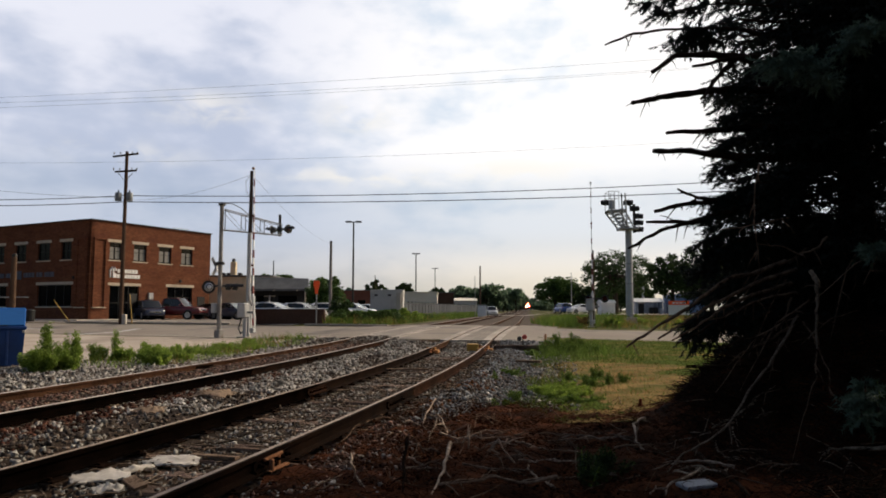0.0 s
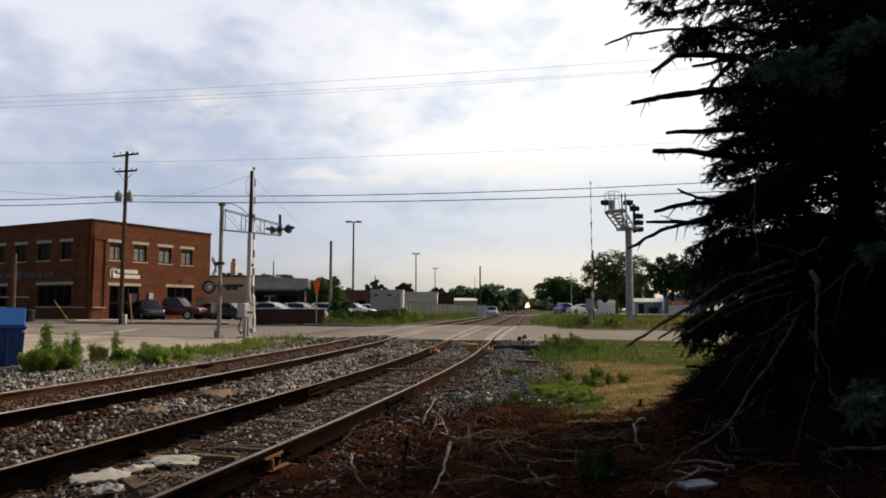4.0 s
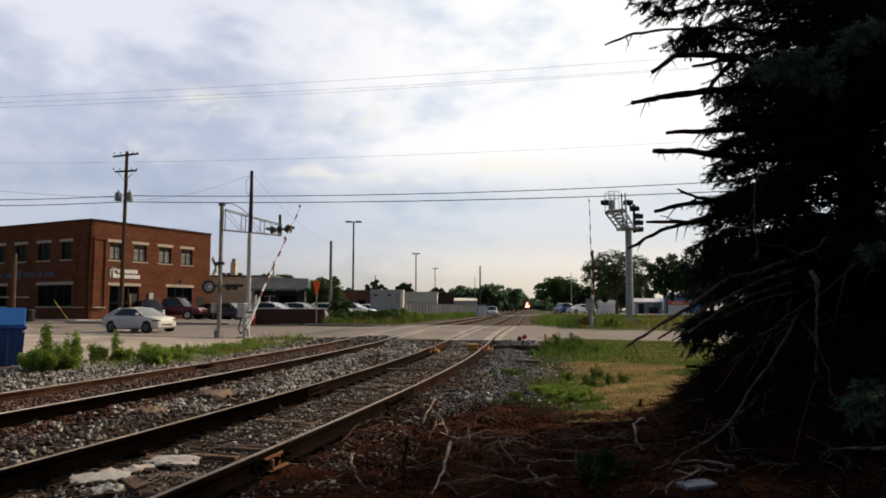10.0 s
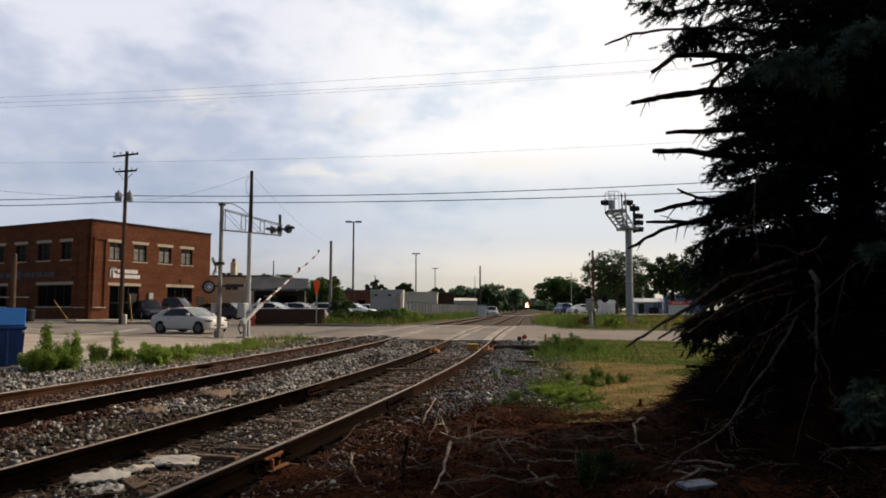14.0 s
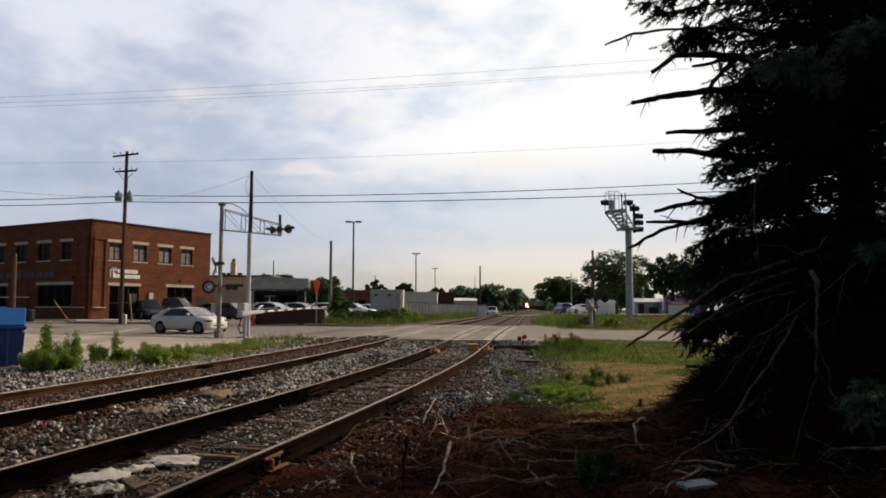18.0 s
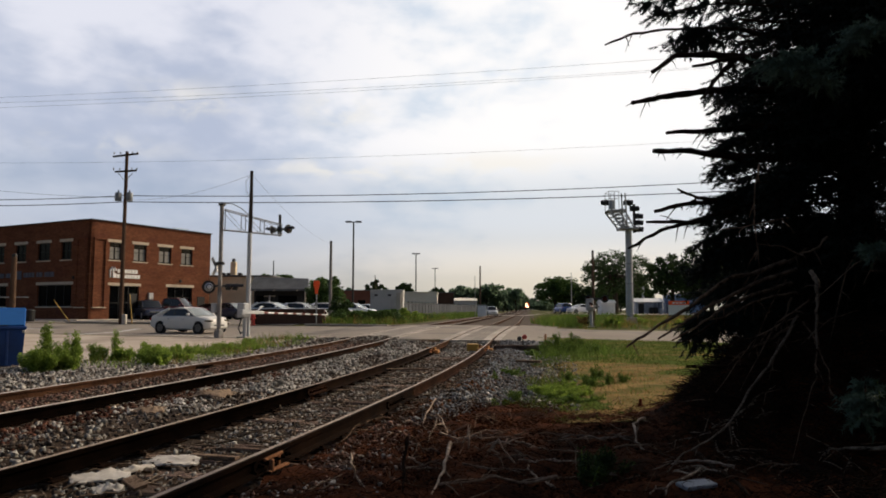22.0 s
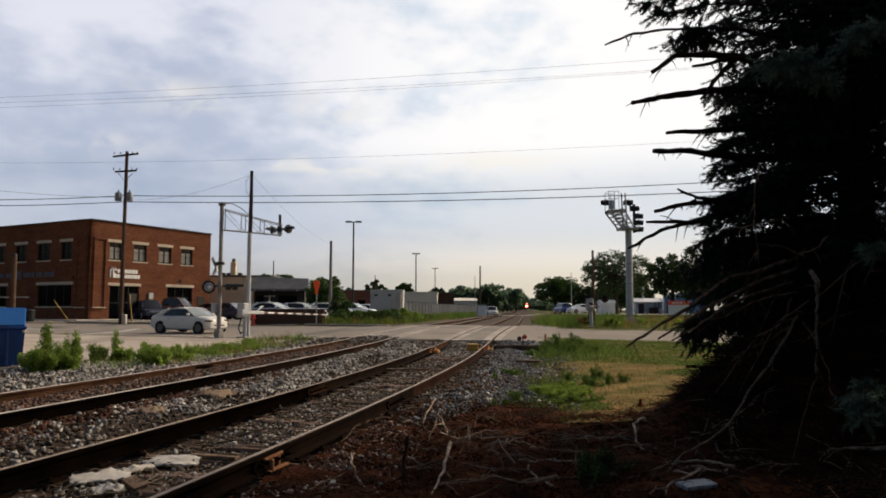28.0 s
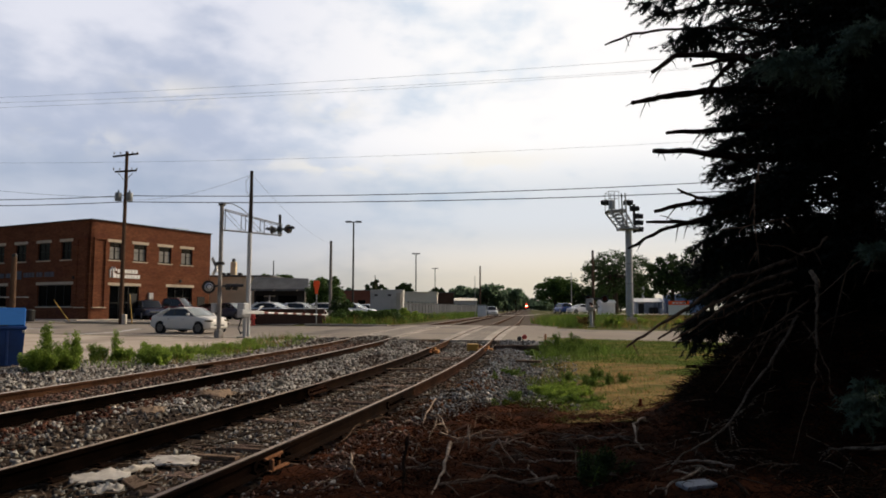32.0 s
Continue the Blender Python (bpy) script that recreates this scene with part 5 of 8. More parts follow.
grey_box = shed("utility_shed", -5.9, 75.0, 3.4, 3.2, 2.85, 0, GREY_WALL, GREY_WALL, "windowless pale grey concrete utility shed", overhang=0.04, doors=())
part("corner_post", Shape().box((1.3, -0.6, 1.3), (0.5, 0.4, 2.7), 0.03), CURB, grey_box, "pale concrete pier")
for k in (-1.1, 0.3):
    part("vent", Shape().box((k, -0.02, 2.4), (0.35, 0.05, 0.18), 0.01), DARK_METAL, grey_box)

fence = thing("panel_fence", (0, 0, 0), "long grey vertical-panel fence beside the tracks", "fence")
fence_panel = Shape().box((0, 0, 0.82), (1.72, 0.05, 1.75), 0.01).mesh("fence_panel", FENCE_GREY)
fence_post = Shape().box((0, 0, 0.9), (0.12, 0.12, 1.95), 0.015).mesh("fence_post", DARK_METAL)
f0, f1 = Vector((-4.3, 80.0, 0)), Vector((6.3, 138.0, 0))
nf = int((f1 - f0).length / 1.85)
f_turn = math.degrees(math.atan2(f1.y - f0.y, f1.x - f0.x))
for k in range(nf):
    p = f0.lerp(f1, (k + 0.5) / nf)
    o = part("fence_panel", fence_panel, GREY_WALL, fence)
    o.matrix_basis = pose(p.x, p.y, gz(p.x, p.y), 0, 0, f_turn)
    p = f0.lerp(f1, k / nf)
    o = part("fence_post", fence_post, STEEL, fence)
    o.matrix_basis = pose(p.x, p.y, gz(p.x, p.y), 0, 0, f_turn)

shed("warehouse", -3.6, 112, 5.4, 12, 3.55, 0, CREAM_WALL, CREAM_WALL, "cream metal warehouse behind the fence")
shed("brick_store", -13.2, 112, 5.8, 10, 3.85, 0, RED_WALL, ROOFING, "dull red brick store at the back of the lot", windows=((0.5, 1.2, 0.8, 2.4),))
shed("brick_store", -0.4, 145, 5.2, 10, 4.3, 0, BROWN_WALL, ROOFING, "dark brown flat-roofed store far along the tracks")
shed("warehouse", 4.2, 165, 7.2, 14, 3.0, 0, GREY_WALL, CREAM_WALL, "long grey warehouse with pale roof far along the tracks", rise=0.7)
shed("warehouse", -22, 190, 26, 14, 4.4, 0, RED_WALL, ROOFING, "dull red store beyond the parking lot")
cab = shed("signal_cabinet", 5.95, 109, 1.3, 1.2, 1.75, 0, WHITE_PAINT, STEEL, "white railway signal cabinet by the tracks", "cabinet", overhang=0.06)
part("cabinet_door", Shape().box((0, -0.03, 0.85), (1.0, 0.05, 1.4), 0.01), WHITE_PAINT, cab)
shed("white_shed", 20.7, 90, 1.75, 2.0, 1.5, 0, WHITE_PAINT, WHITE_PAINT, "small white shed under the trees", rise=0.35)
YARD_WALL = surface("streaked_pale_blue_siding", (0.20, 0.235, 0.29), (0.44, 0.47, 0.52), 0.7, 0, 0.9, 6, 0.1, dirt=(0.08, 0.10, 0.14), dirt_amount=0.5, dirt_scale=0.8, stretch=(3, 3, 0.5))
yard_shop = shed("white_warehouse", 29.9, 104, 3.9, 2.5, 1.75, 0, YARD_WALL, WHITE_PAINT, "low pale blue yard building behind the trees", rise=0.55, doors=((-1.2, 0.8, 1.5),))
part("stack_pipe", Shape().tube([(-0.55, 1.2, 1.9), (-0.55, 1.2, 4.1)], 0.16, 8), GREY_PIPE, yard_shop, "pale vent stack")
for k in (0.1, 0.75, 1.5):
    part("stacked_crate", Shape().box((k, -0.5, 0.35 + 0.1 * (k < 1)), (0.5, 0.6, 0.8 + 0.2 * (k < 1)), 0.03), DARK_METAL if k < 1 else WHITE_PAINT, yard_shop)
shed("blue_warehouse", 34.5, 100, 4.0, 6, 2.7, 0, BLUE_WALL, ROOFING, "blue metal warehouse behind the trees")
board = thing("yard_sign", (19.7, 60, gz(19.7, 60)), "white yard sign with an orange band on two posts", "sign")
part("panel", Shape().box((0, 0, 0.95), (1.75, 0.06, 0.85), 0.01), WHITE_SIGN, board, "white sign panel")
part("band", Shape().box((0, -0.035, 1.52), (1.75, 0.08, 0.32), 0.01), ORANGE, board, "orange sign band")
for k in (-0.8, 0.8):
    part("post", Shape().box((k, 0.06, 0.8), (0.1, 0.1, 1.8), 0.01), WOODPOLE, board)
for k in range(4):
    part("text_bar", Shape().box((-0.45 + 0.3 * k, -0.085, 1.52), (0.22, 0.02, 0.12), 0.003), WHITE_SIGN, board)

hy = thing("fire_hydrant", (-12.25, 46.4, gz(-12.25, 46.4)), "red fire hydrant on the kerb by the low wall", "fire hydrant")
part("barrel", Shape().turned([(.17, 0), (.17, .05), (.12, .06), (.11, .55), (.14, .57), (.14, .62), (.11, .66)], (0, 0, 0), (0, 0, 1), 14), RED_PAINT, hy, smooth=40)
part("bonnet", Shape().turned([(.13, 0), (.11, .09), (.05, .14), (.03, .2)], (0, 0, .66), (0, 0, 1), 14), RED_PAINT, hy, smooth=40)
for k in (-1, 1):
    part("outlet_cap", Shape().turned([(.06, 0), (.065, .07), (.03, .1)], (k * .1, 0, .46), (k, 0, 0), 10), RED_PAINT, hy)
part("outlet_cap", Shape().turned([(.075, 0), (.08, .07), (.03, .1)], (0, -.1, .42), (0, -1, 0), 10), RED_PAINT, hy)

sheet("yard_pavement", steps((17, 60, 3)), steps((84, 118, 3)), 0.03, CURB, "pale concrete yard behind the verge", "pavement")
# far crossing beyond the fence
sheet("far_road", steps((-2, 30, 4)), steps((118, 127, 3)), 0.17, CURB, "pale far road crossing the tracks", "road")


# ---- the train far down the line ----
train = thing("locomotive", (0, 0, 0), "distant dark locomotive with a triangle of lit headlights", "locomotive")
LOCO = surface("dark_locomotive_paint", (0.02, 0.02, 0.025), (0.05, 0.05, 0.06), 0.6, 0, 1, 10, 0.05)
LAMP_WHITE = glow("lit_headlight", (1.0, 0.76, 0.42), 12.0)
# red halo of lamp glare, drawn as a glowing disc that is no lamp
LAMP_HALO = glow("red_glare_halo", (1.0, 0.05, 0.03), 1.6)
hull = Shape().box((0, 9.5, 2.5), (3.0, 16.0, 2.6), 0.15)
part("hood", hull, LOCO, train)
part("cab", Shape().box((0, 2.6, 3.2), (3.1, 2.4, 2.6), 0.2), LOCO, train, "dark cab")
part("nose", Shape().box((0, 0.8, 2.2), (2.2, 1.6, 1.9), 0.25), LOCO, train)
part("frame", Shape().box((0, 9, 1.05), (3.1, 18.0, 0.5), 0.05), LOCO, train)
for k in (3.5, 14.5):
    part("truck", Shape().box((0, k, 0.55), (2.4, 3.6, 0.9), 0.1), BLACK, train)
# lenses are oversize to take in the glare around the lamps
for lx, lz, r in ((0, 4.75, 0.55), (-0.95, 2.7, 0.55), (0.95, 2.7, 0.55)):
    lamp = part("headlight", Shape().turned([(r, 0), (r, 0.1), (r * 0.6, 0.2)], (lx, 1.32 if lz > 3 else -0.05, lz), (0, -1, 0), 14), LAMP_WHITE, train, "glaring headlight")
    part("lamp_rim", Shape().turned([(r * 2.3, 0), (r * 2.3, 0.05)], (lx, 1.36 if lz > 3 else 0.0, lz), (0, -1, 0), 16), LAMP_HALO, lamp)


# ---- plants ----
BARK = surface("grey_brown_bark", (0.03, 0.024, 0.019), (0.085, 0.068, 0.054), 0.95, 0, 3, 30, 0.6, stretch=(3, 3, 0.6))
DEAD_WOOD = surface("grey_dead_wood", (0.06, 0.036, 0.024), (0.25, 0.175, 0.12), 0.9, 0, 5, 50, 0.3, vary=0.4)
TWIG_BROWN = surface("brown_dead_twigs", (0.010, 0.004, 0.0018), (0.10, 0.036, 0.014), 0.95, 0, 3, 40, 0.0, vary=0.7, island=True)
STICK_WOOD = surface("weathered_stick_wood", (0.05, 0.033, 0.024), (0.42, 0.32, 0.235), 0.95, 0, 9, 60, 0.5, vary=0.6)
# near black: shade in and under the spruce is put into this wood colour
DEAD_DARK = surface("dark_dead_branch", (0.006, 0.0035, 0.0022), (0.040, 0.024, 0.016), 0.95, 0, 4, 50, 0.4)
# near black: the crown's backlit shade is put into the needle colour
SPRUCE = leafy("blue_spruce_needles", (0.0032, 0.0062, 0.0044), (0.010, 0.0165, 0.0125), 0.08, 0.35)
LEAF_BUSH = leafy("mid_green_bush_leaves", (0.03, 0.06, 0.012), (0.085, 0.14, 0.032), 0.35, 0.35)
# paler copy of the needles, with the sky light they catch painted in
SPRUCE_SKYLIT = leafy("skylit_blue_spruce_needles", (0.050, 0.084, 0.060), (0.105, 0.150, 0.110), 0.2, 0.25)
LEAF_DARK = leafy("dark_summer_leaves", (0.016, 0.032, 0.009), (0.05, 0.085, 0.022), 0.35, 0.45)
# leaf colour lightened to stand in for the haze of distance
LEAF_FAR = leafy("haze_paled_tree_leaves", (0.10, 0.15, 0.09), (0.17, 0.235, 0.145), 0.75, 0.35, 0.2)
LEAF_WEED = leafy("bright_weed_leaves", (0.10, 0.162, 0.020), (0.26, 0.35, 0.058), 0.55, 0.3, 3)
GRASS_GREEN = leafy("green_grass_blades", (0.056, 0.10, 0.013), (0.13, 0.19, 0.032), 0.4, 0.35)
GRASS_DRY = leafy("dry_grass_blades", (0.16, 0.098, 0.028), (0.31, 0.195, 0.062), 0.35, 0.35)
LAWN_BLADE = leafy("mown_lawn_blades", (0.050, 0.078, 0.010), (0.112, 0.142, 0.026), 0.4, 0.35)
LAWN = surface("mown_grass_and_thatch", (0.042, 0.070, 0.010), (0.095, 0.120, 0.020), 0.95, 0, 0.7, 20, 0.4, dirt=(0.18, 0.125, 0.04), dirt_amount=0.6, dirt_scale=0.7)


def quick_mesh(name, verts, faces, material):
    """A mesh from arrays: verts (n, 3), faces (m, k)."""
    me = bpy.data.meshes.new(name)
    n, (m, k) = len(verts), faces.shape
    me.vertices.add(n)
    me.vertices.foreach_set("co", verts.astype(np.float32).ravel())
    me.loops.add(m * k)
    me.loops.foreach_set("vertex_index", faces.astype(np.int32).ravel())
    me.polygons.add(m)
    me.polygons.foreach_set("loop_start", np.arange(0, m * k, k, dtype=np.int32))
    me.materials.append(material)
    me.update(calc_edges=True)
    me.validate()
    return me


def leaf_cloud(rg, centres, radii, per, size, flat=0.7, slim=0.55):
    """Small four-cornered leaves round clump centres."""
    n = len(centres) * per
    c = np.repeat(centres, per, axis=0)
    r = np.repeat(radii, per)
    d = rg.normal(size=(n, 3))
    d /= np.linalg.norm(d, axis=1)[:, None]
    p = c + d * (r * rg.uniform(0.25, 1.05, n) ** 0.6)[:, None] * np.array([1, 1, flat])
    a = rg.normal(size=(n, 3))
    a /= np.linalg.norm(a, axis=1)[:, None]
    b = np.cross(a, rg.normal(size=(n, 3)))
    b /= np.linalg.norm(b, axis=1)[:, None] + 1e-9
    s = size * rg.uniform(0.6, 1.4, n)[:, None]
    v = np.stack([p - a * s, p - b * s * slim, p + a * s, p + b * s * slim], axis=1).reshape(-1, 3)
    return v, np.arange(4 * n).reshape(n, 4)


def leafy_tree(x, y, top, radius, seed, label, trunk=0.22, clear=0.28, clumps=46, per=80, leaf=0.22, material=None, group="trees", squash=1.0, name="tree", lumps=(0.16, 0.30), branches=26):
    rg = np.random.default_rng(seed)
    rr = random.Random(seed)
    z = gz(x, y)
    h = top - z
    t = thing(name, (x, y, z), label, "tree" if name == "tree" else "bush", group)
    base = h * clear
    pts = [Vector((0, 0, -0.2))]
    for k in range(1, 5):
        pts.append(Vector((rr.uniform(-.12, .12) * k, rr.uniform(-.12, .12) * k, h * 0.75 * k / 4)))
    part("trunk", Shape().tube(pts, [trunk * 1.2, trunk, trunk * .8, trunk * .5, trunk * .15], 9), BARK, t, "grey-brown trunk", smooth=60)
    cz, rz = (base + h) / 2, (h - base) / 2
    cs, rs = [], []
    for k in range(clumps):
        while True:
            d = np.array([rr.uniform(-1, 1), rr.uniform(-1, 1), rr.uniform(-1, 1)])
            q = np.linalg.norm(d)
            if 0.25 < q < 1:
                break
        lump = 0.86 + 0.22 * noise.noise(Vector((d[0] * 2 + seed, d[1] * 2, d[2] * 2)))
        r = radius * rr.uniform(*lumps)
        cs.append((d[0] * (radius - r * .6) * lump, d[1] * (radius - r * .6) * lump, cz + d[2] * (rz - r * .5) * lump * squash))
        rs.append(r)
    for k in range(0, min(clumps, branches), 2):
        c = Vector(cs[k])
        s = pts[2].lerp(pts[3], rr.uniform(0, 1)) if c.z > base else pts[1]
        m = s.lerp(c, 0.5) + Vector((0, 0, 0.12 * h * rr.uniform(0, 1)))
        part("limb", Shape().tube([s, m, c], [trunk * .42, trunk * .26, trunk * .08], 5), BARK, t)
    v, f = leaf_cloud(rg, np.array(cs), np.array(rs), per, leaf)
    part("crown", quick_mesh("crown", v, f, material or LEAF_DARK), None, t, "uneven leafy crown with gaps")
    return t


G = "dark green leafy tree beyond the crossing"
leafy_tree(22.9, 95, 10.0, 6.1, 3, "broad dark green tree with gaps showing sky", 0.34, 0.14, 170, 44, 0.15, lumps=(0.08, 0.17), branches=70)
for x, y, h, r, k in ((36.5, 186, 8.6, 4.8, 31), (41.0, 190, 8.0, 5.0, 32), (46.5, 188, 8.6, 5.0, 33), (52.0, 192, 8.0, 5.0, 34)):
    leafy_tree(x, y, h, r, k, "dark green hedge tree behind the yard", 0.25, 0.0, 40, 60, 0.36, group="far trees")
leafy_tree(26.9, 84, 8.3, 3.6, 4, "broad dark green tree beside the yard", 0.26, 0.16, 130, 52, 0.16, lumps=(0.10, 0.20), branches=50)
leafy_tree(31.5, 84, 9.5, 4.9, 14, G, 0.26, 0.10, 150, 60, 0.16, lumps=(0.10, 0.22), branches=60)
leafy_tree(29.6, 190, 11.6, 7.0, 5, "dense rounded dark green tree near the line", 0.3, 0.06, 60, 80, 0.34, LEAF_BUSH, group="far trees")
leafy_tree(35.5, 205, 10.6, 5.6, 15, "dense dark green tree near the line", 0.3, 0.06, 50, 70, 0.34, group="far trees")
leafy_tree(-11.0, 66.5, 4.9, 2.25, 6, "dense green bush by the low wall", 0.12, 0.02, 80, 110, 0.12, LEAF_BUSH, group="bushes", name="bush")
leafy_tree(-8.6, 60, 2.6, 1.5, 16, "low green bush by the low wall", 0.08, 0.0, 26, 70, 0.11, group="bushes", name="bush")
leafy_tree(-14.3, 152, 8.0, 2.7, 7, G, 0.2, 0.15, 40, 110, 0.25, group="far trees")
leafy_tree(-11.4, 165, 6.4, 2.4, 17, G, 0.2, 0.1, 36, 100, 0.25, group="far trees")
leafy_tree(-8.2, 155, 8.1, 2.5, 8, G, 0.2, 0.15, 40, 120, 0.25, group="far trees")
leafy_tree(-1.3, 178, 7.9, 2.9, 9, G, 0.2, 0.1, 40, 100, 0.28, group="far trees")
leafy_tree(-23.6, 92, 6.9, 2.2, 10, "leafy tree top behind the low shop", 0.2, 0.2, 30, 60, 0.2, LEAF_BUSH, group="far trees")
leafy_tree(-21.2, 96, 6.7, 2.0, 11, "leafy tree top behind the low shop", 0.2, 0.2, 30, 60, 0.2, LEAF_BUSH, group="far trees")
rng = random.Random(12)
for k in range(17):
    u = k / 16
    yy = 300 + 60 * rng.random()
    px = (800 + 120 * u - 784) / 1267
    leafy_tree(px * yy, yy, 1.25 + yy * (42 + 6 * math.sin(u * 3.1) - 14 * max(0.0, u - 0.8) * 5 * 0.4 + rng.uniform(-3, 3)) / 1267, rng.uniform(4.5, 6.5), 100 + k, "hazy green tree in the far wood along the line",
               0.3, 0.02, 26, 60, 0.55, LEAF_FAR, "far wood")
for k in range(6):
    yy = 430 + 30 * k
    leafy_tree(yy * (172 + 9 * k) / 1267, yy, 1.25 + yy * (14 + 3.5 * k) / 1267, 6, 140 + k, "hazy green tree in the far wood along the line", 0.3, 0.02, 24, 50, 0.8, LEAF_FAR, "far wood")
for k in range(7):
    yy = 720 + 20 * k
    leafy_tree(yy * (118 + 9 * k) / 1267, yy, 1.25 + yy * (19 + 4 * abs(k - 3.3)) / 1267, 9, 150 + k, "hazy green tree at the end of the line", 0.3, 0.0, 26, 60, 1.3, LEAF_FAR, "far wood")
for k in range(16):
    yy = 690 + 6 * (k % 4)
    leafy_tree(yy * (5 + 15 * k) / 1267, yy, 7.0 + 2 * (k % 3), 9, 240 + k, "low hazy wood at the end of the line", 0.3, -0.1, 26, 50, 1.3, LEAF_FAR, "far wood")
for k in range(9):
    yy = 150 + 12 * (k % 3)
    leafy_tree(36 + 5.5 * k, yy, 9 + 2 * rng.random(), 5, 160 + k, G, 0.3, 0.05, 34, 60, 0.4, None, "far trees")
for k in range(14):
    yy = 260 + 40 * rng.random()
    leafy_tree(-120 + 8.2 * k, yy, 8 + 2.5 * rng.random(), 6, 180 + k, "hazy green tree beyond the buildings", 0.3, 0.02, 22, 50, 0.6, LEAF_FAR, "far wood")


# ---- the spruce with its dead lower boughs ----
def spruce(x, y, sprays=980, reaching=True, needle=1.0):
    rr = random.Random(21)
    rg = np.random.default_rng(21)
    z = gz(x, y)
    t = thing("spruce_tree", (x, y, z), "old blue spruce, dark against the sky, with dead lower boughs", "tree")
    part("trunk", Shape().tube([(0, 0, -0.2), (0.02, 0.03, 2.5), (0, 0, 6), (0, 0, 9.6)], [0.24, 0.2, 0.12, 0.02], 12), BARK, t, "rough dark trunk", smooth=60)
    wood = Shape()

    def spray(base, mid, tip, n_twig, store, start=0.18):
        """One branch with side twigs, each set round with needles."""
        wood.tube([base, mid, tip], [0.015, 0.011, 0.005], 4, cap=False)
        out = (tip - base).normalized()
        cross = Vector((-out.y, out.x, 0)).normalized()
        for j in range(n_twig):
            s = rr.uniform(start, 1.0)
            p = base.lerp(mid, s / 0.55) if s < 0.55 else mid.lerp(tip, (s - 0.55) / 0.45)
            sg = rr.choice((-1, 1))
            ln = rr.uniform(0.16, 0.36) * (1.15 - 0.5 * s)
            way = (out * rr.uniform(0.4, 1.0) + cross * sg * rr.uniform(0.2, 1.1) + Vector((0, 0, rr.uniform(-1.25, 0.2)))).normalized()
            m = 26
            w = np.linspace(0, 1, m)[:, None]
            pos = np.array(p)[None, :] + np.array(way)[None, :] * w * ln
            side = rg.normal(size=(m, 3))
            side -= (side @ np.array(way))[:, None] * np.array(way)[None, :]
            side /= np.linalg.norm(side, axis=1)[:, None]
            nd = side * 0.8 + np.array(way)[None, :] * 0.6
            thick = np.cross(nd, np.array(way))
            thick /= np.linalg.norm(thick, axis=1)[:, None] + 1e-9
            L = rg.uniform(0.035, 0.062, (m, 1))
            store.append(np.stack([pos - thick * 0.008 * needle, pos + thick * 0.008 * needle, pos + nd * L * needle], axis=1).reshape(-1, 3))

    def leaves(name, store, material, label):
        v = np.concatenate(store)
        # the crown is thin in two spots where boughs have died back
        mid = v.reshape(-1, 3, 3).mean(axis=1) + np.array(t.matrix_basis.translation)
        chance = np.random.default_rng(4).random(len(mid))
        keep = np.ones(len(mid), bool)
        lie = Vector((0.52, 1.0, 0.15)).normalized()
        wide = lie.cross(Vector((0, 0, 1))).normalized()
        axes = np.array((wide, lie, wide.cross(lie)))
        for c, size, left in (((4.82, 8.5, 2.62), (0.46, 3.2, 0.32), 0.16), ((4.3, 8.5, 3.65), (0.36, 3.0, 0.30), 0.7), ((4.1, 8.5, 4.6), (0.8, 3.0, 0.35), 0.34)):
            d = (mid - np.array(c)) @ axes.T / np.array(size)
            keep &= ((d * d).sum(axis=1) > 1) | (chance < left)
        v = v[np.repeat(keep, 3)]
        part(name, quick_mesh(name, v, np.arange(len(v)).reshape(-1, 3), material), None, t, label)

    dark = []
    for k in range(sprays):
        h = rr.uniform(0.55, 9.3) if k > sprays * 0.45 else rr.uniform(0.7, 5.2)
        if 2.3 < h < 3.0 and rr.random() < 0.25:
            continue
        reach = (1.84 - 0.25 * float(ease(2.65, 3.0, h)) if h < 5.2 else 1.7 * (9.6 - h) / 4.4) * rr.uniform(0.70, 1.06)
        a = rr.uniform(0, 2 * math.pi)
        if k % 3 == 0:
            a = radians(rr.uniform(150, 285))
        base = Vector((0, 0, h))
        tip = Vector((math.cos(a) * reach, math.sin(a) * reach, h + rr.uniform(-0.42, 0.15) * reach))
        spray(base, base.lerp(tip, 0.55) + Vector((0, 0, 0.10)), tip, int(34 * reach / 1.8) + 5, dark)
    at = Vector((x, y, z))
    # long sprays that reach out to the tracks, high up and low down
    if not reaching:
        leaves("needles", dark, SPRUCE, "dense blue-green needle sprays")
        tagged(part("bough_core", wood, DEAD_DARK, t, "dark inner boughs"), kind="stuff")
        return t
    for tip, n in (((2.02, 7.6, 4.70), 30), ((2.18, 7.6, 4.60), 46), ((2.33, 7.6, 4.48), 56), ((2.49, 7.6, 4.18), 70), ((2.56, 7.6, 4.10), 66), ((2.66, 7.6, 4.28), 60), ((2.5, 7.4, 4.9), 50), ((2.98, 7.6, 3.0), 60), ((2.92, 7.6, 2.72), 60), ((3.02, 7.6, 3.3), 60), ((3.06, 7.6, 3.6), 50),
                   ((2.72, 7.6, 1.95), 60), ((2.76, 7.6, 2.2), 60), ((2.7, 7.5, 1.72), 60), ((2.84, 7.6, 2.40), 60), ((2.9, 7.6, 1.45), 60),
                   ((3.25, 7.3, 2.22), 60), ((3.30, 7.3, 2.46), 60), ((3.46, 7.3, 2.32), 60), ((3.40, 7.2, 2.60), 60), ((2.66, 7.4, 1.80), 60), ((2.62, 7.4, 1.62), 60), ((2.24, 6.7, 1.03), 60), ((2.32, 6.7, 1.14), 60), ((2.22, 6.6, 0.99), 50)):
        tp = Vector(tip) - at
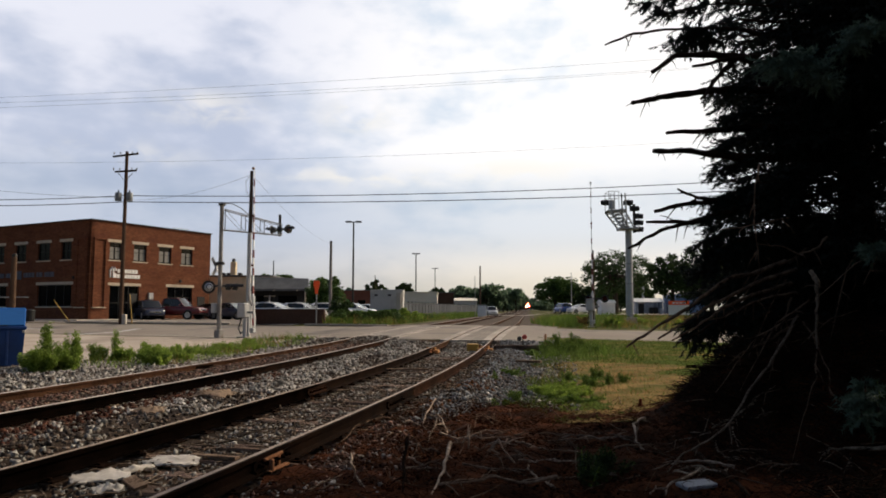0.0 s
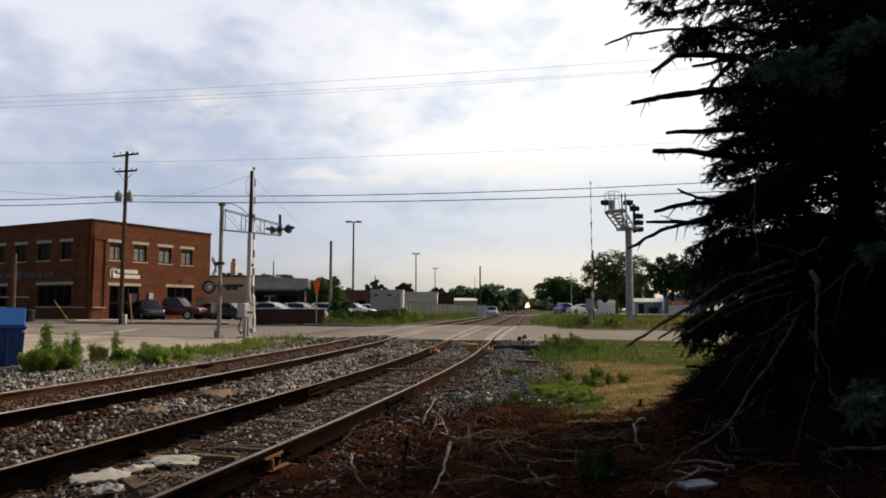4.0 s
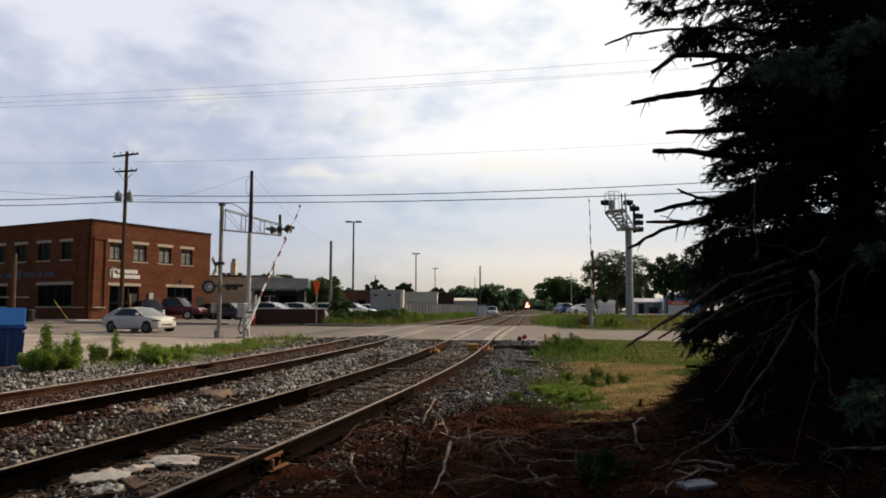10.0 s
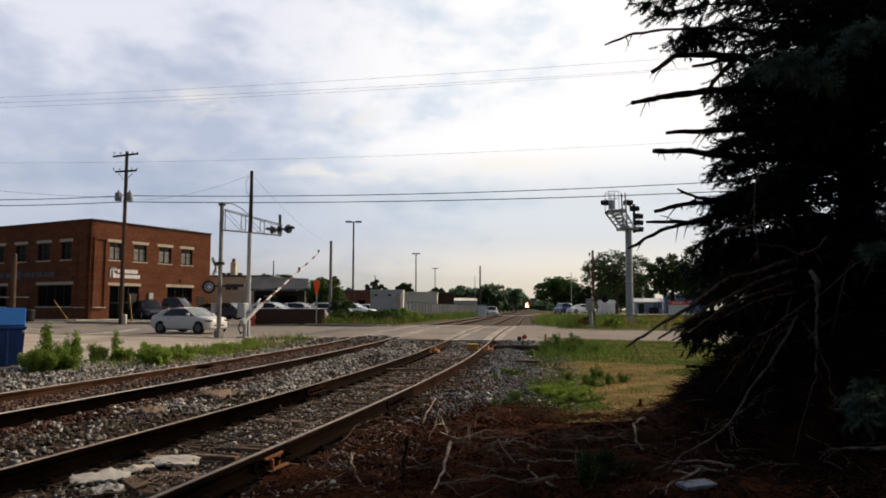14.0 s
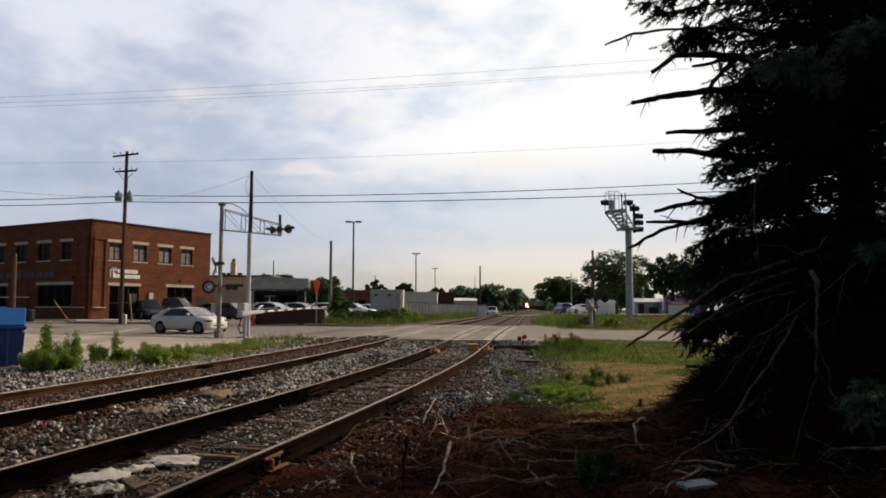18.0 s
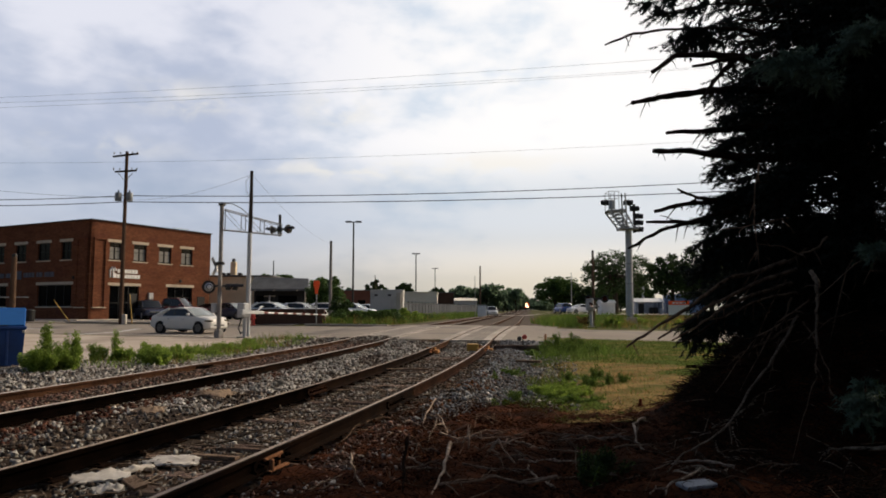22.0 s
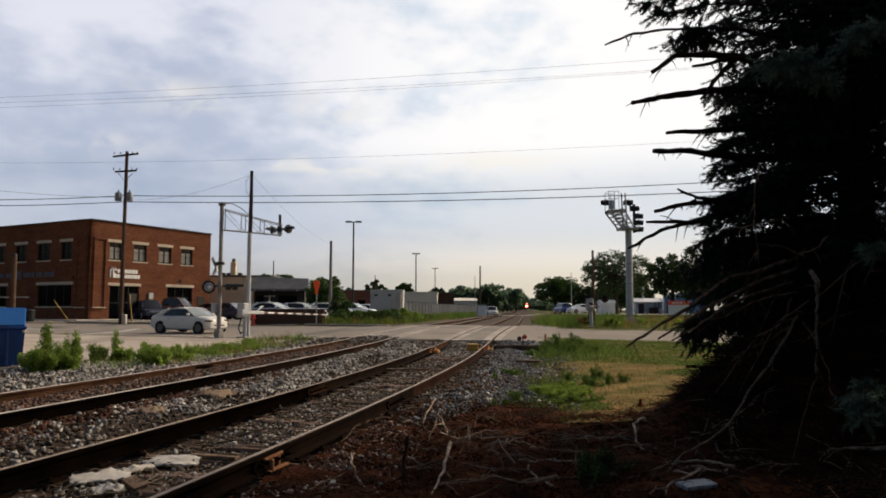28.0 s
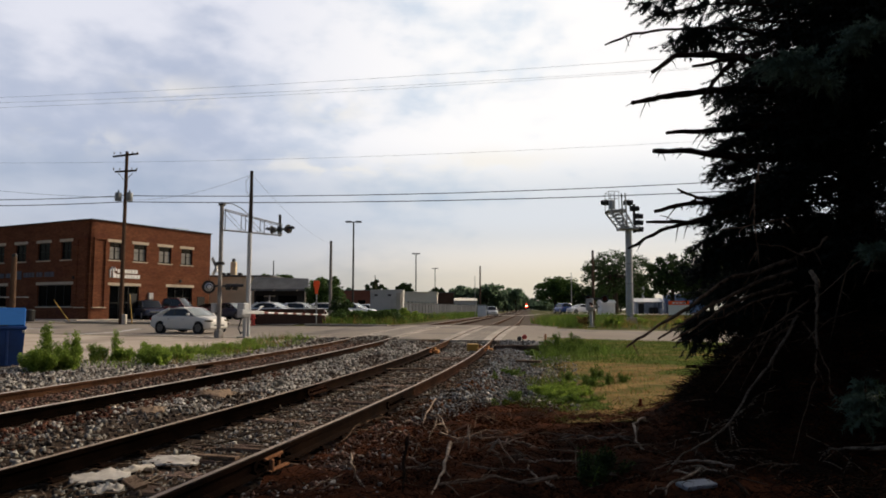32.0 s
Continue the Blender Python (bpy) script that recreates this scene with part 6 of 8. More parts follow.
        base = Vector((tp.x * 0.3, tp.y * 0.3, tp.z + 0.35))
        spray(base, base.lerp(tp, 0.55) + Vector((0, 0, 0.10)), tp, n, dark, 0.62 if n < 60 else 0.55)
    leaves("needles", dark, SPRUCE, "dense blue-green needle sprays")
    # sprays in the paler copy, where sky light on the crown is painted
    fresh = []
    for tip in ((3.03, 6.6, 3.60), (3.12, 6.5, 3.50), (3.28, 6.6, 3.66), (3.42, 6.6, 3.56), (3.55, 6.6, 3.44), (4.0, 6.6, 3.92), (4.17, 6.6, 3.97), (3.86, 6.6, 3.80), (3.26, 5.6, 0.56), (3.16, 5.5, 0.44), (3.36, 5.6, 0.46), (3.95, 6.5, 1.78)):
        tp = Vector(tip) - at
        base = Vector((tp.x * 0.45, tp.y * 0.45, tp.z + 0.12))
        spray(base, base.lerp(tp, 0.55) + Vector((0, 0, 0.06)), tp, 34, fresh, 0.6)
    leaves("fresh_needles", fresh, SPRUCE_SKYLIT, "paler blue-green needle tips")
    tagged(part("bough_core", wood, DEAD_DARK, t, "dark inner boughs"), kind="stuff")
    return t


SPX, SPY = 4.95, 8.5
tree = spruce(SPX, SPY)


def bough(pts, r0, r1, parent, material, twigs=6, seed=0, name="dead_bough", crook=0.010):
    """A crooked dead limb, thick end first, with broken side twigs."""
    rr = random.Random(seed)
    o = parent.matrix_basis.translation if parent is not None else Vector()
    pts = [Vector(p) - o for p in pts]
    fine = []
    for a, b in zip(pts, pts[1:]):
        for k in range(4):
            fine.append(a.lerp(b, k / 4) + Vector((rr.uniform(-1, 1), rr.uniform(-1, 1), rr.uniform(-1, 1))) * crook)
    fine.append(pts[-1])
    n = len(fine)
    s = Shape().tube(fine, [(r0 + (r1 - r0) * k / (n - 1)) * rr.uniform(0.82, 1.18) for k in range(n)], 7)
    for k in range(twigs):
        i = rr.randrange(1, n - 1)
        way = (fine[i + 1] - fine[i]).normalized()
        w = (way * 0.6 + Vector((rr.uniform(-1, 1), rr.uniform(-1, 1), rr.uniform(-1.1, 0.6)))).normalized()
        ln = rr.uniform(0.06, 0.22)
        s.tube([fine[i], fine[i] + w * ln * 0.6, fine[i] + w * ln + Vector((0, 0, -0.02))], [0.008, 0.005, 0.002], 4, cap=False)
    return part(name, s, material, parent, smooth=60)


# broken dead boughs that stick out of the crown towards the tracks
for k, (pts, r) in enumerate((
        ([(3.6, 7.9, 4.36), (3.23, 7.7, 4.36), (2.56, 7.57, 4.30), (2.03, 7.43, 4.19), (1.70, 7.30, 4.02)], 0.022),
        ([(3.41, 7.7, 4.01), (2.92, 7.57, 4.01), (2.48, 7.43, 3.95), (2.19, 7.30, 3.73)], 0.045),
        ([(3.7, 7.9, 3.72), (3.15, 7.7, 3.67), (2.72, 7.57, 3.59), (2.31, 7.43, 3.50), (1.97, 7.30, 3.40)], 0.048),
        ([(3.8, 7.9, 3.30), (3.19, 7.7, 3.22), (2.75, 7.5, 3.15), (2.32, 7.30, 3.08)], 0.045),
        ([(3.8, 7.9, 2.95), (3.31, 7.7, 2.90), (2.89, 7.57, 2.92), (2.54, 7.43, 2.92), (2.18, 7.30, 2.89)], 0.055),
        ([(3.6, 7.9, 2.50), (3.10, 7.7, 2.44), (2.54, 7.5, 2.36), (2.18, 7.30, 2.26)], 0.040),
        ([(3.6, 7.9, 2.50), (3.16, 7.7, 2.34), (2.74, 7.57, 2.20), (2.52, 7.43, 2.17), (2.09, 7.30, 2.15)], 0.036),
        ([(3.3, 7.9, 2.35), (2.73, 7.7, 2.21), (2.30, 7.5, 2.09), (1.90, 7.30, 1.88)], 0.032),
        ([(3.47, 7.7, 4.04), (3.08, 7.5, 3.94), (2.61, 7.30, 3.79)], 0.035),
        ([(3.28, 7.7, 4.04), (2.95, 7.5, 3.75), (2.69, 7.30, 3.44)], 0.035),
        ([(3.4, 7.9, 2.42), (3.04, 7.7, 2.42), (2.70, 7.5, 2.44), (2.42, 7.30, 2.49)], 0.028))):
    bough(pts, r, r * 0.45, tree, DEAD_DARK, 9, 50 + k)
def dead_limb(r, *pts, material=None, twigs=5):
    """A long dead lower limb of the spruce, thick end first."""
    bough(pts, r * 0.78, r * 0.22, tree, material or LIMB_WOOD, twigs, int(1000 * pts[0][0]) + len(pts), "dead_bough", 0.007)


LIMB_WOOD = surface("brown_dead_limb", (0.012, 0.007, 0.005), (0.19, 0.125, 0.085), 0.92, 0, 9, 60, 0.6)
dead_limb(.034, (3.5, 7.3, 1.75), (2.98, 6.9, 1.59), (2.69, 6.7, 1.56), (2.18, 6.3, 1.29), (1.68, 5.9, 1.07), (1.45, 5.7, 0.96))
dead_limb(.032, (3.6, 7.3, 1.66), (3.03, 6.9, 1.52), (2.72, 6.7, 1.40), (2.44, 6.5, 1.30), (2.07, 6.2, 1.13), (1.79, 6.0, 1.01))
dead_limb(.028, (3.5, 7.2, 1.52), (2.93, 6.8, 1.40), (2.54, 6.5, 1.27), (2.17, 6.2, 1.10), (1.91, 6.0, 1.00))
dead_limb(.026, (3.6, 7.4, 1.5), (3.05, 6.95, 1.33), (2.62, 6.6, 1.22), (2.25, 6.3, 1.06), (1.98, 6.1, 0.97), material=DEAD_DARK)
dead_limb(.020, (3.5, 7.1, 1.42), (3.17, 6.9, 1.39), (2.90, 6.7, 1.32), (2.54, 6.5, 1.19), (2.32, 6.3, 1.16))
# paler wood on this limb paints in the light it catches
dead_limb(.030, (3.14, 6.1, 1.58), (3.13, 6.0, 1.50), (3.13, 6.0, 1.34), (3.11, 6.0, 1.13), (3.11, 6.0, 0.93), twigs=3, material=STICK_WOOD)
dead_limb(.018, (3.71, 6.9, 1.95), (3.58, 6.8, 1.84), (3.30, 6.6, 1.76), (3.15, 6.6, 1.83), (2.91, 6.6, 1.86), twigs=3)
dead_limb(.016, (3.55, 7.3, 2.2), (3.35, 7.1, 2.15), (2.93, 6.9, 2.06), (2.67, 6.9, 2.02))
dead_limb(.012, (2.95, 6.6, 2.6), (2.87, 6.5, 2.39), (2.85, 6.5, 2.04), (2.87, 6.5, 1.71), (2.90, 6.5, 1.57))
dead_limb(.022, (3.4, 7.0, 1.1), (2.97, 6.6, 0.97), (2.68, 6.4, 0.89), (2.48, 6.2, 0.82))
dead_limb(.024, (3.4, 7.0, 1.05), (2.96, 6.6, 0.98), (2.74, 6.5, 0.87), (2.47, 6.3, 0.76), (2.05, 6.1, 0.77), material=DEAD_DARK)
dead_limb(.022, (3.4, 6.9, 1.2), (3.10, 6.6, 0.94), (2.88, 6.4, 0.76), (2.62, 6.2, 0.57), (2.39, 6.0, 0.35), (2.18, 5.85, 0.24), (1.87, 5.7, 0.13), (1.69, 5.5, 0.04), material=STICK_WOOD)
dead_limb(.014, (3.2, 6.4, 1.15), (3.25, 6.3, 0.99), (3.28, 6.3, 0.90), (3.30, 6.2, 0.75), (3.31, 6.2, 0.59), (3.34, 6.1, 0.38), twigs=2)
dead_limb(.010, (3.15, 6.1, 0.9), (3.09, 6.0, 0.70), (2.92, 5.9, 0.39), (2.77, 5.8, 0.05), twigs=1)
dead_limb(.030, (3.1, 7.0, 0.74), (2.80, 7.0, 0.71), (2.55, 6.95, 0.70), (2.34, 6.95, 0.715), material=DEAD_DARK, twigs=2)
dead_limb(.016, (3.5, 7.0, 1.3), (3.0, 6.6, 1.02), (2.6, 6.3, 0.99), (2.3, 6.1, 0.9), material=DEAD_DARK)


# ---- brush heap, needle litter and fallen sticks under the spruce ----
def litter_z(x, y):
    x, y = np.asarray(x, float), np.asarray(y, float)
    r = np.hypot(x - 4.75, (y - 7.7) * 0.85)
    o = x - track_x(y)
    return land(x, y) + 0.02 + 0.07 * (1 - ease(2.2, 3.2, o)) + 1.05 * ease(2.6, 0.8, r)


def litter_edge(x):
    """How far from the camera's side the needle litter reaches."""
    x = np.asarray(x, float)
    return 9.8 - 0.7 * ease(1.2, 2.0, x) + np.maximum(0, (x - 2.3) * 0.9)


lx, ly = steps((-5.2, 9.2, 0.12)), steps((-8.0, 12.5, 0.12))
gx, gy = np.meshgrid(lx, ly)
zz = litter_z(gx, gy)
for i in range(zz.shape[0]):
    for j in range(zz.shape[1]):
        p = Vector((gx[i, j], gy[i, j], 0))
        zz[i, j] += 0.06 * noise.noise(p * 2.2) + 0.05 * noise.noise(p * 6.0)
s = Shape()
s.v = list(zip(gx.ravel().tolist(), gy.ravel().tolist(), zz.ravel().tolist()))
nx = len(lx)
for i in range(len(ly) - 1):
    for j in range(nx - 1):
        cx, cy = lx[j] + 0.06, ly[i] + 0.06
        off = cx - float(track_x(cy))
        edge = float(litter_edge(cx)) + 0.35 * noise.noise(Vector((cx * 0.9, 4.0, 0)))
        if off > 0.95 + 0.12 * noise.noise(Vector((cy * 1.3, 9.0, 0))) + max(0, cy - 7.4) * 0.5 and cy < edge:
            s.f.append((i * nx + j, i * nx + j + 1, (i + 1) * nx + j + 1, (i + 1) * nx + j))
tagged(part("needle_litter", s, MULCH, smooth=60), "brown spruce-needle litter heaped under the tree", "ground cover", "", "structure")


def scatter_twigs(name, n, seed, area, length, radius, material, label, height, lean=0.5, heap=99):
    rg = np.random.default_rng(seed)
    x, y = rg.uniform(area[0], area[1], n), rg.uniform(area[2], area[3], n)
    keep = (x - track_x(y) > 0.95) & (y < litter_edge(x) + 0.1) & (np.hypot(x - 4.75, (y - 7.7) * 0.85) < heap)
    x, y = x[keep], y[keep]
    n = len(x)
    z = height(x, y) + rg.uniform(0.0, 0.07, n)
    a = rg.uniform(0, 2 * np.pi, n)
    way = np.stack([np.cos(a), np.sin(a), rg.normal(0, lean, n)], 1)
    way /= np.linalg.norm(way, axis=1)[:, None]
    L = rg.uniform(0.4, 1.0, (n, 1)) * length
    p0 = np.stack([x, y, z], 1)
    bend = rg.normal(0, 0.12, (n, 3)) * L
    p1, p2 = p0 + way * L * 0.5 + bend, p0 + way * L
    p2[:, 2] = np.maximum(p2[:, 2], height(p2[:, 0], p2[:, 1]) + 0.005)
    sd = np.cross(way, rg.normal(size=(n, 3)))
    sd /= np.linalg.norm(sd, axis=1)[:, None]
    up = np.cross(way, sd)
    rows = []
    for p, r in ((p0, 1.0), (p1, 0.8), (p2, 0.35)):
        for q in range(3):
            t = 2 * np.pi * q / 3
            rows.append(p + (sd * np.cos(t) + up * np.sin(t)) * radius * r)
    v = np.stack(rows, 1).reshape(-1, 3)
    f = []
    for seg in range(2):
        for q in range(3):
            q2 = (q + 1) % 3
            f.append((seg * 3 + q, seg * 3 + q2, seg * 3 + 3 + q2, seg * 3 + 3 + q))
    f = (np.arange(n)[:, None, None] * 9 + np.array(f)[None]).reshape(-1, 4)
    ob = new(name, quick_mesh(name, v, f, material))
    return tagged(ob, label, "twigs", "", "stuff")


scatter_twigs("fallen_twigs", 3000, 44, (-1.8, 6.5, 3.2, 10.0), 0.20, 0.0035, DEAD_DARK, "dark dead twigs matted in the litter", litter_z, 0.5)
scatter_twigs("fallen_twigs", 22000, 41, (-1.8, 7.5, 3.0, 10.5), 0.15, 0.0024, TWIG_BROWN, "fine brown dead twigs strewn over the litter", litter_z, 0.35)
scatter_twigs("fallen_twigs", 240, 42, (-1.2, 6.5, 3.6, 9.5), 0.42, 0.006, DEAD_WOOD, "pale grey fallen sticks over the litter", litter_z, 0.2)
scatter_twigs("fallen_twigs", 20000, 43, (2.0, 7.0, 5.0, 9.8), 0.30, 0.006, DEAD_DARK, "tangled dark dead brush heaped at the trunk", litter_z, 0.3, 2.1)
# brush added over the litter to deepen the spruce's shade on the ground
scatter_twigs("fallen_twigs", 9000, 45, (2.4, 8.0, 3.6, 7.6), 0.30, 0.006, DEAD_DARK, "near-black dead brush painting in shade under the spruce", litter_z, 0.35)
# dead lower boughs droop from the trunk over the heap
rr = random.Random(77)
for k in range(70):
    a = radians(rr.uniform(140, 300))
    h = rr.uniform(0.9, 2.3)
    r = rr.uniform(1.3, 2.0)
    foot = Vector((SPX + math.cos(a) * r, SPY + math.sin(a) * r, 0))
    low = float(litter_z(foot.x, foot.y)) + rr.uniform(0.0, 0.75)
    mid = Vector((SPX + math.cos(a + 0.1) * r * 0.55, SPY + math.sin(a + 0.1) * r * 0.55, max(h * 0.95, low + 0.2)))
    foot.z = low
    q = 0.5 * rr.random()
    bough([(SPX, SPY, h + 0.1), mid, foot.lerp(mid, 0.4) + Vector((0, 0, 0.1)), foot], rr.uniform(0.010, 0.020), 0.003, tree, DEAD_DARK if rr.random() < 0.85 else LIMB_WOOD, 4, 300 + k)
rr = random.Random(58)
for k in range(12):
    x0, y0, z0 = rr.uniform(3.3, 5.2), rr.uniform(6.6, 7.3), rr.uniform(1.1, 2.3)
    dx, dy, dz = -rr.uniform(0.3, 1.1), -rr.uniform(0.2, 0.8), -rr.uniform(0.2, 1.0)
    mid = (x0 + dx * 0.55, y0 + dy * 0.5, z0 + dz * 0.35 + rr.uniform(-0.05, 0.1))
    tip = (x0 + dx, y0 + dy, max(z0 + dz, float(litter_z(x0 + dx, y0 + dy)) + 0.03))
    bough([(x0, y0 + 0.2, z0), mid, tip], rr.uniform(0.007, 0.014), 0.003, tree, LIMB_WOOD if k % 4 else DEAD_WOOD, 2, 900 + k, "dead_bough", 0.006)
STICK = "pale crooked dead stick lying on the litter"


def stick(r, *plan, rise=(), label=STICK, material=None, ground=litter_z):
    """A crooked stick lying along a line of the plan, its points raised above the ground by rise."""
    pts = []
    for k, (px, py) in enumerate(plan):
        pts.append((px, py, float(ground(px, py)) + r + (rise[k] if k < len(rise) else 0.012)))
    o = bough(pts, r, r * 0.4, None, material or STICK_WOOD, 3, int(997 * abs(plan[0][0]) + 31 * plan[0][1]), "fallen_stick", 0.012)
    return tagged(o, label, "stick", "fallen sticks")


stick(.016, (2.24, 8.1), (1.96, 7.47), (1.80, 6.79), (1.80, 6.54), rise=(0.05, 0.10, 0.04, 0.01))
stick(.011, (1.87, 7.18), (1.71, 7.38), (1.52, 7.55))
stick(.011, (0.65, 7.18), (0.80, 6.89), (0.95, 6.62), (1.21, 6.53))
stick(.012, (1.39, 6.04), (1.15, 6.12), (0.82, 6.18), (0.72, 6.11))
stick(.011, (0.80, 5.30), (0.74, 5.51), (0.68, 5.73), (0.70, 6.04))
stick(.014, (-0.09, 9.2), (-0.20, 8.6), (-0.22, 8.15), rise=(0.14, 0.06, 0.01))
stick(.010, (-0.49, 8.37), (-0.24, 7.94), rise=(0.06, 0.02))
stick(.012, (-0.14, 8.54), (-0.06, 8.09), (-0.14, 7.05), rise=(0.05, 0.05, 0.01))
stick(.011, (-0.05, 8.37), (0.05, 7.45), rise=(0.08, 0.02))
stick(.017, (-0.55, 8.54), (-0.80, 8.37), (-0.95, 7.83), (-0.98, 6.99), material=LIMB_WOOD)
stick(.011, (-0.77, 6.15), (-0.69, 5.64), (-0.53, 5.13), rise=(0.06, 0.04, 0.01))
stick(.010, (-0.99, 5.08), (-0.90, 5.37), (-0.75, 5.81))
stick(.016, (0.06, 6.41), (0.0, 5.57), (-0.08, 5.05), rise=(0.10, 0.05, 0.01))
stick(.009, (-0.30, 6.29), (-0.16, 6.04))
stick(.009, (-0.30, 5.91), (-0.01, 5.87))
stick(.016, (-0.27, 5.35), (-0.28, 5.28), (-0.28, 5.13), rise=(0.34, 0.18, 0.0), label="dark broken stick standing up in the litter", material=DEAD_DARK)
stick(.016, (3.37, 5.56), (3.16, 5.74), (2.99, 5.83), rise=(0.06, 0.05, 0.03))
stick(.012, (2.48, 6.68), (2.35, 6.17), (2.35, 5.93))
stick(.011, (2.35, 6.02), (2.57, 6.03), (2.64, 5.83))
stick(.024, (2.20, 6.40), (2.10, 5.61), (2.06, 5.11), (2.01, 4.80), label="thick dark fallen branch under the spruce", material=DEAD_DARK)
stick(.009, (1.74, 6.02), (1.94, 6.17))
stick(.011, (1.79, 5.67), (2.03, 5.79))
stick(.012, (1.99, 5.63), (1.63, 5.06), (1.40, 4.97), rise=(0.02, 0.08, 0.02))
stick(.009, (2.68, 6.76), (2.58, 6.37))
stick(.012, (2.85, 6.73), (2.96, 6.62))
stick(.012, (3.15, 5.64), (2.91, 5.33))
stick(.015, (-2.31, 10.06), (-2.05, 9.29), (-1.76, 8.77), label="bent grey stick lying across the ties", ground=lambda px, py: float(rail_z(py)) - 0.17)
rr = random.Random(15)
for k in range(6):
    x0, y0 = rr.uniform(-0.45, 0.5), rr.uniform(6.3, 7.9)
    a = rr.uniform(0, 6.28)
    ln = rr.uniform(0.12, 0.3)
    zb = float(litter_z(x0, y0))
    o = bough([(x0, y0, zb + 0.03), (x0 + math.cos(a) * ln, y0 + math.sin(a) * ln, zb + rr.uniform(0.06, 0.2)), (x0 + math.cos(a + .6) * ln * 1.8, y0 + math.sin(a + .6) * ln * 1.8, zb + rr.uniform(0.02, 0.1))], 0.009, 0.003, None, STICK_WOOD, 3, 700 + k, "fallen_stick", 0.03)
    tagged(o, "short pale root-like stick tangled in the litter", "stick", "fallen sticks")
rr = random.Random(33)
for k in range(16):
    x0, y0 = rr.uniform(0.1, 3.0), rr.uniform(5.0, 7.4)
    a = rr.uniform(-0.5, 0.5) + (math.pi if k % 2 else 0)
    ln = rr.uniform(0.35, 0.95)
    pts = []
    for q in range(5):
        px, py = x0 + math.cos(a) * ln * (q / 4 - 0.5), y0 + math.sin(a) * ln * (q / 4 - 0.5)
        pts.append((px, py, float(litter_z(px, py)) + 0.03 + rr.uniform(0.0, 0.06)))
        a += rr.uniform(-0.25, 0.25)
    o = bough(pts, rr.uniform(0.007, 0.013), 0.003, None, STICK_WOOD if k % 3 else DEAD_WOOD, 3, 800 + k, "fallen_stick", 0.007)
    tagged(o, "long dry branch lying across the litter", "stick", "fallen sticks")
tagged(part("sheet_offcut", Shape().box((1.77, 5.12, 0.035), (0.25, 0.14, 0.03), 0.006, Euler((0.06, -0.04, 0.30)).to_matrix()),
                   surface("pale_blue_grey_board", (0.17, 0.19, 0.225), (0.28, 0.30, 0.34), 0.6, 0, 3, 40, 0.05)), "pale blue-grey board offcut lying in the litter", "board")


# ---- ballast ----
def bed_z(x, y):
    """The ballast's surface: level with the ties by each track, a little crowned between."""
    o = x - track_x(y)
    za, zb = rail_z(y) - 0.175 - 0.034 * (1 - ease(1.2, 1.5, np.abs(o))), rail_z(y) - FAR_DROP - 0.170 + FAR_DROP * ease(22, 30, y)
    f = ease(-1.6, -2.6, o)
    z = za * (1 - f) + zb * f + 0.035 * np.exp(-((o + 1.9) / 0.4) ** 2)
    z = z - 0.12 * ease(1.3, 2.6, o) * (1 - ease(20, 26, y)) + 0.03 * ease(-6.0, -7.0, o)
    z = z + 0.06 * ease(0.74, 0.62, np.abs(o + SPACING)) + 0.06 * ease(0.78, 0.86, o) * ease(1.9, 1.3, o) * ease(8, 11, y)
    z = z - 0.3 * ease(apron_edge(y) + 0.5, apron_edge(y) - 0.1, o) * ease(14, 17, y)
    edge = np.where(o < -2.9, 27.6, np.where(o < -1.05, 26.3, 25.7))
    return z + 0.13 * ease(edge - 2.6, edge, y) - 0.25 * ease(edge, edge + 0.5, y)


bx, by = steps((-9.4, 3.0, 0.16)), steps((-13, 0, 0.5), (0, 31.5, 0.16))
s = Shape()
gx, gy = np.meshgrid(bx, by)
px = track_x(gy) + gx
pz = bed_z(px, gy)
for i in range(pz.shape[0]):
    for j in range(pz.shape[1]):
        pz[i, j] += 0.022 * noise.noise(Vector((px[i, j] * 3, gy[i, j] * 3, 0))) + 0.014 * noise.noise(Vector((px[i, j] * 8, gy[i, j] * 8, 5))) - (0.12 if j in (0, len(bx) - 1) else 0)
s.v = list(zip(px.ravel().tolist(), gy.ravel().tolist(), pz.ravel().tolist()))
nx = len(bx)
s.f = [(i * nx + j, i * nx + j + 1, (i + 1) * nx + j + 1, (i + 1) * nx + j) for i in range(len(by) - 1) for j in range(nx - 1)
       if gy[i, j] < (30.6 if bx[j] < 1.1 else 25.6) and not (bx[j] > 1.1 and gy[i, j] < 8.4) and bx[j] > -9.3 + 2.6 * float(ease(20, 27, gy[i, j]))]
tagged(part("ballast_bed", s, BALLAST_BED, smooth=60), "dusty brown-grey ballast bed under the tracks", "ballast", "", "structure")

def far_bed(a, q):
    return track_x(q) + a, q


FAR_BED = surface("far_brown_ballast", (0.055, 0.042, 0.034), (0.135, 0.108, 0.088), 0.95, 0, 0.3, 8, 0.4)
sheet("far_ballast", steps((-6.6, 2.5, 1.0)), np.concatenate([steps((41.2, 130, 2.0)), np.geomspace(130, 900, 16)]), 0.03, FAR_BED,
      "dull brown ballast along the line beyond the road", "ballast", skew=far_bed)

ico = bmesh.new()
bmesh.ops.create_icosphere(ico, subdivisions=1, radius=1.0)
ICO_V = np.array([v.co[:] for v in ico.verts])
ICO_F = np.array([[v.index for v in f.verts] for f in ico.faces])
ico.free()


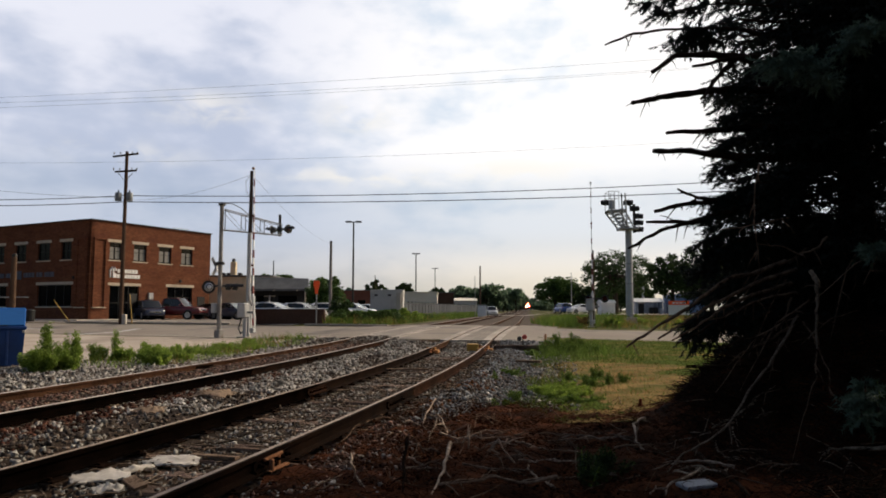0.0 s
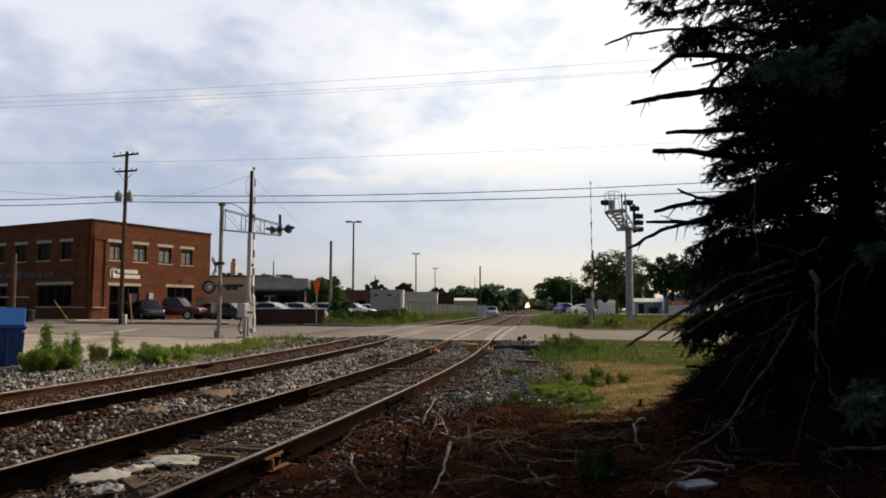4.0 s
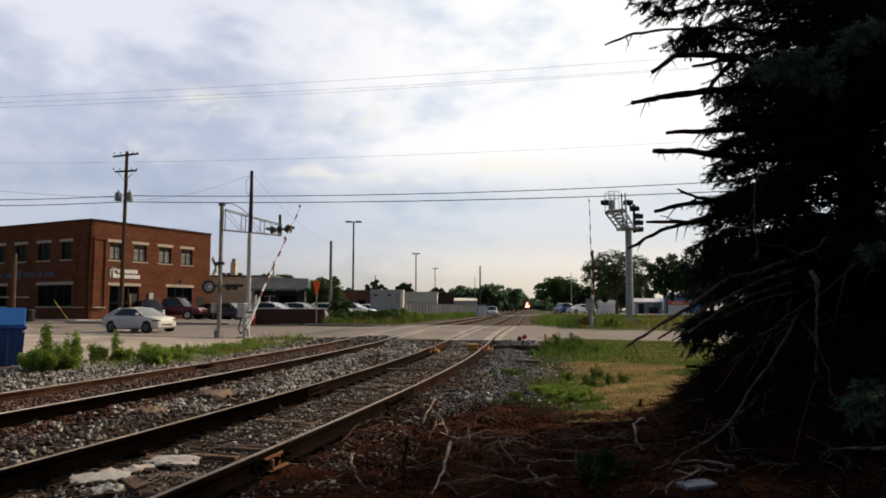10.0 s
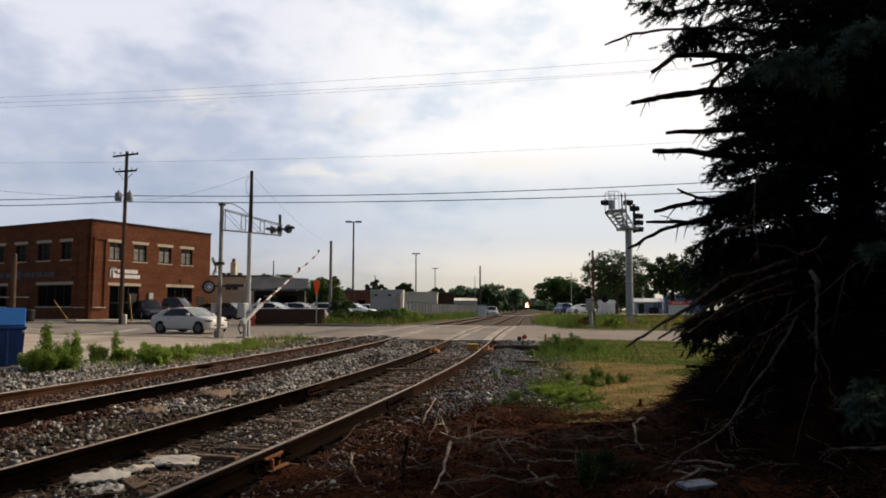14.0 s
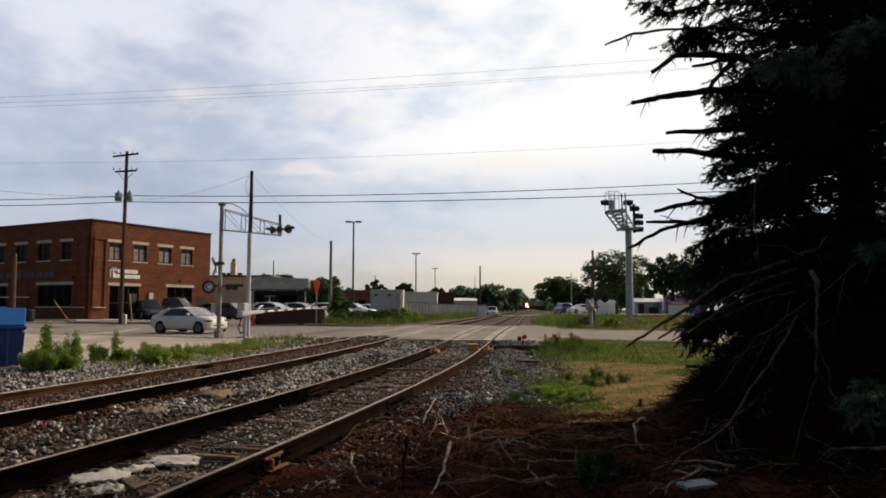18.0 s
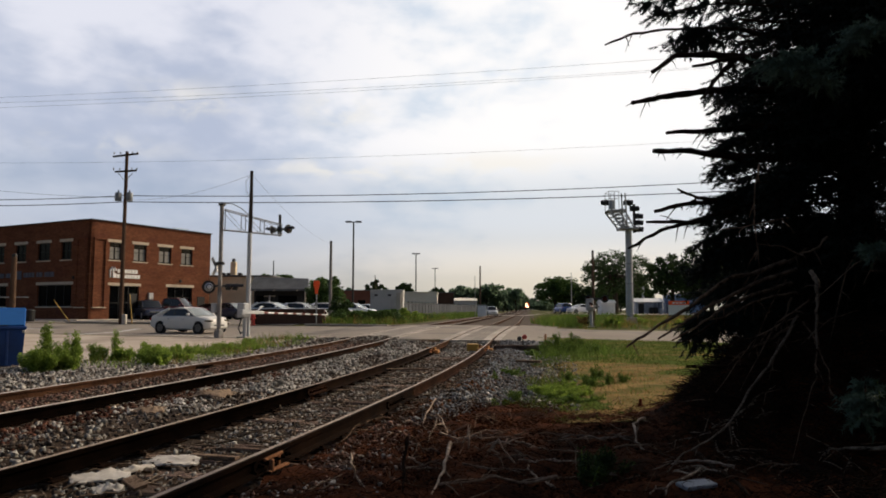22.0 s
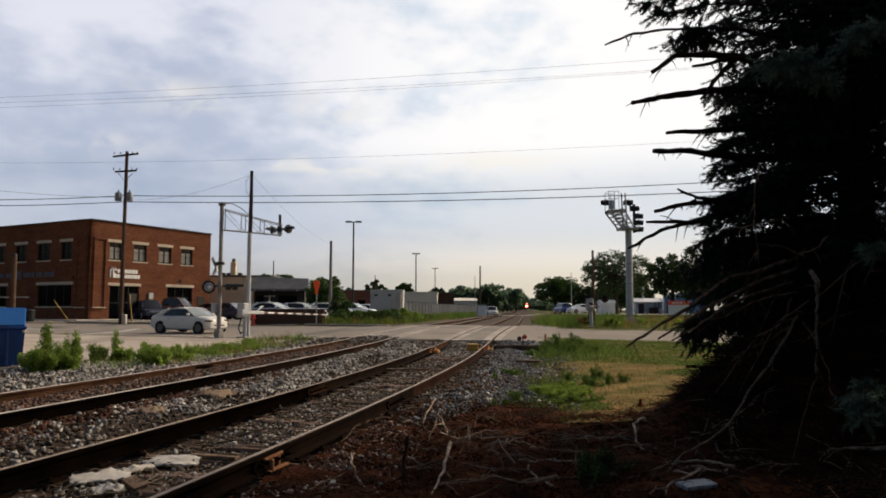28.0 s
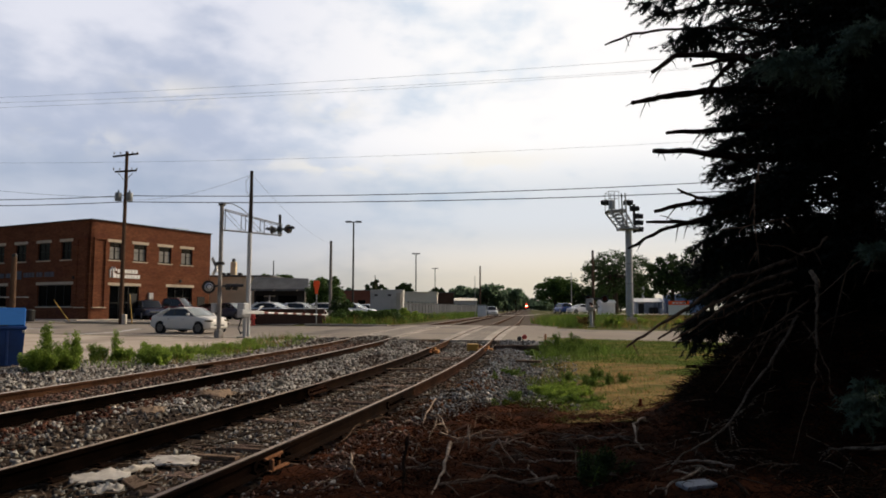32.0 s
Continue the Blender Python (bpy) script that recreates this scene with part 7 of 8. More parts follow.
def stones(name, n, seed, pick, size, height, material, label, keep=None):
    """Loose angular stones, too many to count, as one mesh."""
    rg = np.random.default_rng(seed)
    x, y = pick(rg, n)
    if keep is not None:
        k = keep(x, y)
        x, y = x[k], y[k]
    n = len(x)
    sc = rg.lognormal(-0.1, 0.22, (n, 1)) * size * rg.uniform(0.4, 1.25, (n, 3))
    q = rg.normal(size=(n, 4))
    q /= np.linalg.norm(q, axis=1)[:, None]
    w, a, b, c = q.T
    R = np.stack([np.stack([1 - 2 * (b * b + c * c), 2 * (a * b - c * w), 2 * (a * c + b * w)], 1),
                  np.stack([2 * (a * b + c * w), 1 - 2 * (a * a + c * c), 2 * (b * c - a * w)], 1),
                  np.stack([2 * (a * c - b * w), 2 * (b * c + a * w), 1 - 2 * (a * a + b * b)], 1)], 1)
    v = ICO_V[None] * (1 + rg.normal(0, 0.33, (n, 12, 1))) * sc[:, None, :]
    v = np.einsum("nij,nkj->nki", R, v)
    z = height(x, y) + sc.mean(1) * 0.25
    v += np.stack([x, y, z], 1)[:, None, :]
    f = (np.arange(n)[:, None, None] * 12 + ICO_F[None]).reshape(-1, 3)
    ob = new(name, quick_mesh(name, v.reshape(-1, 3), f, material))
    return tagged(ob, label, "ballast", "", "stuff")


def along(y0, y1, o0, o1):
    def pick(rg, n):
        y = rg.uniform(y0, y1, n)
        return track_x(y) + rg.uniform(o0, o1, n), y
    return pick


def clear_of_rails(x, y):
    o = x - track_x(y)
    k = np.ones(len(x), bool)
    for c in (-0.7535, 0.7535, -SPACING - 0.7535, -SPACING + 0.7535):
        k &= np.abs(o - c) > 0.10
    return k & (y < np.where(o < -2.3, 28.3, 25.5)) & (o > -9.3 + 2.6 * ease(20, 27, y))


LB = "loose grey and buff ballast stones"
def thin(x, y):
    """Pale stones lie in drifts, with bare dirt between."""
    g = np.random.default_rng(len(x))
    f = np.array([noise.noise(Vector((a * 0.9, b * 0.9, 2.0))) + 0.5 * noise.noise(Vector((a * 2.6, b * 2.6, 6.0))) for a, b in zip(x, y)])
    return clear_of_rails(x, y) & (f + g.normal(0, 0.22, len(x)) > -0.22)


def thin_between(x, y):
    """Few clean stones lie inside the far track, which is choked with dirt."""
    g = np.random.default_rng(len(x) + 1)
    inside = (np.abs(x - track_x(y) + SPACING) < 0.72) & (y < 26)
    return thin(x, y) & (~inside | (g.random(len(x)) < 0.10))


PALE_STONE = surface("dusty_pale_gravel", (0.17, 0.155, 0.135), (0.48, 0.445, 0.395), 0.9, 0, 3, 40, 0.3, vary=0.5, island=True)
stones("ballast_stones", 6000, 60, along(8.0, 24, -9.2, -SPACING - 1.2), 0.036, bed_z, PALE_STONE, "dusty pale gravel on the shoulder", clear_of_rails)
stones("ballast_stones", 4600, 58, along(9.0, 26, -3.0, -1.0), 0.034, bed_z, PALE_STONE, LB, thin)
stones("ballast_stones", 1500, 57, along(7.0, 24, -0.68, 0.68), 0.022, bed_z, PALE_STONE, "pale chips and dust between the rails", clear_of_rails)
DB = "dirty brown ballast stones"
for n, seed, pick, size in ((3600, 61, along(2.0, 11, -8.6, -1.0), 0.033), (11000, 62, along(11, 20, -9.2, -1.0), 0.036), (6500, 63, along(20, 29, -9.2, 1.0), 0.040)):
    stones("ballast_stones", n, seed, pick, size, bed_z, STONE, LB, thin_between)
    stones("ballast_stones", int(n * 0.5), seed + 20, pick, size * 0.55, bed_z, STONE, LB, thin_between)
    stones("ballast_stones", max(int(n * 1.3), 8500), seed + 10, pick, size * 0.85, bed_z, DARK_STONE, DB, clear_of_rails)
stones("ballast_stones", 8000, 65, along(8.4, 26, 1.1, 3.2), 0.029, bed_z, BLUE_STONE, "fine blue-grey ballast stones", clear_of_rails)
stones("ballast_stones", 1500, 66, along(8.4, 22, 1.1, 3.2), 0.034, bed_z, STONE, LB, thin)
stones("ballast_stones", 4500, 67, along(8.4, 22, 1.1, 3.2), 0.026, bed_z, DARK_STONE, DB, clear_of_rails)
stones("ballast_stones", 6000, 64, along(2.0, 20, -1.3, 1.0), 0.023, bed_z, STONE, "small stones and dirt between the rails", clear_of_rails)
stones("ballast_stones", 4200, 84, along(3.2, 20, -1.25, 1.2), 0.026, bed_z, DARK_STONE, "dark dirt and chips between the rails", clear_of_rails)


stones("ballast_stones", 500, 68, along(9.0, 20, 2.4, 3.2), 0.028, lambda x, y: land(x, y) + 0.02, STONE, LB, thin)


BROWN_DIRT = surface("brown_dirt_and_chips", (0.045, 0.025, 0.018), (0.20, 0.118, 0.090), 0.95, 0, 3, 40, 0.3, vary=0.6, island=True)


def by_near_rail(rg, n):
    y = rg.uniform(4.4, 8.4, n)
    return track_x(y) + 0.95 + np.abs(rg.normal(0.0, 0.38, n)), y


stones("ballast_stones", 240, 56, by_near_rail, 0.019, litter_z, PALE_STONE, "stray pale stones on the litter beside the rail")
stones("ballast_stones", 800, 55, by_near_rail, 0.022, litter_z, BROWN_DIRT, "stray brown stones on the litter beside the rail")


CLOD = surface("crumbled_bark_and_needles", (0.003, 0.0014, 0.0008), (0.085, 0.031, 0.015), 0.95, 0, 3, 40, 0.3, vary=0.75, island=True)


def in_litter(x, y):
    return (x - track_x(y) > 0.9) & (y < litter_edge(x) - 0.1) & (np.hypot(x - 4.75, (y - 7.7) * 0.85) > 1.6)


def litter_area(rg, n):
    return rg.uniform(-2.0, 6.5, n), 3.0 + 7.0 * rg.random(n) ** 1.1


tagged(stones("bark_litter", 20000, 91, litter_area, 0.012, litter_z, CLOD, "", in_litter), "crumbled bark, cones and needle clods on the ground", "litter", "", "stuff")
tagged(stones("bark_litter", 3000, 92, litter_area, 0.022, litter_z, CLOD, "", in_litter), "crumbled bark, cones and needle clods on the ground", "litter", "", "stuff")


DEAD_LEAF = surface("orange_brown_dead_leaves", (0.03, 0.012, 0.006), (0.20, 0.088, 0.038), 0.95, 0, 3, 40, 0.3, vary=0.6, island=True)


def drift(cx, cy, w):
    return lambda rg, n: (rg.normal(cx, w, n), rg.normal(cy, w * 1.6, n))


for k, (cx, cy, w, n) in enumerate(((0.36, 12.0, 0.17, 560), (-0.15, 9.7, 0.15, 200), (-2.2, 10.9, 0.16, 160), (0.9, 13.6, 0.2, 160))):
    tagged(stones("bark_litter", n, 93 + k, drift(cx, cy, w), 0.024, bed_z, DEAD_LEAF, ""), "small drift of brown bark and dead leaves on the stones", "litter", "", "stuff")


# rust-red bark and rotted tie splinters along the far track's near rail
RED_CHIP = surface("rust_red_rotted_wood", (0.014, 0.007, 0.005), (0.105, 0.047, 0.031), 0.95, 0, 3, 40, 0.3, vary=0.7, island=True)


def by_far_rail(rg, n):
    y = rg.uniform(5.5, 15.5, n)
    return track_x(y) - SPACING + 0.7535 + np.abs(rg.normal(0.12, 0.34, n)) + 0.06, y


tagged(stones("bark_litter", 2600, 97, by_far_rail, 0.030, bed_z, RED_CHIP, "", clear_of_rails), "rust-red bark and rotted wood beside the rail", "litter", "", "stuff")
tagged(stones("bark_litter", 6500, 98, along(5.5, 25, -SPACING - 0.68, -SPACING + 0.68), 0.028, bed_z, BROWN_DIRT, "", clear_of_rails), "brown dirt and rotted wood between the rails", "litter", "", "stuff")


# splinters and bark chips over the ties
rg = np.random.default_rng(88)
n = 2600
yy = rg.uniform(3.3, 19, n)
xx = track_x(yy) + np.where(rg.random(n) < 0.7, rg.uniform(-1.3, 1.3, n), rg.uniform(-6.2, -1.3, n))
ok = clear_of_rails(xx, yy)
xx, yy = xx[ok], yy[ok]
n = len(xx)
aa = rg.uniform(0, 2 * np.pi, n)
ll = rg.uniform(0.03, 0.13, n)
ww = rg.uniform(0.006, 0.016, n)
zz = bed_z(xx, yy) + rg.uniform(0.018, 0.045, n)
d1 = np.stack([np.cos(aa) * ll, np.sin(aa) * ll, rg.normal(0, 0.012, n)], 1)
d2 = np.stack([-np.sin(aa) * ww, np.cos(aa) * ww, rg.normal(0, 0.004, n)], 1)
cc = np.stack([xx, yy, zz], 1)
hh = np.array([0, 0, 0.008])
v = np.stack([cc - d1 - d2, cc + d1 - d2 * 0.4, cc + d1 + d2 * 0.4, cc - d1 + d2, cc - d1 * 0.9 + hh, cc + d1 * 0.9 + hh], 1).reshape(-1, 3)
ff = (np.arange(n)[:, None, None] * 6 + np.array([(0, 1, 5, 4), (3, 4, 5, 2), (0, 3, 2, 1)])[None]).reshape(-1, 4)
CHIP = surface("split_wood_chips", (0.04, 0.026, 0.018), (0.19, 0.14, 0.10), 0.95, 0, 4, 40, 0.0, vary=0.7, island=True)
tagged(new("wood_chips", quick_mesh("wood_chips", v, ff, CHIP)), "grey and brown wood splinters strewn over the ties", "debris", "", "stuff")


# ---- weeds, lawn and verges ----
def blades(name, n, seed, pick, height, width, material, label, ground=land, keep=None, lean=0.35):
    rg = np.random.default_rng(seed)
    x, y = pick(rg, n)
    if keep is not None:
        k = keep(x, y)
        x, y = x[k], y[k]
    n = len(x)
    a = rg.uniform(0, 2 * np.pi, n)
    side = np.stack([np.cos(a), np.sin(a), np.zeros(n)], 1) * width * rg.uniform(0.6, 1.3, (n, 1))
    b = np.stack([x, y, ground(x, y) - 0.02], 1)
    top = b + np.stack([rg.normal(0, lean, n), rg.normal(0, lean, n), np.ones(n)], 1) * height * rg.uniform(0.4, 1.15, (n, 1))
    v = np.stack([b - side, b + side, top], 1).reshape(-1, 3)
    ob = new(name, quick_mesh(name, v, np.arange(3 * n).reshape(n, 3), material))
    return tagged(ob, label, "grass", "", "stuff")


def area(x0, x1, y0, y1):
    return lambda rg, n: (rg.uniform(x0, x1, n), rg.uniform(y0, y1, n))


def patch(x, y, scale, shift):
    return np.array([noise.noise(Vector((a * scale + shift, b * scale, 0))) for a, b in zip(x, y)])


def in_lawn(x, y):
    return (x - track_x(y) > 2.5 + 0.4 * np.sin(y * 1.7)) & (0.423 * x + 0.906 * y < 27.2) & (y > 8.4)


def dryness(x, y):
    """Above nought where the lawn is parched: a patch by the stones, the near end, and a thin streak farther off."""
    x, y = np.atleast_1d(np.asarray(x, float)), np.atleast_1d(np.asarray(y, float))
    n = patch(x, y, 0.9, 3.0) + 0.6 * patch(x, y, 2.6, 9.0)
    one = 1.0 - ((y - 15.6) / 1.8) ** 2 - ((x - 2.8) / 2.0) ** 2
    two = np.minimum(13.3 - y, 0.9) + np.minimum(x - 2.8, 0.3) - 0.1
    three = 0.42 - np.abs(y - 19.4) / 0.9 - np.maximum(4.6 - x, 0)
    return np.maximum(np.maximum(one, two), three) + 0.8 * n


def lawn_edge(x, y):
    return x - float(track_x(y)) > 2.9 + 0.5 * noise.noise(Vector((x * 0.8, y * 0.8, 4))) and 0.423 * x + 0.906 * y < 27.2


THATCH = surface("parched_lawn_thatch", (0.115, 0.072, 0.028), (0.28, 0.182, 0.070), 0.95, 0, 2.2, 22, 0.5, dirt=(0.070, 0.078, 0.018), dirt_amount=0.65, dirt_scale=1.6)
sheet("lawn", steps((0, 30, 0.2)), steps((8.25, 29, 0.2)), 0.02, LAWN, "patchy green mown grass beside the tracks", "lawn", rough=0.03, keep=lawn_edge)
sheet("parched_lawn", steps((0, 12, 0.12)), steps((8.25, 21, 0.12)), 0.028, THATCH, "parched tan patches in the mown grass", "lawn", rough=0.03,
      keep=lambda x, y: lawn_edge(x, y) and dryness(x, y)[0] > 0)
blades("lawn_grass", 110000, 71, area(0.8, 15, 8.4, 28), 0.11, 0.010, LAWN_BLADE, "short green lawn grass", keep=lambda x, y: in_lawn(x, y) & (dryness(x, y) < 0.1), lean=0.6)
blades("lawn_grass", 8000, 70, area(1.5, 9, 9, 21), 0.11, 0.009, GRASS_GREEN, "short green grass left in the parched patches", keep=lambda x, y: in_lawn(x, y) & (dryness(x, y) > 0.1), lean=0.6)
blades("dry_grass", 40000, 72, area(1.5, 12, 9, 21), 0.09, 0.008, GRASS_DRY, "short dry straw-coloured grass", keep=lambda x, y: in_lawn(x, y) & (dryness(x, y) > -0.1), lean=0.8)
blades("edge_weeds", 2600, 59, area(1.0, 5, 17, 25), 0.34, 0.013, GRASS_GREEN, "rank green grass by the rubble", keep=lambda x, y: (x - track_x(y) > 2.2) & (y + 0.5 * x > 20.2) & (patch(x, y, 0.8, 6.0) > -0.15))


def right_verge(x, y):
    q = 0.423 * x + 0.906 * y
    return (x - track_x(y) > 2.4 + 1.3 * patch(x, y, 0.35, 7.0) + 0.6 * patch(x, y, 2.1, 3.0)) & (q > 37.7 + 0.4 * patch(x, y, 1.3, 5.0))


def left_verge(x, y):
    o = x - track_x(y)
    q = 0.423 * x + 0.906 * y
    return (o > -14.0 + 0.03 * (y - 45)) & (o < -7.4) & (q > 37.7) & (x > -0.167 * y)


blades("verge_grass", 16000, 73, area(3, 34, 38, 80), 0.28, 0.018, GRASS_GREEN, "long green verge grass beyond the road", keep=right_verge)
blades("verge_grass", 7000, 74, area(3, 34, 38, 80), 0.32, 0.016, GRASS_DRY, "dry seeding verge grass beyond the road", keep=lambda x, y: right_verge(x, y) & (patch(x, y, 0.12, 8.0) > -0.1))
blades("verge_weeds", 9000, 69, area(3, 16, 41, 62), 0.78, 0.022, GRASS_GREEN, "tall green grass beside the line", keep=lambda x, y: right_verge(x, y) & (x < 4.2 + 0.16 * y + 2 * patch(x, y, 0.3, 5.0)))
blades("verge_weeds", 3500, 68, area(3, 20, 40, 66), 0.66, 0.016, GRASS_DRY, "tall dry grass beside the line", keep=lambda x, y: right_verge(x, y) & (patch(x, y, 0.2, 2.0) > 0.0))
blades("verge_weeds", 15000, 75, area(-14, 1, 42, 78), 0.60, 0.03, GRASS_GREEN, "tall green weeds along the fence", keep=left_verge)
blades("verge_weeds", 4000, 76, area(-14, 1, 42, 78), 0.62, 0.02, GRASS_DRY, "dry stalks along the fence", keep=left_verge)
blades("verge_weeds", 9000, 77, area(-6, 8, 78, 140), 0.7, 0.05, GRASS_GREEN, "tall green weeds along the fence", keep=lambda x, y: (x - track_x(y) < -6.6) & (x - track_x(y) > -10))
blades("edge_weeds", 9000, 86, area(-14, -2, 14, 29), 0.34, 0.012, GRASS_GREEN, "rank green grass along the shoulder",
       ground=bed_z, keep=lambda x, y: (np.abs(x - track_x(y) + 7.25) < 0.95) & (patch(x, y, 0.5, 4.0) > -0.2) & (y > 16) & (y < 27.5))
blades("edge_weeds", 13000, 78, area(-14, -2, 13, 33), 0.26, 0.012, LEAF_WEED, "low weeds at the ballast edge",
       ground=bed_z, keep=lambda x, y: (np.abs(x - track_x(y) + 7.1) < 1.15) & (patch(x, y, 0.6, 1.0) > -0.15) & (y > 15.5) & (y < 28))
blades("edge_weeds", 6000, 87, area(-14, -2, 16, 28), 0.26, 0.010, GRASS_DRY, "dry stalks along the shoulder",
       ground=bed_z, keep=lambda x, y: (np.abs(x - track_x(y) + 7.1) < 1.15) & (patch(x, y, 0.5, 7.0) > -0.1) & (y < 27.5))
blades("edge_weeds", 900, 79, area(0, 4, 9, 14), 0.12, 0.008, GRASS_GREEN, "low weeds in the stones", keep=lambda x, y: (x - track_x(y) > 1.8) & (patch(x, y, 0.9, 1.0) > 0.0))


def weed(x, y, h, spread, seed, label, stems=9, leaf=0.026, material=None, ground=gz):
    """A leafy weed: several stems, leaves along each."""
    rr = random.Random(seed)
    z = float(ground(x, y))
    w = thing("weed_plant", (x, y, z), label, "weed", "weeds")
    st = Shape()
    rg = np.random.default_rng(seed)
    cs = []
    for k in range(stems):
        a = rr.uniform(0, 2 * math.pi)
        r = spread * rr.uniform(0.15, 1.0)
        hh = h * rr.uniform(0.5, 1.0) * (1.1 - 0.4 * r / spread)
        pts = [Vector((math.cos(a) * r * 0.3, math.sin(a) * r * 0.3, -0.02)), Vector((math.cos(a) * r * 0.7, math.sin(a) * r * 0.7, hh * 0.5)), Vector((math.cos(a) * r, math.sin(a) * r, hh))]
        st.tube(pts, [0.008, 0.006, 0.003], 4, cap=False)
        for j in range(22):
            t = rr.uniform(0.05, 1.0)
            cs.append(tuple(pts[0].lerp(pts[1], t * 2) if t < 0.5 else pts[1].lerp(pts[2], t * 2 - 1)))
    v, f = leaf_cloud(rg, np.array(cs), np.full(len(cs), leaf * 2.8), 8, leaf, 0.7, 0.3)
    part("stem", st, LEAF_WEED, w)
    part("leaves", quick_mesh("leaves", v, f, material or LEAF_WEED), None, w, "fresh green leaves")
    return w


WL = "bushy green weed growing at the ballast edge"
for k, (x, y, h, sp, n) in enumerate(((-8.15, 14.5, 0.60, 0.40, 18), (-7.75, 14.9, 0.62, 0.36, 16), (-7.3, 18.2, 0.48, 0.36, 14), (-6.75, 16.7, 0.48, 0.34, 14), (-6.4, 16.5, 0.40, 0.26, 10), (-8.35, 15.2, 0.98, 0.24, 20), (-7.85, 15.3, 1.0, 0.20, 16), (-8.75, 15.4, 0.42, 0.35, 12), (-8.05, 14.9, 0.40, 0.5, 16), (-8.35, 17.4, 0.45, 0.40, 14), (-7.95, 17.5, 0.85, 0.14, 7), (-7.7, 17.3, 0.50, 0.22, 9),
                                      (-8.2, 18.9, 0.40, 0.35, 12), (-7.8, 18.9, 0.46, 0.35, 12), (-6.9, 17.7, 0.34, 0.42, 14), (-6.6, 18.1, 0.30, 0.35, 10), (-6.85, 19.8, 0.28, 0.4, 10), (-7.3, 20.3, 0.34, 0.35, 9), (-6.6, 21.8, 0.26, 0.4, 9), (-6.4, 29.6, 0.42, 0.35, 10))):
    weed(x, y, h, sp, 200 + k, WL, n, 0.03, ground=bed_z)
rr = random.Random(9)
for k in range(14):
    y = rr.uniform(17.5, 26.5)
    weed(float(track_x(y)) - 7.1 + rr.uniform(-0.8, 0.9), y, rr.uniform(0.16, 0.34), rr.uniform(0.25, 0.45), 500 + k, WL, 10, ground=bed_z)
for k in range(30):
    y = rr.uniform(46, 76)
    o = rr.uniform(-12.5, -8.0)
    x = float(track_x(y)) + o
    if x < -0.158 * y:
        continue
    leafy_tree(x, y, gz(x, y) + rr.uniform(0.5, 1.15), rr.uniform(0.6, 1.2), 560 + k, "tall green weeds growing along the fence", 0.02, 0.0, 16, 60, 0.07, LEAF_BUSH if k % 3 else LEAF_WEED, "verge bushes", name="bush")
for k in range(10):
    y = rr.uniform(40, 60)
    x = float(track_x(y)) + rr.uniform(2.8, 13)
    if right_verge(np.array([x]), np.array([y]))[0]:
        leafy_tree(x, y, gz(x, y) + rr.uniform(0.4, 0.95), rr.uniform(0.5, 1.0), 600 + k, "low green weeds on the far verge", 0.02, 0.0, 12, 50, 0.06, LEAF_WEED if k % 3 else GRASS_DRY, "verge bushes", name="bush")
for k, (x, y, h, sp, n) in enumerate(((3.2, 21.9, 0.42, 0.42, 14), (3.75, 21.4, 0.45, 0.40, 14), (4.35, 22.0, 0.40, 0.32, 10), (4.0, 20.9, 0.28, 0.5, 12), (3.45, 22.0, 0.62, 0.28, 12), (3.95, 21.9, 0.70, 0.22, 11), (4.12, 21.7, 0.62, 0.2, 9), (3.1, 21.3, 0.32, 0.4, 11), (3.6, 20.8, 0.32, 0.45, 12), (3.0, 20.2, 0.24, 0.45, 10), (4.5, 21.3, 0.28, 0.4, 9), (2.6, 20.9, 0.25, 0.3, 8))):
    weed(x, y, h, sp, 230 + k, "dark green thistle-like weed near the crossing", n, 0.026, GRASS_GREEN)
for k, (x, y, h, sp, n) in enumerate(((1.65, 11.7, 0.16, 0.34, 16), (2.0, 11.7, 0.17, 0.36, 16), (1.75, 11.0, 0.14, 0.36, 16), (2.1, 10.9, 0.13, 0.36, 12))):
    weed(x, y, h, sp, 250 + k, "low yellow-green weed at the litter's edge", n, 0.02)
for k, (x, y, h, sp, n) in enumerate(((2.25, 13.2, 0.26, 0.16, 5), (2.7, 13.0, 0.32, 0.12, 4), (2.95, 13.7, 0.28, 0.12, 4), (2.5, 12.0, 0.20, 0.2, 5), (3.15, 12.7, 0.18, 0.14, 4), (2.4, 12.4, 0.2, 0.2, 5), (2.8, 12.3, 0.3, 0.08, 3), (2.0, 10.2, 0.14, 0.3, 7), (1.7, 10.2, 0.12, 0.3, 7), (0.95, 13.4, 0.22, 0.25, 6), (1.1, 11.0, 0.2, 0.2, 5), (1.4, 14.6, 0.25, 0.3, 7), (0.8, 9.9, 0.2, 0.2, 5))):
    weed(x, y, h, sp, 290 + k, "dark green weed among the stones", n, 0.02, GRASS_GREEN)
for k, (x, y, h, sp, n) in enumerate(((1.05, 5.4, 0.26, 0.16, 9), (1.3, 5.7, 0.2, 0.2, 8), (3.6, 5.9, 0.35, 0.2, 8))):
    weed(x, y, h, sp, 270 + k, "dark green seedling in the litter", n, 0.018, LEAF_DARK, lambda a, b: litter_z(a, b))


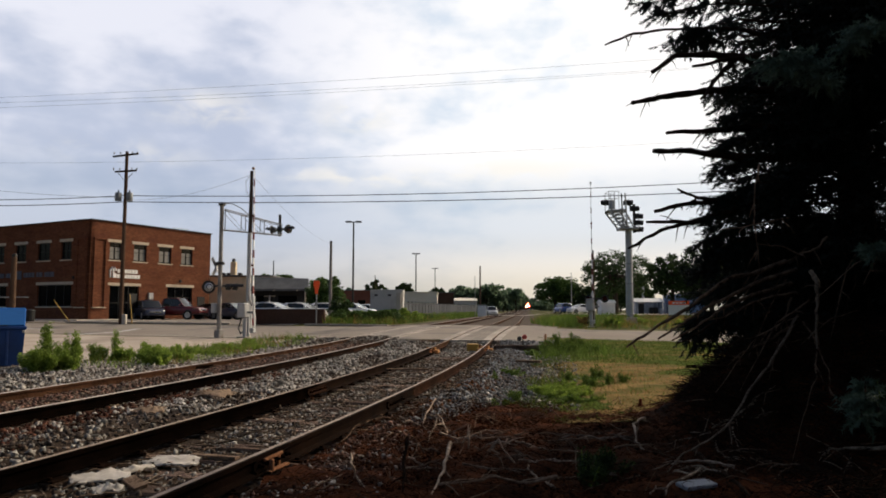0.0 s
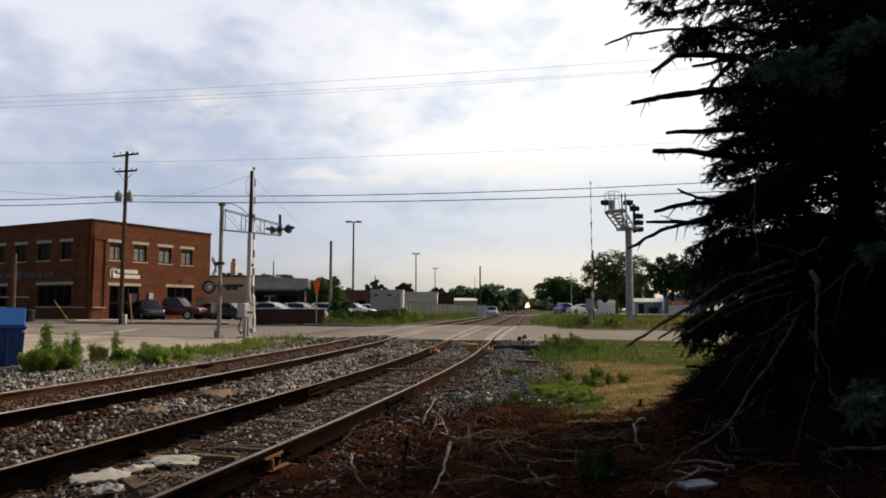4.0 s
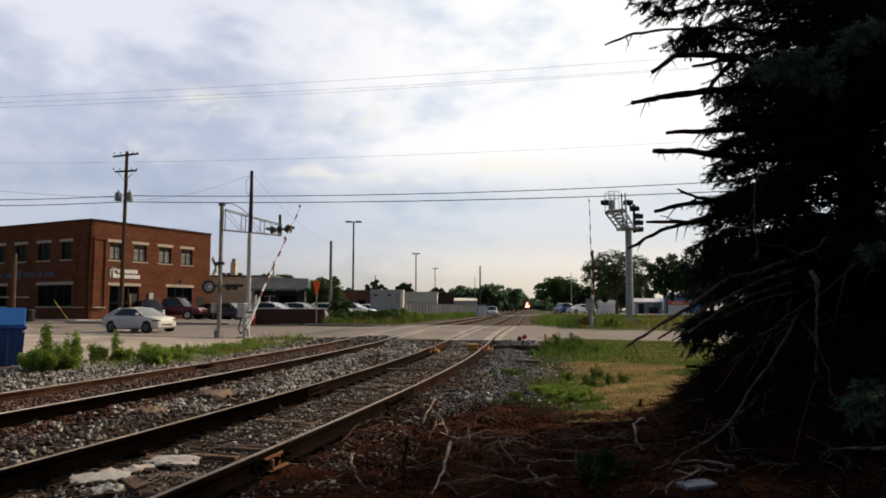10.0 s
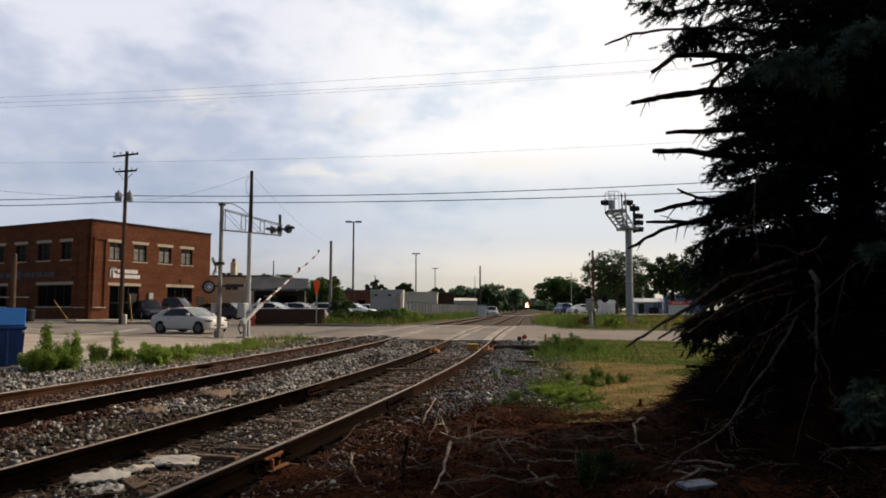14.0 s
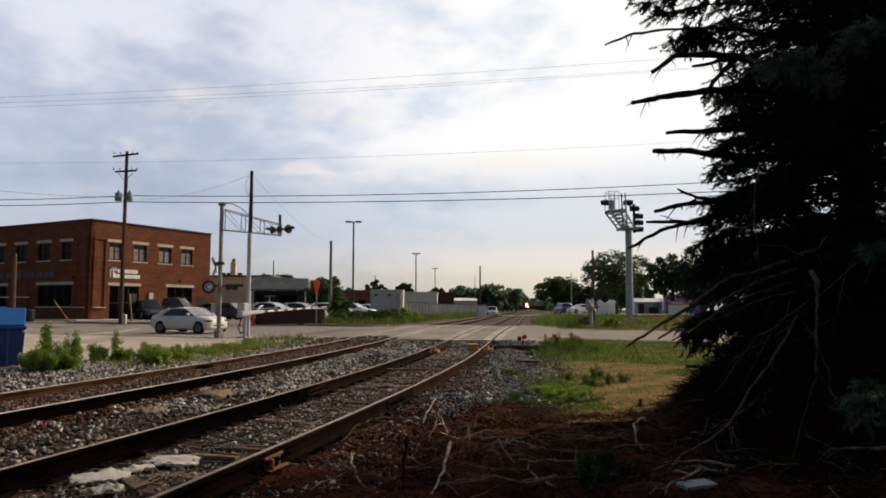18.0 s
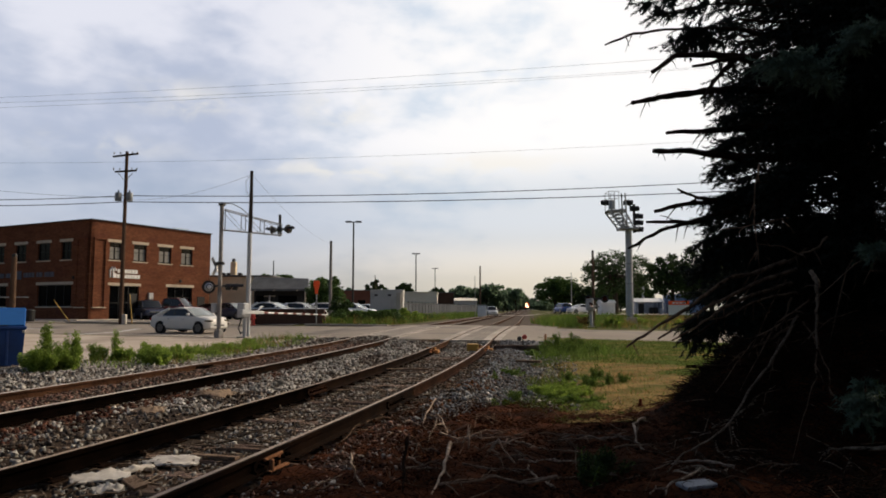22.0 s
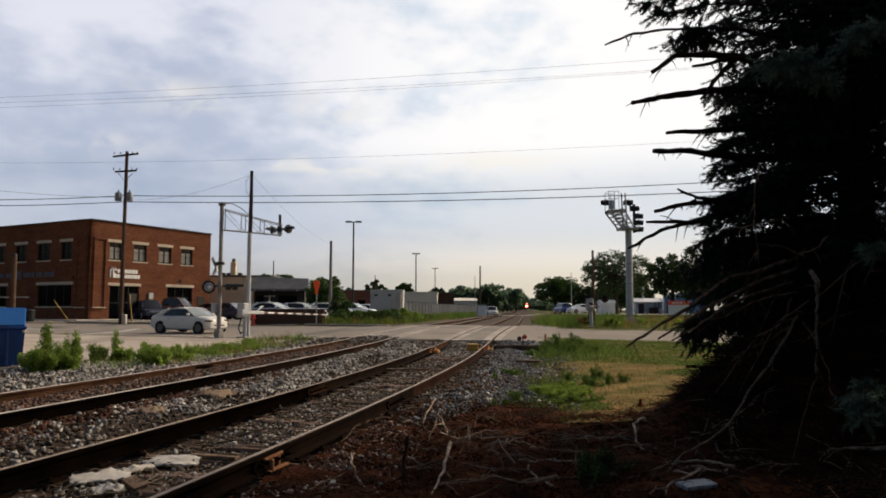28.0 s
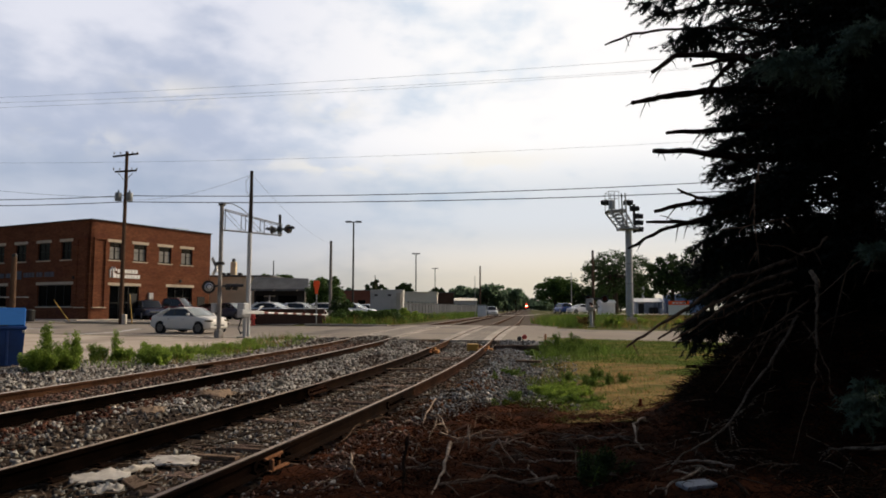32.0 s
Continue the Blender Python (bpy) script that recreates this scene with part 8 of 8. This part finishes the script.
# ---- the dumpster and the barrier behind it ----
def dumpster():
    x, y = -10.87, 16.75
    d = thing("dumpster", (x, y, gz(x, y)), "blue painted steel dumpster with sloping lid", "dumpster", turn=30)
    body = Shape()
    w, dp = 1.0, 0.75
    body.add([(-w, -dp, .08), (w * .96, -dp, .08), (w * .96, dp, .08), (-w, dp, .08), (-w, -dp - .06, .96), (w, -dp - .06, .96), (w, dp, 1.36), (-w, dp, 1.36)],
             [(0, 3, 2, 1), (4, 5, 6, 7), (0, 1, 5, 4), (1, 2, 6, 5), (2, 3, 7, 6), (3, 0, 4, 7)])
    part("bin_body", body, BLUE_BIN, d)
    for sx in (-.5, .5):
        lid = part("lid", Shape().box((sx * w, -.02, 1.19), (w - .02, 1.60, .05), .015, Matrix.Rotation(math.atan2(.40, 1.56), 3, "X")),
                   surface("lighter_blue_lid", (0.014, 0.065, 0.20), (0.024, 0.095, 0.27), 0.8, 0, 1.5, 25, 0.05), d, "lighter blue lid")
        part("lid_handle", Shape().tube([(sx * w - .15, -.84, .99), (sx * w - .15, -.9, 1.0), (sx * w + .15, -.9, 1.0), (sx * w + .15, -.84, .99)], .012, 6), BLACK, lid)
    for k in (-.65, 0, .65):
        part("rib", Shape().box((k, -dp - .035, .52), (.07, .06, .86), .01), BLUE_BIN, d)
    part("rim", Shape().box((0, -dp - .06, .94), (2 * w + .06, .06, .07), .01), BLUE_BIN, d)
    part("latch", Shape().box((w * .97, -dp - .08, .86), (.05, .03, .06), .006), SILVER, d)
    for sx in (-.85, .85):
        for sy in (-.6, .6):
            part("skid", Shape().box((sx, sy, .04), (.12, .2, .1), .01), BLACK, d)
    return d


dumpster()
rail = thing("barrier_rail", (-15.2, 24.1, gz(-15.2, 24.1)), "thin grey barrier rail fixed to a wooden post", "barrier")
part("rail", Shape().box((0.22, 0, 1.78), (2.1, 0.04, 0.04), 0.008), STEEL, rail)
part("post", Shape().tube([(-0.5, 0.0, -0.1), (-0.5, 0.0, 1.9)], 0.05, 8), WOODPOLE, rail)
guard = tagged(part("guy_guard", Shape().tube([(-29.2, 56.2, gz(-29.2, 56.2)), (-30.9, 57.0, 2.05)], 0.034, 8), YELLOW), "slanting yellow guy-wire guard before the brick wall", "guy guard")
can = thing("litter_bin", (-33.1, 57.6, gz(-33.1, 57.6)), "squat black litter bin on the pavement", "bin")
part("bin_body", Shape().turned([(.32, 0), (.36, .1), (.38, .75), (.40, .8)], (0, 0, 0), (0, 0, 1), 14), BLACK, can)
part("bin_lid", Shape().turned([(.41, 0), (.36, .1), (.15, .18)], (0, 0, .8), (0, 0, 1), 14), BLACK, can)
walkway = thing("sidewalk", (0, 0, 0), "pale concrete sidewalk round the brick building", "sidewalk", kind="structure")
bm_w = brick_building.matrix_basis
for k in range(14):
    o = part("paving_slab", Shape().box((-1.2, -0.9 + 1.9 * k, 0.03), (2.2, 1.86, 0.16), 0.015), CURB, walkway)
    o.matrix_basis = bm_w
for k in range(4):
    o = part("paving_slab", Shape().box((0.9 + 1.9 * k, -1.0, 0.03), (1.86, 1.8, 0.16), 0.015), CURB, walkway)
    o.matrix_basis = bm_w


# ---- road paint ----
def stripe(name, a0, q0, a1, q1, w, label):
    s = Shape()
    n = 10
    p, q = Vector((*road_plan(a0, q0), 0)), Vector((*road_plan(a1, q1), 0))
    d = (q - p).normalized()
    nrm = Vector((-d.y, d.x, 0)) * w / 2
    for k in range(n + 1):
        c = p.lerp(q, k / n)
        for sg in (-1, 1):
            e = c + nrm * sg
            s.v.append((e.x, e.y, gz(e.x, e.y) + 0.018))
    s.f = [(2 * k, 2 * k + 1, 2 * k + 3, 2 * k + 2) for k in range(n)]
    return tagged(part(name, s, PAINT_LINE), label, "road marking", "road markings", "structure")


stripe("road_marking_1", -33, 28.0, -10.5, 28.0, 0.12, "worn white edge line on the road")
stripe("road_marking_2", -56, 34.5, -43, 32.0, 0.22, "worn white lane line on the road")
stripe("road_marking_3", -34.6, 26.6, -37.5, 33.8, 0.5, "worn white stop line on the road")


# ---- level-crossing surface ----
crossing = thing("level_crossing", (0, 0, 0), "worn concrete level-crossing panels between the rails", "level crossing", kind="structure")
PANEL = surface("dirty_crossing_concrete", (0.19, 0.165, 0.142), (0.28, 0.25, 0.22), 0.9, 0, 1, 30, 0.15, vary=0.12)
PALE_PANEL = surface("pale_crossing_edge", (0.29, 0.25, 0.215), (0.43, 0.385, 0.335), 0.85, 0, 1, 30, 0.15, vary=0.12)
for offset, drop, y0, edge in ((0.0, 0.0, 25.6, 0.26), (-SPACING, FAR_DROP, 27.6, 0.13)):
    inner = 0.70 - edge
    strips = [(sg * (0.70 - edge / 2), edge, PALE_PANEL) for sg in (-1, 1)] + [(sg * (0.81 + edge / 2), edge, PALE_PANEL) for sg in (-1, 1)]
    strips += [(sg * (inner / 2 - 0.0), inner - 0.012, PANEL) for sg in (-1, 1)]
    for k in range(6):
        a = y0 + 2.45 * k
        for c, w, mt in strips:
            s = Shape().sweep([(-w / 2, -0.12), (w / 2, -0.12), (w / 2, -0.012), (w / 2 - 0.012, 0.0), (-w / 2 + 0.012, 0.0), (-w / 2, -0.012)],
                              [track_frame(y, offset + c, drop + 0.008) for y in (a, a + 1.2, a + 2.42)])
            part("crossing_panel", s, mt, crossing)
cross_fill = Shape()
for o0, o1 in ((-7.6, -SPACING - 0.96), (-SPACING + 0.96, -1.09), (1.09, 3.2)):
    ys = np.linspace(25.8 if o1 > 0 else 26.3 if o0 > -4 else 27.6, 42.5, 14)
    base = len(cross_fill.v)
    for y in ys:
        for o in (o0, o1):
            d = FAR_DROP if o < -2.3 else 0.0
            p, _, _ = track_frame(float(y), o, d + 0.02)
            g = gz(p.x, p.y) + 0.016
            cross_fill.v.append((p.x, p.y, p.z if o not in (-7.6, 3.2) else g))
    for k in range(13):
        b = base + 2 * k
        cross_fill.f.append((b, b + 1, b + 3, b + 2))
tagged(part("crossing_asphalt", cross_fill, ASPHALT, smooth=60), "grey asphalt between the crossing tracks", "road", "", "structure")


# ---- litter and odds and ends by the track ----
PLASTIC = surface("dirty_white_plastic", (0.38, 0.34, 0.28), (0.58, 0.53, 0.46), 0.5, 0, 4, 50, 0.1, dirt=(0.3, 0.26, 0.22), dirt_amount=0.35, dirt_scale=5)


def rag(x, y, w, d, turn, seed, label, material=None, puff=1.3):
    """A crumpled plastic sheet, doubled over so that it has thickness."""
    s = Shape()
    n = 16
    z = float(bed_z(x, y)) + 0.035
    for layer in (0, 1):
        for i in range(n):
            for j in range(n):
                u, v = (i / (n - 1) - .5), (j / (n - 1) - .5)
                e = 1 - 0.25 * noise.noise(Vector((u * 3, v * 3, seed + 7)))
                h = 0.03 * abs(noise.noise(Vector((u * 4 + v * 2, v * 5, seed)))) + 0.022 * abs(noise.noise(Vector((u * 9, v * 12 + u * 4, seed)))) - 0.008
                h += 0.02 * max(0, 1 - 3 * (u * u + v * v))
                h *= puff * (1 if layer == 0 else 0.75)
                s.v.append((u * w * e, v * d * e, h - 0.012 * layer))
    for layer in (0, 1):
        for i in range(n - 1):
            for j in range(n - 1):
                a = layer * n * n + i * n + j
                s.f.append((a, a + 1, a + n + 1, a + n) if layer == 0 else (a, a + n, a + n + 1, a + 1))
    rim = [i * n for i in range(n)] + [(n - 1) * n + j for j in range(1, n)] + [i * n + n - 1 for i in range(n - 2, -1, -1)] + [j for j in range(n - 2, 0, -1)]
    for a, b in zip(rim, rim[1:] + rim[:1]):
        s.f.append((a, b, b + n * n, a + n * n))
    o = part("plastic_sheet" if material is None else "cardboard_scrap", s, material or PLASTIC, smooth=70)
    o.matrix_basis = pose(x, y, z, 0, 0, turn)
    return tagged(o, label, "litter", "plastic litter")


rag(-2.66, 5.70, 0.40, 0.30, 28, 1, "crumpled dirty white plastic sheet between the rails")
rag(-2.30, 6.30, 0.46, 0.34, 5, 2, "crumpled dirty white plastic sack between the rails")
rag(-2.50, 5.92, 0.30, 0.09, 48, 6, "twisted tail of torn white plastic")
RUST_PIN = surface("dark_red_iron", (0.05, 0.010, 0.006), (0.13, 0.028, 0.016), 0.85, 0, 5, 50, 0.2)
CARDBOARD = surface("sodden_tan_cardboard", (0.13, 0.09, 0.06), (0.27, 0.195, 0.14), 0.95, 0, 5, 50, 0.3)
rag(-3.60, 8.90, 0.36, 0.42, 15, 4, "crumpled tan scrap of cardboard on the stones", CARDBOARD, 2.2)
rag(-3.30, 10.5, 0.50, 0.55, -10, 5, "sodden tan heap of cardboard on the stones", CARDBOARD, 3.0)
rag(-2.42, 5.30, 0.20, 0.17, 40, 3, "small torn scrap of white plastic", None, 1.5)
tagged(part("loose_plank", Shape().box((-2.00, 6.40, -0.030), (0.46, 0.07, 0.03), 0.004, Matrix.Rotation(-0.30, 3, "Z")), DEAD_WOOD), "grey split lath lying on the ties", "plank")
tagged(part("loose_plank", Shape().box((-2.28, 5.42, -0.025), (0.25, 0.10, 0.03), 0.004, Euler((0.2, 0.1, -0.8)).to_matrix()), DEAD_WOOD), "splintered board between the rails", "plank")
tagged(part("loose_plank", Shape().box((-0.82, 15.05, float(rail_z(15.05)) - 0.135), (1.02, 0.06, 0.04), 0.006, Matrix.Rotation(0.10, 3, "Z")), DEAD_WOOD), "long pale lath lying across the ties", "plank")
tagged(part("loose_plank", Shape().box((2.06, 17.4, 0.02), (0.62, 0.16, 0.05), 0.006, Matrix.Rotation(-0.4, 3, "Z")), DEAD_WOOD), "pale board lying in the stones", "plank")
tagged(part("old_tie", Shape().box((2.5, 22.7, 0.06), (1.8, 0.24, 0.18), 0.02, Matrix.Rotation(0.02, 3, "Z")), TIE), "dark discarded tie beside the crossing", "tie")
mk = thing("red_marker", (2.62, 23.6, gz(2.62, 23.6)), "small dark red reflector on a short stake", "marker")
part("stake", Shape().tube([(0, 0, -.05), (0, 0, .42)], .02, 6), BLACK, mk)
part("reflector", Shape().turned([(.075, 0), (.075, .03), (.04, .05)], (0.05, 0, .46), (0, -1, 0), 14), RED_PAINT, mk, "dull red reflector")
part("reflector", Shape().turned([(.075, 0), (.075, .03), (.04, .05)], (-0.12, 0.02, .40), (0, -1, 0), 14), BLACK, mk)
pin = thing("rusty_stake", (2.56, 9.43, float(litter_z(2.56, 9.43))), "small dark red iron stake at the litter's edge", "stake")
part("shaft", Shape().tube([(0, 0, -.05), (0.005, 0, .11)], .02, 7), RUST_PIN, pin)
part("collar", Shape().turned([(.032, 0), (.036, .03), (.026, .06)], (0, 0, -.01), (0, 0, 1), 10), RUST_PIN, pin)
stk = thing("rusty_stake", (3.36, 23.7, gz(3.36, 23.7)), "short rusty brown iron stake by the rubble", "stake")
part("shaft", Shape().tube([(0, 0, -.05), (0.01, 0, .52)], .035, 7), JOINT, stk)
part("collar", Shape().turned([(.10, 0), (.12, .06), (.08, .16)], (0, 0, .12), (0, 0, 1), 10), JOINT, stk)
stones("rubble_heap", 90, 66, area(2.75, 3.45, 23.2, 23.9), 0.085, lambda x, y: land(x, y) + 0.05 + 0.12 * np.exp(-((x - 3.1) / 0.2) ** 2), CURB, "pale broken concrete heap by the crossing")
der = thing("rail_block", (0.93, 22.6, float(bed_z(0.93, 22.6))), "small yellow cast-iron block between the rails", "rail fitting")
part("block", Shape().box((0, 0, .12), (.36, .40, .24), .03), YELLOW, der)
part("lug", Shape().box((.18, 0, .16), (.16, .12, .1), .02), JOINT, der)


# unseen spruces, added out of view to keep sky light off the foreground
unseen_shade_tree = spruce(5.9, 3.2, 260, False, 2.2)
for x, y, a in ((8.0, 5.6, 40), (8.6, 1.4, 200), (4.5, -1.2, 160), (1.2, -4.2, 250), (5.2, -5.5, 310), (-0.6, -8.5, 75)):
    copy_thing(unseen_shade_tree, pose(x, y, gz(x, y), 0, 0, a))


# ---- the sky beyond: drifting cloud ----
def sky_material():
    m = bpy.data.materials.new("cloudy_sky")
    m.use_nodes = True
    t = m.node_tree
    t.nodes.clear()
    out = t.nodes.new("ShaderNodeOutputMaterial")
    em = t.nodes.new("ShaderNodeEmission")
    t.links.new(em.outputs[0], out.inputs[0])
    at = t.nodes.new("ShaderNodeTexCoord")
    sep = t.nodes.new("ShaderNodeSeparateXYZ")
    nrm = t.nodes.new("ShaderNodeVectorMath")
    nrm.operation = "NORMALIZE"
    t.links.new(at.outputs["Object"], nrm.inputs[0])
    t.links.new(nrm.outputs[0], sep.inputs[0])

    def calc(op, *args):
        n = t.nodes.new("ShaderNodeMath")
        n.operation = op
        for i, x in enumerate(args):
            if isinstance(x, (int, float)):
                n.inputs[i].default_value = x
            else:
                t.links.new(x, n.inputs[i])
        return n.outputs[0]

    def clamp(value, a, b, lo=0.0, hi=1.0):
        n = t.nodes.new("ShaderNodeMapRange")
        n.interpolation_type = "SMOOTHSTEP"
        for k, x in (("From Min", a), ("From Max", b), ("To Min", lo), ("To Max", hi)):
            n.inputs[k].default_value = x
        t.links.new(value, n.inputs["Value"])
        return n.outputs[0]

    def mix(f, a, b):
        n = t.nodes.new("ShaderNodeMixRGB")
        for i, x in enumerate((f, a, b)):
            if isinstance(x, tuple):
                n.inputs[i].default_value = (*x, 1)
            elif isinstance(x, (int, float)):
                n.inputs[i].default_value = x
            else:
                t.links.new(x, n.inputs[i])
        return n.outputs[0]

    x, y, z = sep.outputs
    # bearing and height above the horizon, in degrees; the decks flatten towards the horizon
    bear = calc("MULTIPLY", calc("ARCTAN2", x, y), 57.3)
    high = calc("MULTIPLY", calc("ARCSINE", z), 57.3)
    comb = t.nodes.new("ShaderNodeCombineXYZ")
    t.links.new(calc("MULTIPLY", bear, 0.045), comb.inputs[0])
    t.links.new(calc("MULTIPLY", calc("POWER", calc("ADD", calc("MAXIMUM", high, 0.0), 2.0), 0.8), 0.19), comb.inputs[1])

    def cloud(scale, detail, shift, warp=0.12):
        n = t.nodes.new("ShaderNodeTexNoise")
        n.inputs["Scale"].default_value = scale
        n.inputs["Detail"].default_value = detail
        n.inputs["Roughness"].default_value = 0.46
        n.inputs["Distortion"].default_value = warp
        mp = t.nodes.new("ShaderNodeMapping")
        mp.inputs["Location"].default_value = shift
        t.links.new(comb.outputs[0], mp.inputs["Vector"])
        t.links.new(mp.outputs[0], n.inputs["Vector"])
        return n.outputs["Fac"]

    def bank(b0, h0, wide, tall, weight):
        """A thicker bank of cloud about a bearing and a height."""
        u = calc("DIVIDE", calc("SUBTRACT", bear, b0), wide)
        v = calc("DIVIDE", calc("SUBTRACT", high, h0), tall)
        r = calc("ADD", calc("MULTIPLY", u, u), calc("MULTIPLY", v, v))
        return calc("MULTIPLY", calc("EXPONENT", calc("MULTIPLY", r, -1.0)), weight)

    f = calc("ADD", calc("MULTIPLY", cloud(1.5, 5.0, (3.2, 1.4, 0.0)), 0.62), calc("MULTIPLY", cloud(4.5, 6.0, (0.4, 7.7, 2.0)), 0.38))
    for spot in ((-20.5, 17.8, 6.5, 2.6, 0.16), (-12.0, 13.8, 9.0, 3.2, 0.15), (-30.0, 15.0, 6.0, 6.0, 0.08), (0.0, 15.5, 4.0, 2.0, 0.10), (-27.0, 10.0, 12.0, 2.5, 0.08),
                 (6.0, 8.5, 9.0, 2.0, 0.09), (-7.0, 20.0, 8.0, 2.2, -0.13), (-30.0, 22.5, 9.0, 2.0, -0.10), (2.0, 11.8, 7.0, 1.3, -0.12), (16.0, 16.0, 9.0, 9.0, -0.14)):
        f = calc("ADD", f, bank(*spot))
    f = calc("ADD", f, calc("MULTIPLY", calc("SUBTRACT", cloud(11.0, 6.0, (5.1, 2.2, 4.0), 0.2), 0.5), 0.16))
    shade = clamp(f, 0.44, 0.72)
    # the veiled sun brightens the cloud ahead and to the right
    sun_dot = calc("ADD", calc("ADD", calc("MULTIPLY", x, 0.28), calc("MULTIPLY", y, 0.92)), calc("MULTIPLY", z, 0.27))
    near_sun = clamp(sun_dot, 0.84, 0.995)
    dark = mix(near_sun, (0.50, 0.56, 0.71), (0.63, 0.745, 0.88))
    light = mix(near_sun, (0.82, 0.835, 0.93), (1.08, 1.06, 1.05))
    col = mix(shade, light, dark)
    # warm bright streaks where the deck thins
    thin_spots = None
    for spot in ((-18.5, 15.2, 3.5, 1.3, 0.9), (-6.5, 10.6, 6.0, 0.8, 1.0), (5.5, 11.2, 6.0, 0.9, 0.9), (-7.0, 15.2, 3.0, 1.4, 0.8), (-24.0, 11.5, 5.0, 0.9, 0.5)):
        one = bank(*spot)
        thin_spots = one if thin_spots is None else calc("MAXIMUM", thin_spots, one)
    wisps = clamp(cloud(7.0, 6.0, (2.1, 4.4, 1.0), 0.4), 0.40, 0.62)
    warm = calc("MULTIPLY", thin_spots, wisps)
    band = calc("MULTIPLY", clamp(high, 2.5, 5.5), clamp(high, 8.0, 13.0, 1.0, 0.0))
    col = mix(calc("MULTIPLY", band, 0.55), col, mix(near_sun, (0.345, 0.43, 0.56), (0.52, 0.60, 0.69)))
    col = mix(calc("MULTIPLY", warm, 0.6), col, (1.0, 0.94, 0.83))
    low = clamp(high, 0.8, 7.0, 1.0, 0.0)
    col = mix(calc("MULTIPLY", low, 0.85), col, mix(near_sun, (0.43, 0.425, 0.40), (0.78, 0.675, 0.50)))
    t.links.new(col, em.inputs["Color"])
    em.inputs["Strength"].default_value = 1.0
    return m


def sky_sheet():
    s = Shape()
    na, ne = 48, 20
    for i in range(ne + 1):
        e = radians(-3 + 34 * i / ne)
        for j in range(na + 1):
            a = radians(-48 + 96 * j / na)
            s.v.append((2600 * math.sin(a) * math.cos(e), 2600 * math.cos(a) * math.cos(e), 2600 * math.sin(e)))
    for i in range(ne):
        for j in range(na):
            k = i * (na + 1) + j
            s.f.append((k, k + 1, k + na + 2, k + na + 1))
    ob = part("sky_backdrop", s, sky_material(), smooth=60)
    return tagged(ob, "broken grey-white evening cloud", "sky", "", "structure")


sky_cloud = sky_sheet()


def motions():
    # both gates come down between 6 and 19 s
    swing_1 = ((0, 91), (5.5, 90.5), (6, 88.8), (6.5, 79), (7, 71.5), (7.5, 68), (8, 65), (8.5, 62.5), (9, 60), (9.5, 57.5), (10, 54), (11, 48.3),
               (12, 42.5), (13, 35), (13.5, 32), (14, 28.5), (14.5, 25.5), (16.5, 13.5), (17, 9), (17.6, 4.8), (18, 2.4), (18.9, -0.6), (20, -1.3), (32, -1.3))
    walk(gate_arm_1, [(t, pose(0, -0.22, gate_h1, 0, -a, 0)) for t, a in swing_1])
    swing_2 = ((0, 90), (6.5, 89), (7, 82), (7.5, 68), (8, 63), (8.5, 59.5), (9, 54), (10, 48.5), (10.5, 44), (11, 40.5), (12, 33.5), (13, 26), (14, 19.5),
               (16.5, 7), (18, 2), (19, 0), (32, 0))
    walk(gate_arm_2, [(t, pose(0, -0.13, gate_h2, 0, -a, 0)) for t, a in swing_2])
    # the sedan comes up the road, brakes and stops at the gate
    run = [(0.0, -71.3), (4.0, -42.5), (7.6, -16.57), (8, -13.69), (8.5, -10.63), (9, -7.92), (9.5, -5.7), (10, -3.97), (10.5, -2.7), (11, -1.78), (11.5, -1.09), (12, -0.56),
           (12.5, -0.24), (13, -0.09), (13.5, -0.02), (14, 0.0), (32, 0.0)]
    rows = []
    for t, s in run:
        px, py = -15.43 + ROAD_WAY.x * (s + 0.93), 42.0 + ROAD_WAY.y * (s + 0.93)
        rows.append((t, pose(px, py, gz(px, py) + 0.012, 1.2, 0, -25.0)))
    walk(sedan, rows)
    # its wheels roll, a fifth of a turn from row to row
    spin = []
    for (t0, s0), (t1, s1) in zip(run, run[1:]):
        n = max(1, int(abs(s1 - s0) / 0.335 / 1.3) + 1)
        spin += [(t0 + (t1 - t0) * k / n, s0 + (s1 - s0) * k / n) for k in range(n)]
    spin.append(run[-1])
    for wheel in [o for o in sedan.children if o.name.split(".")[0] == "wheel"]:
        wx, wy, wz = wheel.location
        walk(wheel, [(t, pose(wx, wy, wz, 0, 0, 0) @ Matrix.Rotation(s / 0.335, 4, "Y")) for t, s in spin])
    # the train creeps nearer, far down the straight
    rows = []
    for t, y in ((0.0, 610.0), (16.0, 585.0), (32.0, 560.0)):
        rows.append((t, pose(float(track_x(y)) + (0.6 - t * 0.06), y, float(rail_z(y)) - 0.1, 0, 0, -6.8)))
    walk(train, rows)
    walk(sky_cloud, [(0.0, pose(0, 0, 0, 0, 0, 0)), (32.0, pose(0, 0, 0, 0.7, 0, 2.2))])


motions()
